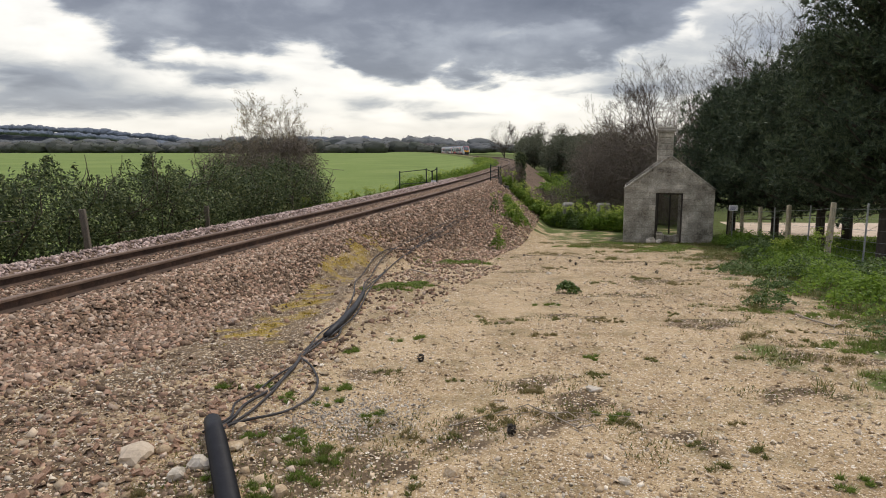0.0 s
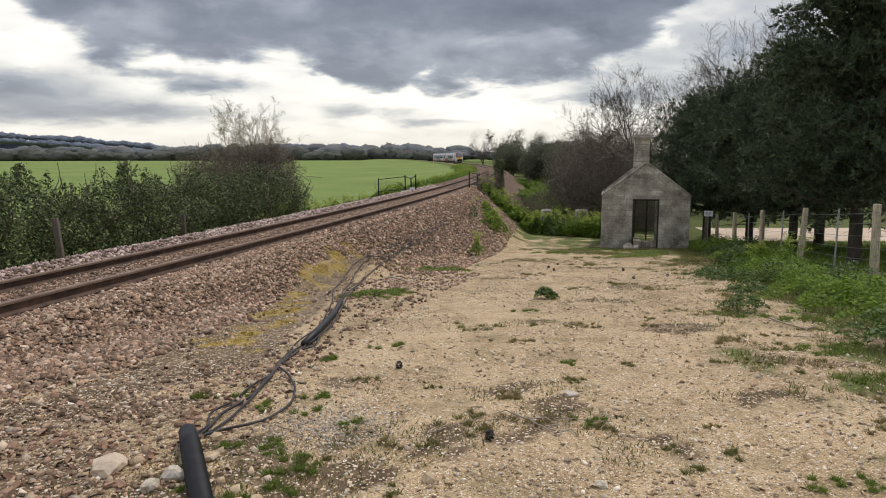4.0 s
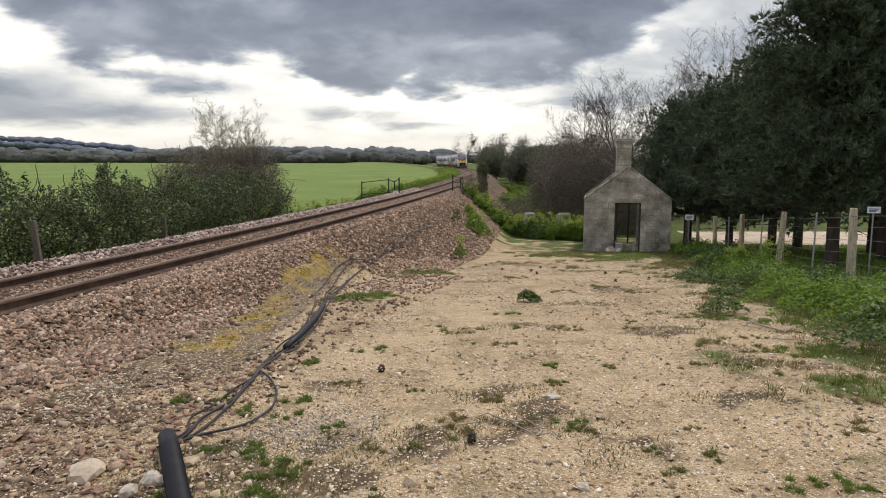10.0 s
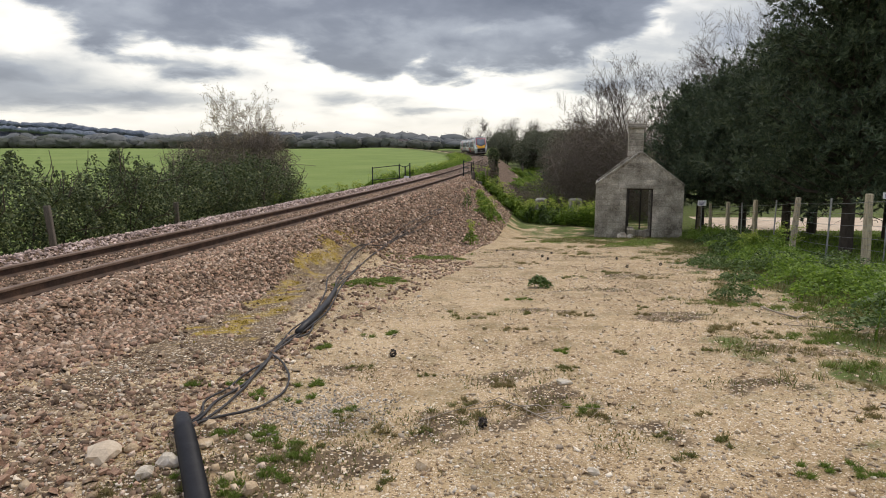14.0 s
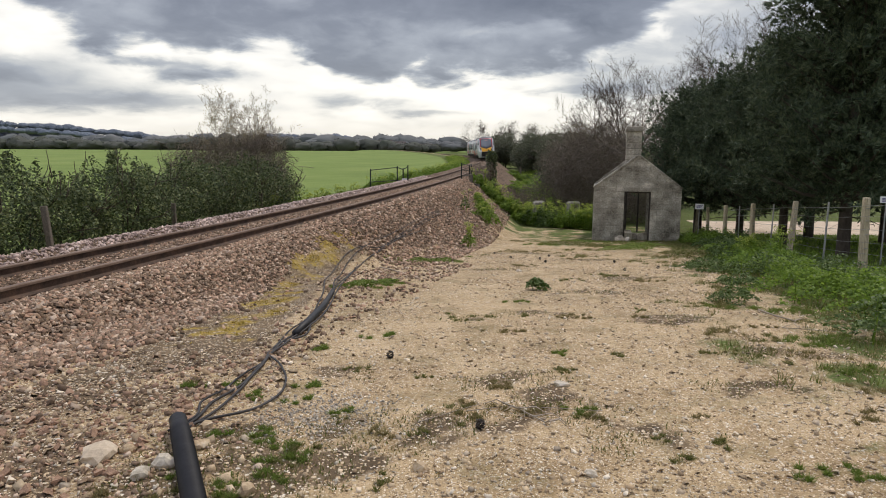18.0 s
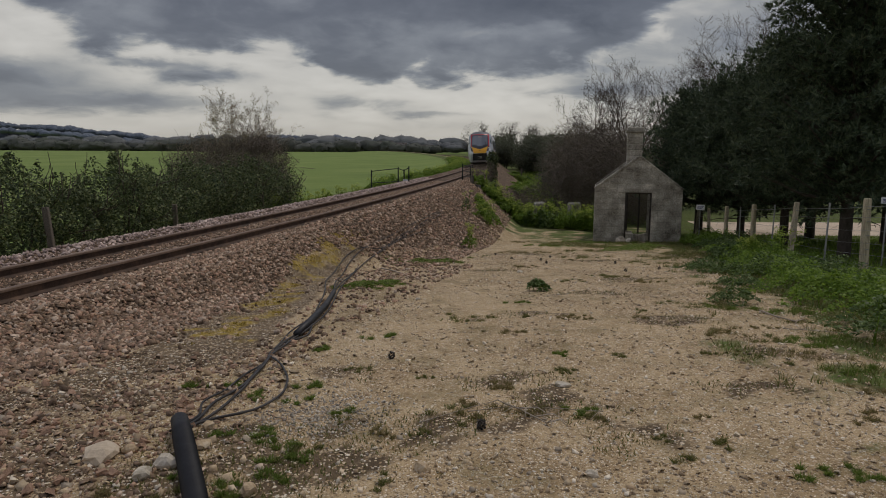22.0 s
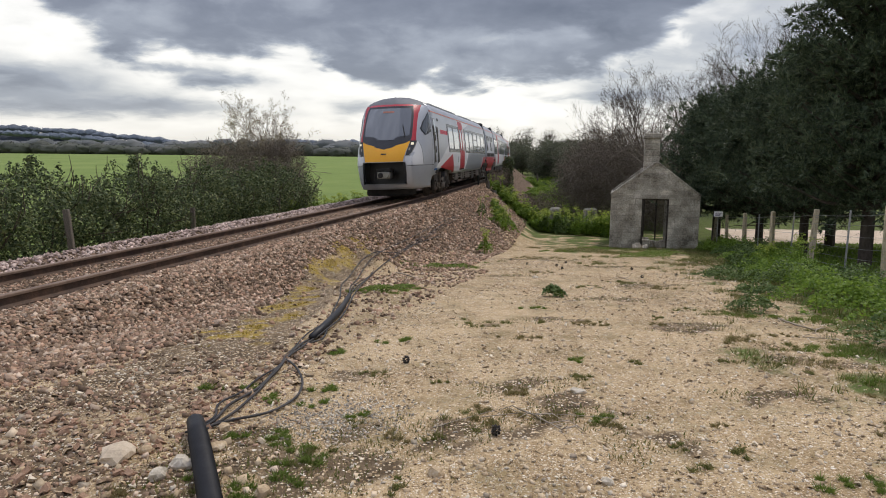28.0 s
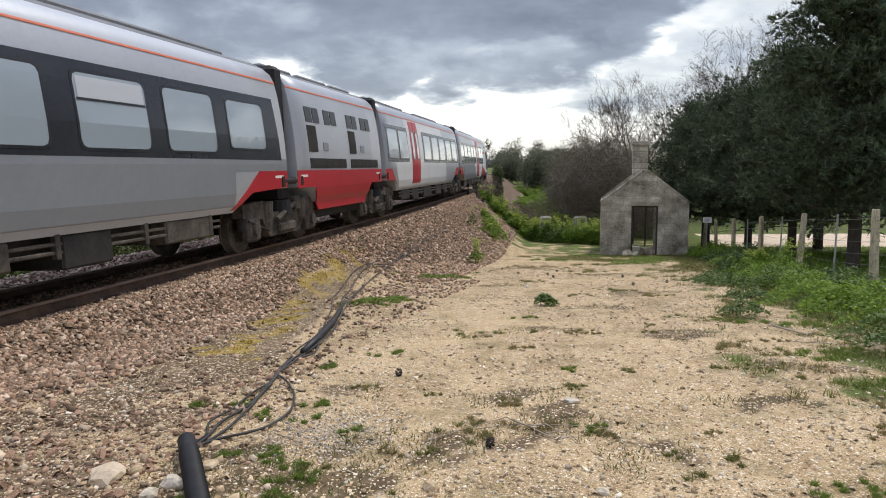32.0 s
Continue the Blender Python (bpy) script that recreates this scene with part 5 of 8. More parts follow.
def centre_car(name, length):
    car = empty(name, None, "silver and white passenger car with red doors", "train car", "train cars")
    car_shell(car, [(0.22, 1.24), (1.3, 1.24), (1.9, 0.88), (length - 1.9, 0.88), (length - 1.3, 1.24), (length - 0.22, 1.24)])

    def sp(nm, poly, out, mt, label=""):
        return side_panel(nm, poly, out, mt, car, (-1, 1), label, 1)

    sp("cantrail_line", [(0.23, 3.275), (length - 0.23, 3.275), (length - 0.23, 3.305), (0.23, 3.305)], 0.010, T["orange"])
    sp("red_flash", [(0.23, 1.58), (1.0, 1.58), (1.6, 1.1), (1.4, 1.26), (0.23, 1.26)], 0.010, T["red"])
    sp("white_flash", [(1.5, 1.80), (2.0, 0.95), (11.0, 0.95), (10.4, 3.26), (3.3, 3.26), (3.3, 1.8)], 0.004, T["white"])
    sp("red_flash", [(length - 1.6, 1.1), (length - 1.0, 1.58), (length - 0.23, 1.58), (length - 0.23, 1.26), (length - 1.4, 1.26)], 0.010, T["red"])
    sp("window_band", [(0.6, 1.80), (3.5, 1.80), (3.5, 2.95), (0.6, 2.95)], 0.008, T["band"])
    for a, b in ((0.75, 1.95), (2.2, 3.4)):
        window("window", a, b, 1.92, 2.82, car, 0.016, sign=1)
    sp("window_band", [(6.0, 1.80), (length - 0.5, 1.80), (length - 0.5, 2.95), (6.0, 2.95)], 0.008, T["band"])
    a = 6.2
    while a + 1.25 < length - 0.6:
        window("window", a, a + 1.25, 1.92, 2.82, car, 0.016, sign=1)
        a += 1.65
    for a, b in ((3.95, 4.61), (4.63, 5.29)):
        for d in sp("door_leaf", [(a, 1.06), (b, 1.06), (b, 3.23), (a, 3.23)], 0.014, T["red"], "red sliding door leaf"):
            s = -1 if sum(v.co.y for v in d.data.vertices) < 0 else 1
            window("door_window", a + 0.17, b - 0.17, 1.92, 2.86, d, 0.022, sign=1, sides=(s,), r=0.1)
    underframe(car, 1, 2.3, length - 2.3)
    roof_gear(car, 1, [(1.0, 6.0), (8.0, 13.0)])
    part("gangway", box((length - 0.22, -1.19, 0.95), (length + 0.22, 1.19, 3.66), 0.08), T["rubber"], car)
    coupler_fairing(car, length, 1)
    bogie(car, length)
    return car


POWER_LEN, CENTRE_LEN = 6.5, 14.9
lead_car = driving_car("driving_car", -1, 1)
engine_car = power_car("engine_car", POWER_LEN)
middle_car = centre_car("passenger_car", CENTRE_LEN)
tail_car = driving_car("driving_car", 1, 2)

# Where the first gap between cars is along the line, by time.
GAP_AT = [(0, 279.5), (2.5, 258), (4.5, 241), (5, 237), (6, 228.5), (7, 220), (8, 211.5), (9, 202.5), (10, 194), (11, 185.5), (12, 177), (13, 168.5), (14, 160.5), (15.5, 148.5), (17, 137), (18, 128.5), (19, 120.2), (20, 111.6), (21, 102.8), (22, 94.2), (23, 85.6), (24, 77), (25, 68.6), (26, 60.5), (27, 52.4), (27.5, 48.1), (28, 43.7), (28.5, 39.6), (29, 35.75), (29.5, 32.0), (30, 28.7), (30.5, 25.15), (31, 21.55), (31.5, 18.1), (32, 14.65)]

# ---- plants ----
def unit_random(rng, n):
    v = rng.normal(size=(n, 3))
    return v / np.linalg.norm(v, axis=1)[:, None]


def leaf_arrays(rng, centres, size, slim=0.5, up=0.3, spread=0.35):
    """One folded leaf (two triangles) at each centre, turned at random; up: how far they face the sky."""
    n = len(centres)
    nrm = unit_random(rng, n)
    nrm[:, 2] = np.abs(nrm[:, 2]) + up
    nrm /= np.linalg.norm(nrm, axis=1)[:, None]
    a = np.cross(nrm, unit_random(rng, n))
    a /= np.linalg.norm(a, axis=1)[:, None] + 1e-9
    b = np.cross(nrm, a)
    s = (size * (1 + spread * rng.uniform(-1, 1, n)))[:, None]
    c = np.asarray(centres)
    v = np.stack([c - a * s * 0.5, c + b * s * slim * 0.5 + nrm * s * 0.08, c + a * s * 0.5, c - b * s * slim * 0.5 + nrm * s * 0.08], 1).reshape(-1, 3)
    k = np.arange(n)[:, None] * 4
    return v, (k + np.array([[0, 1, 2, 3]]))


def tuft_arrays(rng, centres, ways, needles=16, length=0.16, width=0.012):
    """Needle tufts: thin triangles fanned round each way."""
    n = len(centres) * needles
    c = np.repeat(np.asarray(centres), needles, 0)
    w = np.repeat(np.asarray(ways), needles, 0)
    d = w + 0.85 * unit_random(rng, n)
    d /= np.linalg.norm(d, axis=1)[:, None]
    side = np.cross(d, unit_random(rng, n))
    side /= np.linalg.norm(side, axis=1)[:, None] + 1e-9
    ln = (length * rng.uniform(0.7, 1.15, n))[:, None]
    v = np.stack([c + side * width * 0.5, c - side * width * 0.5, c + d * ln], 1).reshape(-1, 3)
    return v, np.arange(n)[:, None] * 3 + np.array([[0, 1, 2]])


def blob_points(rng, n, centre, radii, shell=0.55, rough=0.25, seed=0):
    """Points in the outer part of an uneven ellipsoid."""
    d = unit_random(rng, n)
    lump = np.array([1 + rough * noise.noise(Vector((x * 1.7 + seed, y * 1.7, z * 1.7))) * 1.6 for x, y, z in d])
    r = (shell + (1 - shell) * rng.uniform(0, 1, n) ** 0.6) * lump
    return np.asarray(centre) + d * r[:, None] * np.asarray(radii)


TWIG = 0.013


def grow(rng, start, way, length, radius, depth, out, splits=3, bend=0.25, lift=0.12, shrink=0.68, thin=TWIG):
    """Branching limbs as lists of (points, radii)."""
    pts, rad = [Vector(start)], [radius]
    d = Vector(way).normalized()
    steps = 4 if depth > 1 else 3
    for i in range(steps):
        d = (d + Vector(rng.normal(size=3)) * bend * 0.5 + Vector((0, 0, lift * 0.5))).normalized()
        pts.append(pts[-1] + d * length / steps)
        rad.append(radius * (1 - 0.45 * (i + 1) / steps))
    out.append((pts, rad))
    if depth == 0:
        return
    for k in range(splits):
        at = rng.uniform(0.45, 1.0) if k else 1.0
        i = min(int(at * steps), steps - 1)
        p = pts[i].lerp(pts[i + 1], at * steps - i)
        nd = (d + Vector(unit_random(rng, 1)[0]) * rng.uniform(0.55, 0.95)).normalized()
        if nd.z < -0.1:
            nd.z = 0.05
        grow(rng, p, nd, length * shrink * rng.uniform(0.8, 1.15), max(rad[i] * 0.64, thin), depth - 1, out, splits, bend, lift, shrink, thin)


def limbs_mesh(name, limbs, material, parent, label="", thick_sides=7):
    vs, fs = [], []
    for pts, rad in limbs:
        sides = thick_sides if rad[0] > 0.05 else (4 if rad[0] > 0.02 else 3)
        v, f = tube_arrays(pts, rad, sides)
        o = len(vs)
        vs += v
        fs += [tuple(i + o for i in q) for q in f]
    ob = quick(name, np.array([tuple(v) for v in vs]), np.array(fs), material, parent, smooth=True)
    return tagged(ob, kind="stuff") if name.endswith("mass") else ob


L = {
    "laurel": leafy("laurel_leaf", [(0.033, 0.05, 0.022), (0.066, 0.094, 0.036), (0.11, 0.143, 0.057), (0.253, 0.275, 0.116)], 0.6, 0.25),
    "pine": leafy("pine_needle", [(0.028, 0.045, 0.027), (0.055, 0.082, 0.045), (0.095, 0.13, 0.07), (0.17, 0.20, 0.115)], 0.55, 0.15),
    "weed": leafy("weed_leaf", [(0.098, 0.172, 0.023), (0.172, 0.27, 0.034), (0.287, 0.402, 0.063)], 0.5, 0.5),
    "tuft": leafy("tuft_blade", [(0.11, 0.165, 0.03), (0.17, 0.24, 0.045), (0.26, 0.32, 0.08)], 0.6, 0.5),
    "darkweed": leafy("dark_weed_leaf", [(0.05, 0.09, 0.02), (0.09, 0.145, 0.032), (0.16, 0.215, 0.06)], 0.55, 0.25),
    "umbel": leafy("yellow_green_umbel", [(0.276, 0.368, 0.052), (0.391, 0.471, 0.081), (0.483, 0.529, 0.127)], 0.6, 0.5),
    "grass": leafy("grass_blade", [(0.10, 0.13, 0.03), (0.16, 0.185, 0.05), (0.25, 0.225, 0.09), (0.36, 0.28, 0.14)], 0.6, 0.5),
    "drygrass": leafy("dry_grass", [(0.20, 0.165, 0.065), (0.30, 0.24, 0.11), (0.18, 0.175, 0.06)], 0.7, 0.45),
    "moss": leafy("yellow_moss", [(0.28, 0.19, 0.035), (0.42, 0.30, 0.05), (0.30, 0.25, 0.055)], 0.8, 0.1),
    "brown": leafy("brown_twig_tip", [(0.115, 0.084, 0.062), (0.189, 0.142, 0.105), (0.162, 0.142, 0.081)], 0.8, 0.3),
    "thorn": leafy("thorn_tip", [(0.083, 0.071, 0.053), (0.135, 0.115, 0.084), (0.12, 0.114, 0.063), (0.21, 0.177, 0.135)], 0.9, 0.3),
    "olive": leafy("olive_leaf", [(0.065, 0.072, 0.033), (0.117, 0.12, 0.052), (0.182, 0.163, 0.078)], 0.7, 0.3),
    "evergreen": leafy("dull_evergreen", [(0.056, 0.072, 0.042), (0.096, 0.112, 0.067), (0.144, 0.152, 0.099), (0.176, 0.16, 0.12)], 0.8, 0.3),
    "bud": leafy("yellow_bud", [(0.30, 0.27, 0.14), (0.42, 0.37, 0.20), (0.34, 0.27, 0.17)], 0.7, 0.4),
    # far twigs: lightened, some distance haze is put into the colour
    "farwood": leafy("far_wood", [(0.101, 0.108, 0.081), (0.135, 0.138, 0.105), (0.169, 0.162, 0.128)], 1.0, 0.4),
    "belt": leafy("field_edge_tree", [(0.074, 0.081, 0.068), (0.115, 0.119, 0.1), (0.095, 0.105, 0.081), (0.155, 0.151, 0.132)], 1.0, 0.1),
    # distance haze painted into the leaf colour as pale grey
    "fartree": leafy("haze_grey_tree", [(0.13, 0.14, 0.14), (0.163, 0.172, 0.169), (0.189, 0.195, 0.189)], 1.0, 0.1),
    # the ridge's blue haze is painted into these leaf colours
    "bluewood": leafy("haze_blue_wood", [(0.142, 0.169, 0.209), (0.162, 0.189, 0.23), (0.182, 0.209, 0.243)], 1.0, 0.0),
}


def shrub(name, x, y, radii, count, leaf, size, label, category, group="", seed=1, stems=7, tip=0, slim=0.5, base=None):
    """A shrub: stems, and a crown of many leaves with an uneven outline."""
    rng = np.random.default_rng(seed)
    z = ground_z(x, y) if base is None else base
    ob = empty(name, Matrix.Translation((x, y, z)), label, category, group)
    for i in range(stems):
        a = rng.uniform(0, 6.28)
        limbs = []
        grow(rng, (0.2 * math.cos(a), 0.2 * math.sin(a), -0.05), (0.5 * math.cos(a), 0.5 * math.sin(a), 1), radii[2] * 1.1, 0.025, 2, limbs, 2)
        limbs_mesh("stem", limbs, M["twig"], ob)
    p = blob_points(rng, count, (0, 0, radii[2] * 0.98), radii, 0.45, 0.3, seed * 3.1)
    for k in range(tip):
        a, r = rng.uniform(0, 6.28), rng.uniform(0, 0.8)
        c = np.array((math.cos(a) * radii[0] * r, math.sin(a) * radii[1] * r, radii[2] * (1.55 + 0.4 * (1 - r))))
        m = 52
        rise = rng.uniform(-0.35, 0.32, m)
        tilt = rng.normal(0, 0.3, 2)
        wide = 0.09 * (1 - 0.7 * (rise + 0.35) / 0.67)
        sp = c + np.stack([rng.normal(0, 1, m) * wide + tilt[0] * rise, rng.normal(0, 1, m) * wide + tilt[1] * rise, rise], 1)
        p = np.concatenate([p, sp])
    p = p[p[:, 2] > 0.03]
    v, f = leaf_arrays(rng, p, size, slim)
    tagged(quick("leaf_mass", v, f, L[leaf], ob), kind="stuff")
    return ob


def hedge_row():
    rnd = random.Random(8)
    y = 7.0
    k = 0
    while y < 26.2:
        q = -4.75 + rnd.uniform(-0.25, 0.25)
        c = track_point(y, q)
        h = (2.1 + rnd.uniform(-0.3, 0.3)) / 2
        shrub("evergreen_shrub", c.x, c.y, (1.25, 1.35, h), 7000, "laurel", 0.084, "glossy dark green evergreen shrub in a lineside hedge", "shrub", "lineside hedge", 40 + k, 6, 16)
        y += 1.75 + rnd.uniform(-0.2, 0.2)
        k += 1


hedge_row()


def prism_arrays(a, b, ra, rb, sides=3):
    """A tapered prism from each point of a to that of b."""
    n = len(a)
    d = b - a
    d = d / (np.linalg.norm(d, axis=1)[:, None] + 1e-9)
    ref = np.where(np.abs(d[:, 2:3]) > 0.9, np.array([[1.0, 0, 0]]), np.array([[0, 0, 1.0]]))
    u = np.cross(d, ref)
    u /= np.linalg.norm(u, axis=1)[:, None] + 1e-9
    w = np.cross(d, u)
    ring = [u * math.cos(2 * math.pi * k / sides) + w * math.sin(2 * math.pi * k / sides) for k in range(sides)]
    v = np.stack([a + r * ra[:, None] for r in ring] + [b + r * rb[:, None] for r in ring], 1).reshape(-1, 3)
    f = np.array([(k, (k + 1) % sides, sides + (k + 1) % sides, sides + k) for k in range(sides)])
    return v, (np.arange(n)[:, None, None] * 2 * sides + f[None]).reshape(-1, 4)


def tree_wood(rng, height, trunk, kids, lean=(0.0, 0.0), clear=0.25, angle=0.75, lift=0.2, ratio=0.55, thin=0.007):
    """The wood of a leafless tree, order by order: (points, radii) of all the branches of that order, side by side."""
    p = np.array([[0.0, 0.0, -0.1]])
    d = np.array([[lean[0], lean[1], 1.0]])
    ln, r = np.array([height * 0.72]), np.array([trunk])
    orders = []
    for level in range(len(kids) + 1):
        n, steps = len(p), (6, 5, 4, 3, 3, 2, 2)[level]
        pts, rad, dd = [p], [r], d / np.linalg.norm(d, axis=1)[:, None]
        for i in range(steps):
            dd = dd + rng.normal(0, 0.08 + 0.03 * level, (n, 3)) + np.array([[0, 0, lift * 0.22]]) * (level > 0)
            dd /= np.linalg.norm(dd, axis=1)[:, None]
            pts.append(pts[-1] + dd * (ln / steps)[:, None])
            rad.append(np.maximum(r * (1 - 0.72 * (i + 1) / steps), thin * 0.6))
        pts, rad = np.array(pts), np.array(rad)
        orders.append((pts, rad))
        if level == len(kids):
            break
        k = kids[level]
        t = np.sort(rng.uniform(clear if level == 0 else 0.22, 1.0, (n, k)), 1)
        t[:, -1] = 1.0
        i = np.minimum((t * steps).astype(int), steps - 1)
        fr = (t * steps - i)[..., None]
        own = np.arange(n)[:, None]
        start = pts[i, own] * (1 - fr) + pts[i + 1, own] * fr
        seg = pts[i + 1, own] - pts[i, own]
        seg /= np.linalg.norm(seg, axis=2)[..., None]
        side = np.cross(seg, rng.normal(size=seg.shape))
        side /= np.linalg.norm(side, axis=2)[..., None]
        ang = angle * rng.uniform(0.55, 1.25, (n, k, 1))
        p = start.reshape(-1, 3)
        d = (seg * np.cos(ang) + side * np.sin(ang)).reshape(-1, 3)
        d[:, 2] = np.maximum(d[:, 2], -0.25) + lift * 0.5
        ln = (ln[:, None] * ratio * rng.uniform(0.7, 1.2, (n, k)) * (1.25 - 0.5 * t)).ravel()
        r = np.maximum((rad[i, own] * (1 - fr[..., 0]) + rad[i + 1, own] * fr[..., 0]).ravel() * 0.62, thin)
    return orders


def order_mesh(name, pts, rad, material, parent, sides):
    a, b = pts[:-1].reshape(-1, 3), pts[1:].reshape(-1, 3)
    v, f = prism_arrays(a, b, rad[:-1].ravel(), rad[1:].ravel(), sides)
    return quick(name, v, f, material, parent, smooth=sides > 3)


def bare_tree(name, x, y, height, seed, material, label, kids=(8, 5, 4, 4, 3), trunk=0.16, lean=(0.0, 0.0), clear=0.25, angle=0.75, lift=0.2, ratio=0.55, thin=0.008, base=None, buds=0):
    """A leafless tree: trunk, limbs and several orders of ever finer twigs."""
    rng = np.random.default_rng(seed)
    z = ground_z(x, y) if base is None else base
    ob = empty(name, Matrix.Translation((x, y, z)), label, "tree")
    orders = tree_wood(rng, height, trunk, kids, lean, clear, angle, lift, ratio, thin)
    k = height / max(p[..., 2].max() for p, _ in orders)
    orders = [(p * k, r) for p, r in orders]
    order_mesh("trunk", *orders[0], M[material], ob, 8)
    for j in range(orders[1][0].shape[1]):
        order_mesh("limb", orders[1][0][:, j:j + 1], orders[1][1][:, j:j + 1], M[material], ob, 6)
    for p, r in orders[2:]:
        tagged(order_mesh("twig_mass", p, r, M["twig"] if material == "bark" else M[material], ob, 3), kind="stuff")
    if buds:
        ends = orders[-1][0][1:].reshape(-1, 3)
        c = ends[rng.integers(0, len(ends), buds)] + rng.normal(0, 0.05, (buds, 3))
        v, f = leaf_arrays(rng, c, 0.06, 0.6)
        tagged(quick("bud_mass", v, f, L["bud"], ob), kind="stuff")
    return ob


# the pale bare tree and its brambles behind the hedge
bare_tree("bare_tree", -8.4, 33.4, 5.8, 3, "palebranch", "pale leafless young tree with yellowish buds behind the hedge", (9, 5, 4, 4, 3), 0.085, (-0.02, 0), 0.3, 0.8, 0.22, 0.58, 0.005, None, 1300)
bare_tree("bare_tree", -9.3, 34.4, 5.2, 12, "palebranch", "pale leafless young tree behind the hedge", (8, 5, 4, 3), 0.07, (-0.10, 0), 0.3, 0.6, 0.3, 0.58, 0.005, None, 900)
bare_tree("bare_tree", -7.3, 34.8, 5.0, 14, "palebranch", "pale leafless young tree behind the hedge", (8, 5, 4, 3), 0.07, (0.06, 0), 0.3, 0.6, 0.3, 0.58, 0.005, None, 700)


def bramble(name, x, y, radii, seed, label, twigs=520, specks=5000, leaf="brown", base=None, speck=0.06):
    """A thicket of thin arching twigs with sparse small leaves."""
    rng = np.random.default_rng(seed)
    z = ground_z(x, y) if base is None else base
    ob = empty(name, Matrix.Translation((x, y, z)), label, "thicket")
    limbs = []
    tip = blob_points(rng, twigs, (0, 0, radii[2] * 0.95), radii, 0.55, 0.25, seed)
    for p in tip:
        p = Vector(p)
        if p.z < 0.1:
            continue
        span = rng.uniform(0.25, 0.6) * radii[2]
        way = Vector((p.x, p.y, 0.4 * p.z)).normalized() * 0.6 + Vector(rng.normal(0, 0.6, 3))
        root = p - way * span
        root.z = max(root.z, -0.05)
        mid = root.lerp(p, 0.55) + Vector(rng.normal(0, 0.12, 3)) * span
        end = p + (way + Vector(rng.normal(0, 0.5, 3))) * 0.3 * span
        if end.z < 0.03 or mid.z < 0.0:
            continue
        limbs.append(([root, mid, p, end], [0.014, 0.011, 0.008, 0.004]))
    limbs_mesh("twig_mass", limbs, M["brush"], ob)
    p = blob_points(rng, specks, (0, 0, radii[2] * 0.95), radii, 0.35, 0.25, seed)
    p = p[p[:, 2] > 0.02]
    v, f = leaf_arrays(rng, p, speck, 0.4)
    tagged(quick("leaf_mass", v, f, L[leaf], ob), kind="stuff")
    return ob


bramble("bramble_thicket", -7.7, 29.4, (1.35, 1.5, 1.35), 5, "olive brown leafless thicket at the hedge's end", 700, 9000, "olive", speck=0.07)
bramble("bramble_thicket", -6.5, 29.6, (1.15, 1.2, 1.15), 7, "olive brown leafless thicket at the hedge's end", 600, 7000, "olive", speck=0.06)
bramble("bramble_thicket", -8.6, 32.0, (1.7, 1.6, 1.75), 8, "dark brown leafless thicket under the pale trees", 700, 8000, "brown", speck=0.06)
bramble("bramble_thicket", -10.4, 33.4, (2.0, 1.8, 1.85), 6, "dark brown leafless thicket under the pale trees", 700, 8000, "brown", speck=0.06)
bramble("bramble_thicket", -7.2, 32.6, (1.5, 1.6, 1.95), 9, "dark brown leafless thicket under the pale trees", 700, 8000, "brown", speck=0.06)

# the thicket behind the hut and the hedge that runs on from it
bramble("thorn_thicket", 10.0, 38.0, (2.9, 2.4, 2.75), 21, "tall brown leafless thorn thicket behind the hut", 1500, 16000, "thorn", speck=0.075)
bramble("thorn_thicket", 13.8, 40.0, (2.8, 2.6, 3.1), 22, "tall brown leafless thorn thicket behind the hut", 900, 14000, "thorn", speck=0.075)
bramble("thorn_thicket", 11.9, 35.8, (1.9, 1.5, 1.7), 24, "brown leafless thorn thicket close behind the hut", 700, 8000, "thorn", speck=0.07)
bramble("thorn_thicket", 10.9, 46.5, (2.4, 3.2, 2.75), 23, "tall brown leafless thorn thicket behind the hut", 700, 12000, "thorn", speck=0.09)


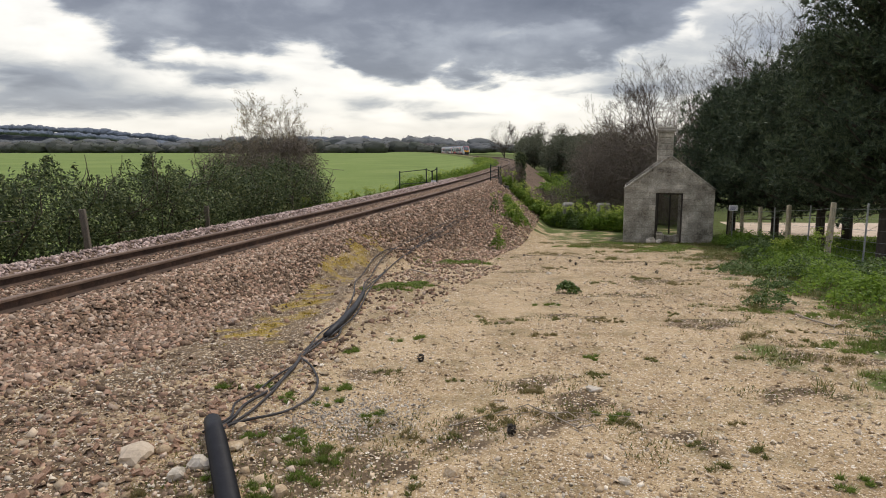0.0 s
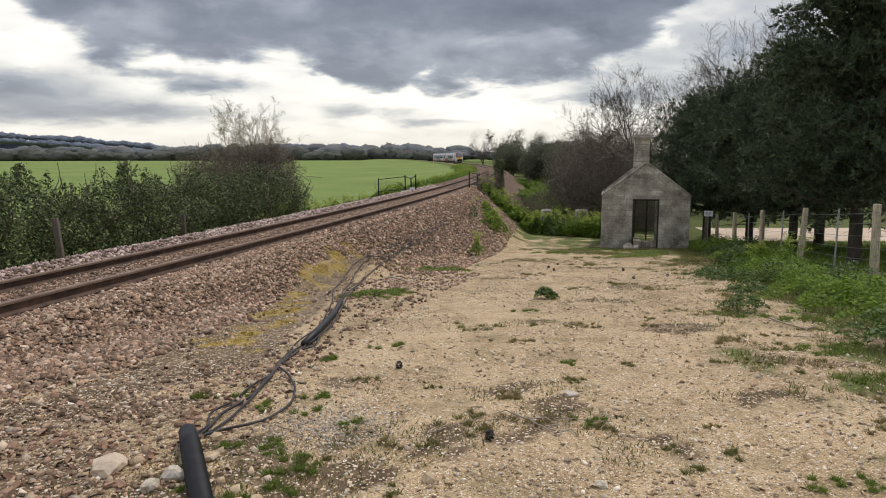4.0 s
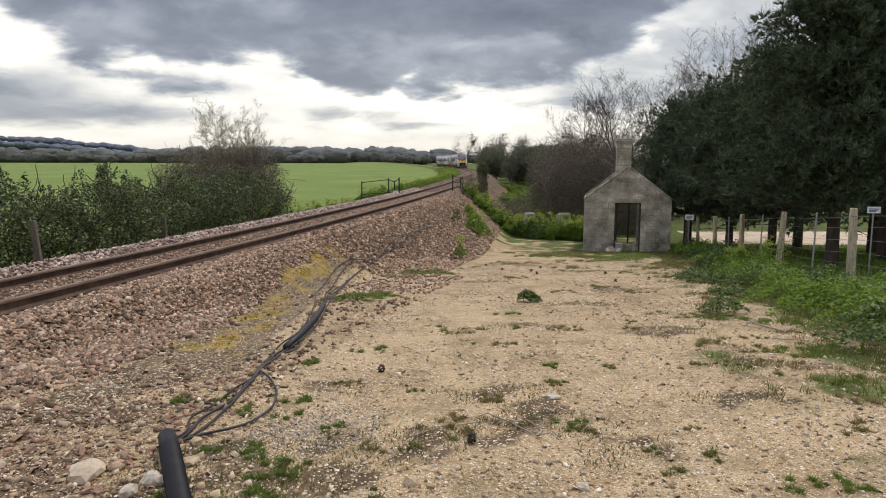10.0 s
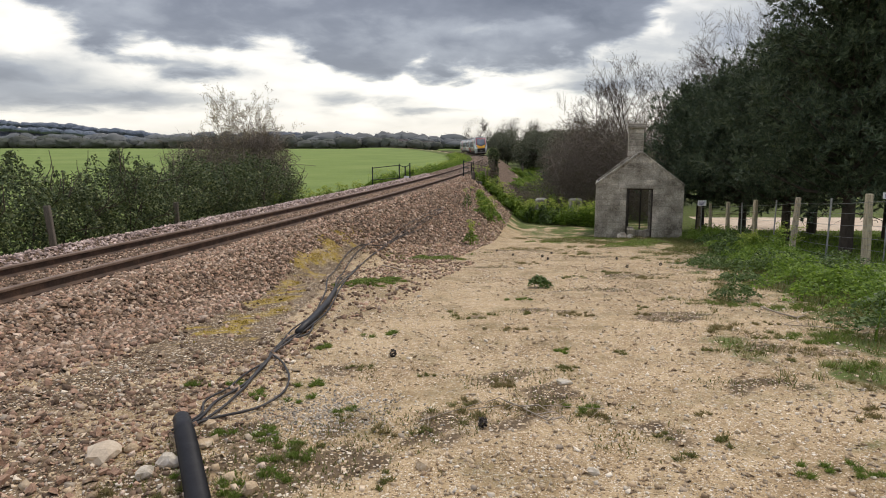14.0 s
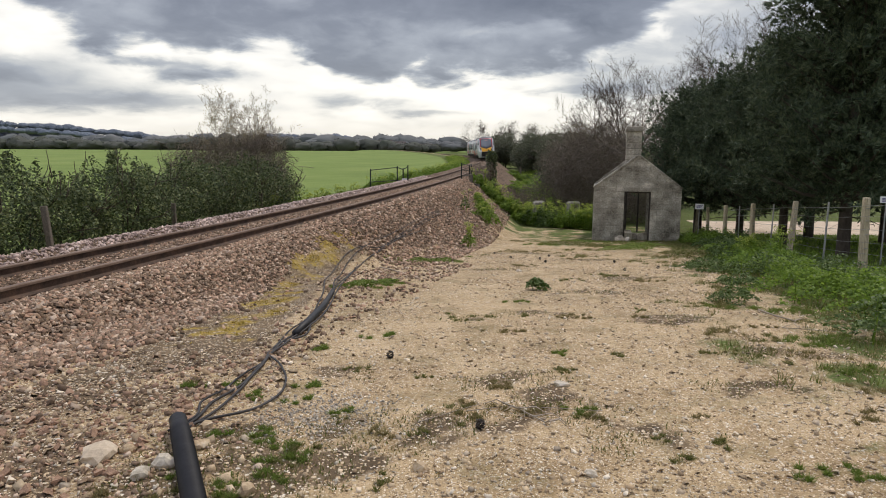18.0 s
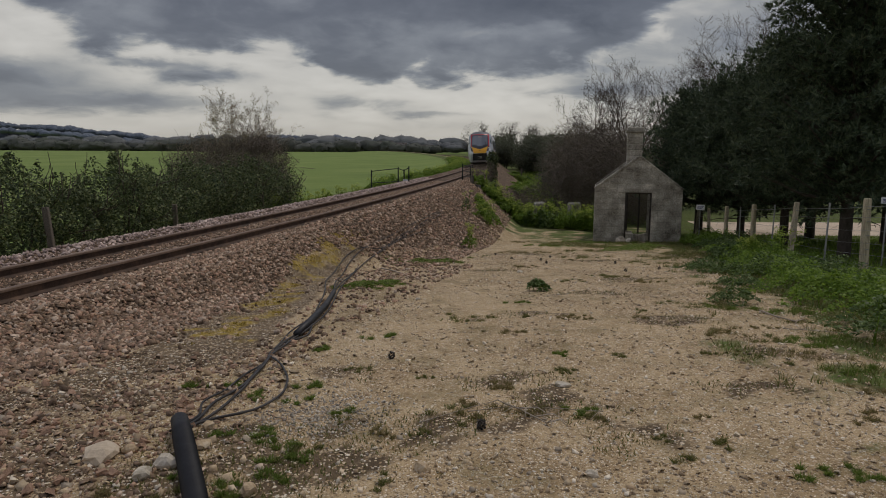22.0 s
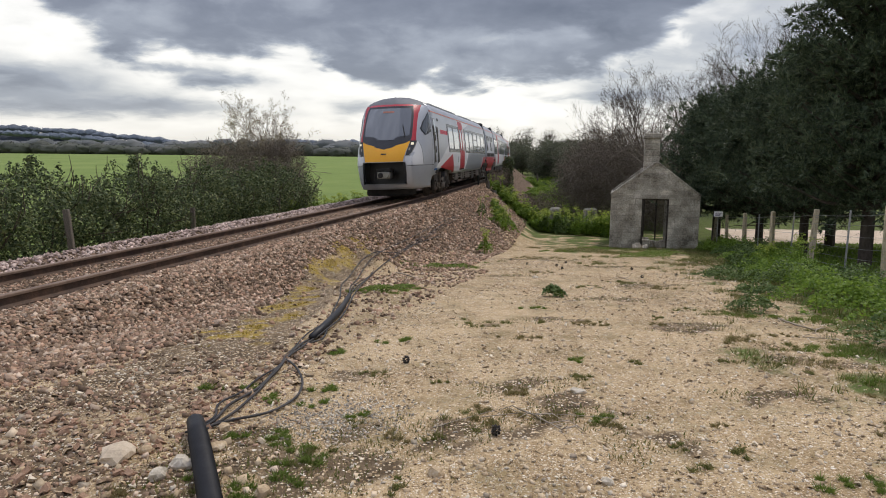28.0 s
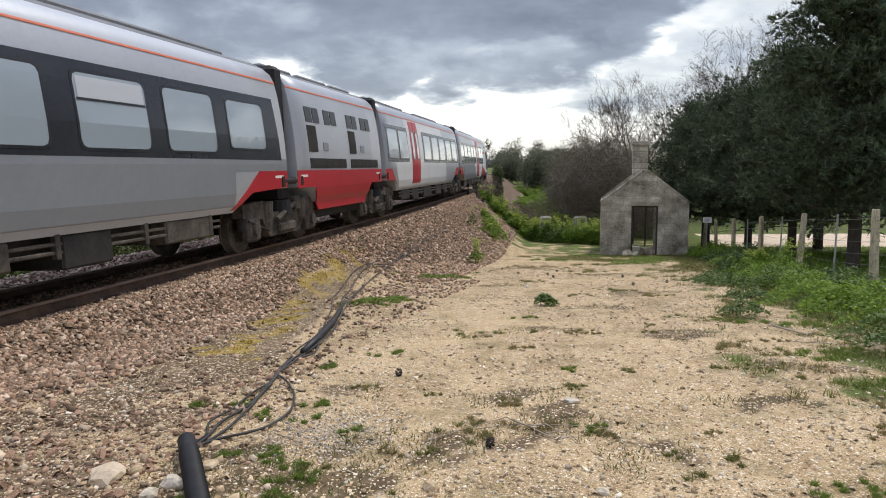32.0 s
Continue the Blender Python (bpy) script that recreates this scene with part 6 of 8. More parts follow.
def pine(x, y, height, spread, seed, low, pads=70, trunk=0.2, label="dark green pine with a dense low crown", lean=0.0):
    """A pine: bare lower trunk, limbs that carry rounded clumps of needle tufts, dead snags below."""
    rng = np.random.default_rng(seed)
    z = ground_z(x, y)
    ob = empty("pine_tree", Matrix.Translation((x, y, z)), label, "pine", "pines along the fence")
    tp = [(0, 0, -0.1), (0.05 * lean, 0.03, height * 0.3), (0.12 * lean, 0.02, height * 0.6), (0.2 * lean, 0, height * 0.93)]
    limbs = [([Vector(p) for p in tp], [trunk, trunk * 0.85, trunk * 0.55, trunk * 0.12])]
    centres, ways = [], []
    for k in range(pads):
        f = (k + 0.5) / pads
        h = low + (height - low) * f ** 0.9
        g = (h - low) / (height - low)
        reach = spread * (1 - 0.70 * g ** 1.7) * rng.uniform(0.5, 1.06)
        a = k * 2.399 + rng.uniform(-0.5, 0.5)
        end = Vector((math.cos(a) * reach, math.sin(a) * reach, h + rng.uniform(-0.1, 0.45)))
        root = Vector((0, 0, max(h - 0.35 * reach, low * 0.8)))
        limbs.append(([root, root.lerp(end, 0.5) + Vector((0, 0, -0.08 * reach)), end], [0.05, 0.03, 0.012]))
        m = 9
        heads = np.array(end) + rng.normal(0, 1, (m, 3)) * np.array((0.40, 0.40, 0.27))
        heads = np.concatenate([heads, np.array(root.lerp(end, 0.6)) + rng.normal(0, 0.36, (4, 3)), np.array(root.lerp(end, 0.3)) + rng.normal(0, 0.3, (2, 3))])
        sub = np.repeat(heads, 8, 0)
        off = rng.normal(0, 0.085, sub.shape)
        centres.append(sub + off)
        w = sub - np.array((0, 0, h - 0.6))
        w = w / (np.linalg.norm(w, axis=1)[:, None] + 1e-6) * 0.35 + off * 7 + np.array((0, 0, 0.3))
        ways.append(w)
    limbs_mesh("trunk", limbs[:1], M["bark"], ob)
    for limb in limbs[1:]:
        limbs_mesh("limb", [limb], M["bark"], ob, thick_sides=5)
    for k in range(7):
        a = rng.uniform(0, 6.283)
        h = low * rng.uniform(0.55, 1.0)
        r = spread * rng.uniform(0.25, 0.6)
        root, end = Vector((0, 0, h)), Vector((math.cos(a) * r, math.sin(a) * r, h - rng.uniform(0.0, 0.35)))
        snag = [([root, root.lerp(end, 0.5) + Vector((0, 0, 0.08)), end], [0.022, 0.014, 0.006])]
        for j in range(5):
            b = root.lerp(end, rng.uniform(0.4, 1.0))
            snag.append(([b, b + Vector(rng.normal(0, 0.16, 3)), b + Vector(rng.normal(0, 0.25, 3))], [0.007, 0.005, 0.003]))
        limbs_mesh("dead_limb", snag, M["twig"], ob)
    v, f = tuft_arrays(rng, np.concatenate(centres), np.concatenate(ways), 10, 0.165, 0.033)
    tagged(quick("needle_mass", v, f, L["pine"], ob), kind="stuff")
    return ob


pine(11.1, 16.9, 7.9, 2.5, 61, 1.75, 130, 0.17)
pine(14.6, 19.8, 9.2, 3.3, 62, 1.9, 150, 0.18)
pine(13.1, 23.4, 6.5, 2.9, 63, 1.75, 125, 0.16)
pine(13.1, 26.6, 6.2, 2.9, 64, 1.75, 125, 0.16)
pine(12.9, 30.2, 6.1, 3.0, 65, 1.8, 120, 0.2)
pine(17.3, 24.0, 8.9, 3.8, 66, 2.3, 130, 0.22)
pine(17.4, 29.0, 7.8, 3.5, 67, 2.3, 110, 0.22)
pine(14.9, 14.6, 9.6, 3.2, 68, 1.6, 140, 0.2)

# bare trees beyond the pines
for bx, by, bh, bs, lean, what in ((14.6, 45, 10.2, 31, -0.06, "thicket"), (12.9, 46, 8.4, 36, -0.05, "thicket"), (19.2, 48, 12.9, 32, 0, "pines"), (17.0, 47, 10.6, 37, 0, "pines"), (23.6, 50, 15.0, 33, 0, "pines"), (28.2, 52, 16.0, 34, 0, "pines")):
    bare_tree("bare_tree", bx, by, bh, bs, "bark", "tall leafless broadleaf tree behind the " + what, (10, 6, 5, 4, 2), 0.18, (lean, 0), 0.22, 0.70, 0.2, 0.60, 0.0075)


def grove(name, x, y, radii, count, size, seed, leaf, label, base=None, trunks=3):
    """Distant trees grown together, with an uneven top."""
    rng = np.random.default_rng(seed)
    z = ground_z(x, y) if base is None else base
    ob = empty(name, Matrix.Translation((x, y, z)), label, "wood")
    limbs = []
    for i in range(trunks):
        a = rng.uniform(-0.6, 0.6)
        grow(rng, (a * radii[0], rng.uniform(-0.3, 0.3) * radii[1], -0.2), (0, 0, 1), radii[2] * 0.85, 0.12, 3, limbs, 3, 0.25, 0.15)
    limbs_mesh("trunk_mass", limbs, M["bark"], ob)
    ps = []
    m = 9
    for i in range(m):
        c = (rng.uniform(-0.75, 0.75) * radii[0], rng.uniform(-0.6, 0.6) * radii[1], radii[2] * rng.uniform(0.45, 1.2))
        ps.append(blob_points(rng, count // m, c, (radii[0] * 0.42, radii[1] * 0.5, radii[2] * 0.62), 0.35, 0.3, seed + i))
    p = np.concatenate(ps)
    p = p[p[:, 2] > 0]
    v, f = leaf_arrays(rng, p, size, 0.6)
    tagged(quick("crown", v, f, L[leaf], ob), kind="stuff")
    return ob


def far_side():
    # east of the line, receding along it
    for i, (x, y, r, leaf, seed) in enumerate(((13.6, 58, (3.0, 4.0, 2.7), "evergreen", 71), (16.8, 72, (3.6, 5, 3.1), "evergreen", 72), (20.0, 88, (4.2, 6, 3.5), "evergreen", 73), (21.5, 106, (5.0, 8, 3.6), "evergreen", 74), (17.6, 98, (3.2, 6, 3.3), "evergreen", 78), (17.8, 128, (3.4, 6, 3.1), "evergreen", 75), (21.0, 150, (5.5, 8, 4.0), "evergreen", 76), (26, 128, (5, 8, 4.0), "evergreen", 77), (32, 120, (8, 9, 4.6), "evergreen", 79))):
        grove("lineside_wood", x, y, r, 24000, 0.09 + 0.0011 * y, seed, leaf, "dense dark wood of scrub and pine along the railway")
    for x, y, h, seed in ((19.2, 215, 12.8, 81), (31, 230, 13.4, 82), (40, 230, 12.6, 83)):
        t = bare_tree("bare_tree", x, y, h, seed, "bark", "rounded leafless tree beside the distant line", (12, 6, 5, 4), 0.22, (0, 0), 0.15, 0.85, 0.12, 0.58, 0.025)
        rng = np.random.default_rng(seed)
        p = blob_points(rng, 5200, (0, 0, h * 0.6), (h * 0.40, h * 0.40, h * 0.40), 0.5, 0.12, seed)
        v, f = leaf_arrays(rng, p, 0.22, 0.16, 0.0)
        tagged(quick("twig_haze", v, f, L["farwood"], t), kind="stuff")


far_side()


def ridge(x):
    """The height of the far wooded ridge, along x."""
    return float(np.interp(x, (-1400, -900, -780, -670, -530, -420, -300, -170, -45, 90), (58, 52, 45, 37, 22, 21, 27, 27, 11, 5)))


def lumpy_ball():
    bm = bmesh.new()
    bmesh.ops.create_icosphere(bm, subdivisions=3, radius=1)
    bm.verts.index_update()
    v = np.array([tuple(w.co) for w in bm.verts])
    f = np.array([[w.index for w in q.verts] for q in bm.faces])
    bm.free()
    return v, f


def tree_line(name, x0, x1, y, top, step, seed, leaf, label, size, skew=0.0, per=420, base=0.3, pointed=0.0, rise=None):
    """A belt of far trees across the fields: rounded crowns grown together, with ragged edges."""
    rng = np.random.default_rng(seed)
    ball, faces = lumpy_ball()
    cores, spray = [], []
    x = x0
    while x < x1:
        h = top * (0.74 + 0.42 * noise.noise(Vector((x * 0.014, seed, 0))) + rng.uniform(-0.13, 0.16))
        foot = base + (rise(x) if rise else 0)
        w = step * rng.uniform(0.6, 1.25)
        yy = y + skew * (x - x0) + rng.uniform(-9, 9)
        lump = 1 + 0.20 * np.array([noise.noise(Vector((a * 2.1 + x, b * 2.1, c * 2.1))) + 0.9 * noise.noise(Vector((a * 5 + x, b * 5, c * 5))) + 0.5 * noise.noise(Vector((a * 11 + x, b * 11, c * 11))) for a, b, c in ball])
        v = ball * lump[:, None]
        taper = 1 - pointed * np.clip(v[:, 2:3], 0, 1)
        v = np.concatenate([v[:, :2] * taper, v[:, 2:]], 1) * np.array((w, w, h * 0.55)) + np.array((x, yy, foot + h * 0.46))
        cores.append(v)
        p = v[rng.integers(0, len(v), per)] + rng.normal(0, 0.04 * top, (per, 3))
        spray.append(p[p[:, 2] > base])
        x += step * rng.uniform(0.45, 0.95)
    n = len(cores)
    ob = quick(name, np.concatenate(cores), (np.arange(n)[:, None, None] * len(ball) + faces[None]).reshape(-1, 3), L[leaf], None)
    tagged(ob, label, "trees", kind="stuff")
    v, f = leaf_arrays(rng, np.concatenate(spray), size, 0.7)
    tagged(quick("foliage_fringe", v, f, L[leaf], ob), kind="stuff")
    return ob


tree_line("field_hedge", -330, -70, 432, 8.5, 8, 91, "belt", "dark distant belt of trees across the green field", 0.7, -0.02)
tree_line("field_hedge", -72, 14, 425, 6.8, 6, 94, "belt", "dark distant belt of trees across the green field", 0.6, 0.0)
tree_line("far_woods", -480, 40, 640, 15, 12, 92, "fartree", "wooded horizon beyond the fields, painted in haze greys", 0.9, 0.0, 340, 1.0)
tree_line("far_woods", -60, 60, 560, 10, 8, 93, "fartree", "tree belt at the end of the field, painted in haze greys", 0.8, 0.0, 340, 1.0)
tree_line("hill_woods", -1350, 120, 1500, 15, 13, 95, "bluewood", "wooded ridge with blue haze painted into its colour", 1.6, 0.0, 240, -6.0, 0.25, ridge)
tree_line("hill_woods", -1350, 120, 1420, 13, 13, 96, "bluewood", "wooded ridge with blue haze painted into its colour", 1.6, 0.0, 240, -15.0, 0.2, ridge)


def far_houses():
    """Small pale houses among the trees at the field's end."""
    for x, y, w, h, turn in ((-19, 452, 9, 4.6, 0.2), (-10, 470, 8, 4.0, -0.3), (-27, 480, 10, 5.0, 0.4), (2, 455, 5, 2.4, 0.1), (9, 470, 6, 2.6, -0.2)):
        house = empty("distant_house", pose(x, y, far_rise(x, y) - 1.6, 0, 0, math.degrees(turn)), "small pale house with a dark roof across the field", "house", "distant houses")
        part("wall", box((-w / 2, -3, 0), (w / 2, 3, h), 0.05), M["render"], house)
        bm = bmesh.new()
        lo = [bm.verts.new(p) for p in ((-w / 2 - 0.3, -3.4, h), (-w / 2 - 0.3, 3.4, h), (-w / 2 - 0.3, 0, h + 2.4))]
        hi = [bm.verts.new(p) for p in ((w / 2 + 0.3, -3.4, h), (w / 2 + 0.3, 3.4, h), (w / 2 + 0.3, 0, h + 2.4))]
        bm.faces.new(lo)
        bm.faces.new(hi[::-1])
        for i in range(3):
            bm.faces.new((lo[(i + 1) % 3], lo[i], hi[i], hi[(i + 1) % 3]))
        part("roof", bm, M["roofing"], house, "dark tiled roof")
        for u in (-0.28, 0.28):
            for z in (0.9, h - 1.5):
                part("window", box((u * w - 0.5, -3.06, z), (u * w + 0.5, -2.98, z + 1.0), 0.02), M["roofing"], house)


far_houses()


def far_hill():
    vs, fs = [], []
    n = 120
    for i in range(n + 1):
        x = -2300 + 2500 * i / n
        h = ridge(x) - 10 + 1.5 * noise.noise(Vector((i * 0.9, 7, 0)))
        vs += [(x, 1430, -4), (x, 1520, h), (x * 1.4, 2300, h)]
    for i in range(n):
        a = i * 3
        fs += [(a, a + 3, a + 4, a + 1), (a + 1, a + 4, a + 5, a + 2)]
    # bluish slope: haze is in the base colour, none in the air
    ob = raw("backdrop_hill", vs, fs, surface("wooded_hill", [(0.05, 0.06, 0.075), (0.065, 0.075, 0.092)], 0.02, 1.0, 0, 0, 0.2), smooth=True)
    tagged(ob, "low wooded ridge, coloured blue for haze", "hill", kind="structure")


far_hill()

# ---- fences ----
def on_ground(x, y, lift=0.0):
    return Vector((x, y, ground_z(x, y) + lift))


FENCE_Y = [4.2, 8.0, 11.75, 15.95, 19.5, 23.1, 26.1, 29.0]


def fence_post(x, y, height, tilt, seed):
    """A sawn post with a chamfered top."""
    rnd = random.Random(seed)
    bm = bmesh.new()
    w = 0.068
    add_box(bm, (-w, -w, -0.35), (w, w, height), 0.012)
    for v in bm.verts:
        if v.co.z > height - 0.03:
            v.co.x *= 0.72
            v.co.y *= 0.72
        v.co.x += rnd.uniform(-0.003, 0.003)
    post = part("fence_post", bm, M["postwood"])
    post.matrix_basis = Matrix.Translation(on_ground(x, y)) @ Matrix.Rotation(radians(tilt[0]), 4, "X") @ Matrix.Rotation(radians(tilt[1]), 4, "Y") @ Matrix.Rotation(rnd.uniform(-0.3, 0.3), 4, "Z")
    for z in (0.25, 0.5, 0.75, 1.0, 1.22):
        part("staple", box((-0.03, -w - 0.006, z), (0.03, -w + 0.01, z + 0.012)), M["wire"], post)
    tagged(post, "weathered square timber fence post with wire stapled to it", "fence post", "wire fence posts")


def east_fence():
    rnd = random.Random(4)
    for i, y in enumerate(FENCE_Y):
        h = 1.42 if y < 25 else 1.38
        fence_post(fence_x(y), y, h, (rnd.uniform(-2, 2), rnd.uniform(-3, 3)), i)
    for a, b in zip(FENCE_Y[1:-1], FENCE_Y[2:]):
        y = (a + b) / 2 - 0.15
        if b > 24:
            continue
        p = part("steel_post", rod((0, 0, -0.3), (0, 0, 1.36), 0.019, sides=8), M["steelpost"])
        p.matrix_basis = Matrix.Translation(on_ground(fence_x(y), y)) @ Matrix.Rotation(radians(rnd.uniform(-1.5, 1.5)), 4, "Y")
        tagged(p, "thin grey steel intermediate fence post", "fence post", "steel fence posts")
    for k, z in enumerate((0.22, 0.42, 0.62, 0.85, 1.08, 1.27)):
        pts = []
        for a, b in zip(FENCE_Y[:-1], FENCE_Y[1:]):
            for j in range(5):
                y = a + (b - a) * j / 5
                sag = -0.03 * math.sin(math.pi * j / 5)
                pts.append(on_ground(fence_x(y) - 0.075, y, z + sag))
        w = tube("fence_wire", pts, 0.0042 if k < 5 else 0.006, M["wire"], None, 4)
        tagged(w, "taut galvanised fence wire between the posts", "wire", "fence wires")
    # tall notice on a thin stake
    def notice(x, y, top, w, h, label):
        s = empty("notice_sign", Matrix.Translation(on_ground(x, y)) @ Matrix.Rotation(radians(-18), 4, "Z"), label, "sign", "fence notices")
        z0 = top - on_ground(x, y).z
        part("stake", rod((0, 0.02, -0.2), (0, 0.02, z0 - 0.02), 0.016, sides=8), M["steelpost"], s)
        part("plate", box((-w / 2, -0.006, z0 - h), (w / 2, 0.006, z0), 0.004), M["white"], s, "white plate")
        for j in range(3):
            zz = z0 - h * (0.32 + 0.2 * j)
            part("text_bar", box((-w * 0.36, -0.009, zz - 0.012), (w * (0.36 - 0.1 * j), -0.0065, zz + 0.008)), M["signink"], s)
    notice(10.55, 24.6, -0.26, 0.30, 0.20, "small white notice on a thin stake by the fence")
    notice(10.2, 14.2, 0.72, 0.26, 0.14, "small white notice on a thin stake by the pines")


east_fence()


def west_fence():
    """Grey posts in front of the hedge across the line."""
    for k, (x, y, top, tilt) in enumerate(((-7.35, 14.0, 0.50, 5), (-6.62, 19.0, 0.16, 1), (-5.6, 25.0, 0.05, -2), (-8.2, 9.2, 0.5, 2))):
        z = ground_z(x, y)
        p = part("lineside_post", box((-0.06, -0.05, -0.3), (0.06, 0.05, top - z), 0.012), M["greywood"])
        p.matrix_basis = Matrix.Translation((x, y, z)) @ Matrix.Rotation(radians(-tilt), 4, "Y")
        tagged(p, "leaning grey timber post in front of the hedge", "fence post", "lineside posts")


west_fence()


# ---- underbridge ----
def railing(name, pts, heights, rails, material, label, r=0.035, extra=None):
    """Posts at pts with level rails between them."""
    base = Vector(pts[0])
    ob = empty(name, Matrix.Translation(base), label, "railing", "bridge railings")
    tops = []
    for p, h in zip(pts, heights):
        p = Vector(p) - base
        part("post", box((p.x - r, p.y - r, p.z - 0.3), (p.x + r, p.y + r, p.z + h), 0.006), material, ob)
        tops.append((p, h))
    for (a, ha), (b, hb) in zip(tops[:-1], tops[1:]):
        for f in rails:
            part("rail_bar", rod(a + Vector((0, 0, ha * f)), b + Vector((0, 0, hb * f)), 0.022, sides=8), material, ob)
    return ob


def underbridge():
    # west side: a green railing of three bays
    railing("bridge_railing", [(-2.45, 38.6, -0.45), (-0.95, 38.8, -0.40), (-0.62, 38.9, -0.38), (-0.35, 38.9, -0.36)], (1.02, 1.14, 0.98, 1.14), (0.28, 0.93), M["darkgreen"], "dark green steel railing beside the track")
    s = empty("small_sign", Matrix.Translation((-0.55, 38.75, -0.40)), "small white plate on the bridge railing", "sign")
    part("plate", box((-0.14, -0.01, 0.24), (0.14, 0.01, 0.44), 0.004), M["white"], s)
    part("bracket", box((-0.02, 0.01, -0.3), (0.02, 0.03, 0.42), 0.004), M["steelpost"], s)
    # east side: railing on the wing wall
    railing("bridge_railing", [(2.83, 40.6, -0.30), (3.45, 42.4, -0.30), (3.75, 44.6, -0.30)], (1.2, 1.05, 1.05), (0.35, 0.65, 0.95), M["darkgreen"], "dark green steel railing on the bridge wing wall")
    wall = empty("wing_wall", Matrix.Translation((2.8, 40.3, -2.3)), "low grey timber-faced wing wall of the bridge", "retaining wall")
    yaw = Matrix.Rotation(radians(-62), 4, "Z")
    for k in range(4):
        part("wall_board", box((0, -0.06, 1.1 + k * 0.24), (1.75, 0.06, 1.325 + k * 0.24), 0.01, yaw), M["greywood"], wall)
    part("wall_post", box((1.1, -0.14, -0.2), (1.26, 0.02, 2.55), 0.015, yaw), M["greywood"], wall, "tall grey post")
    part("wall_back", box((0, 0.06, 0.0), (1.7, 0.2, 2.02), 0.0, yaw), M["mortar"], wall)
    # ivy-clad stump at the far corner
    rng = np.random.default_rng(9)
    p0 = on_ground(5.05, 44.5)
    st = empty("ivy_stump", Matrix.Translation(p0), "dead post smothered in dark ivy", "ivy post")
    part("stump", rod((0, 0, -0.3), (0.03, 0, 1.95), 0.16, 0.13, sides=9), M["bark"], st)
    pts = np.concatenate([blob_points(rng, 900, (0, 0, z), (0.36, 0.36, 0.5), 0.5, 0.3, z) for z in (0.4, 0.95, 1.5, 1.95)])
    v, f = leaf_arrays(rng, pts, 0.10, 0.7)
    tagged(quick("ivy", v, f, L["laurel"], st), kind="stuff")
    bramble("bramble_heap", 4.2, 42.2, (0.9, 1.2, 0.7), 33, "dark tangle of dead bramble on the bank", 260, 2200, "brown", speck=0.05)
    bramble("bramble_heap", 7.2, 41.5, (1.4, 2.0, 0.6), 35, "dark tangle of dead bramble on the bank", 300, 2600, "olive", speck=0.06)
    bramble("bramble_heap", 8.4, 47.5, (1.2, 2.4, 0.8), 36, "dark tangle of dead bramble on the bank", 300, 2600, "olive", speck=0.07)
    bramble("bramble_heap", 5.4, 39.5, (1.3, 1.4, 0.55), 34, "dark tangle of dead bramble on the bank", 300, 2600, "brown", speck=0.05)
    # stumps of old concrete by the thicket
    for x, y, w in ((6.75, 36.5, 0.3), (8.6, 36.3, 0.36)):
        p = part("concrete_stump", box((-w, -0.2, -0.2), (w, 0.2, 1.15), 0.09), M["concrete"])
        p.matrix_basis = Matrix.Translation(on_ground(x, y)) @ Matrix.Rotation(0.3, 4, "Z")
        tagged(p, "broken grey concrete block half hidden in weeds", "concrete block", "old concrete blocks")
    # paling fence along the far bank
    rnd = random.Random(3)
    fence = empty("paling_fence", Matrix.Translation(on_ground(13.2, 84)), "old grey paling fence along the bank", "fence")
    for k in range(26):
        y = 84 + k * 1.1
        c = on_ground(13.2 + k * 0.165, y) - on_ground(13.2, 84)
        part("pale", box((c.x - 0.07, c.y - 0.04, c.z - 0.2), (c.x + 0.07, c.y + 0.04, c.z + 1.35 + rnd.uniform(-0.15, 0.1)), 0.01), M["greywood"], fence)


underbridge()


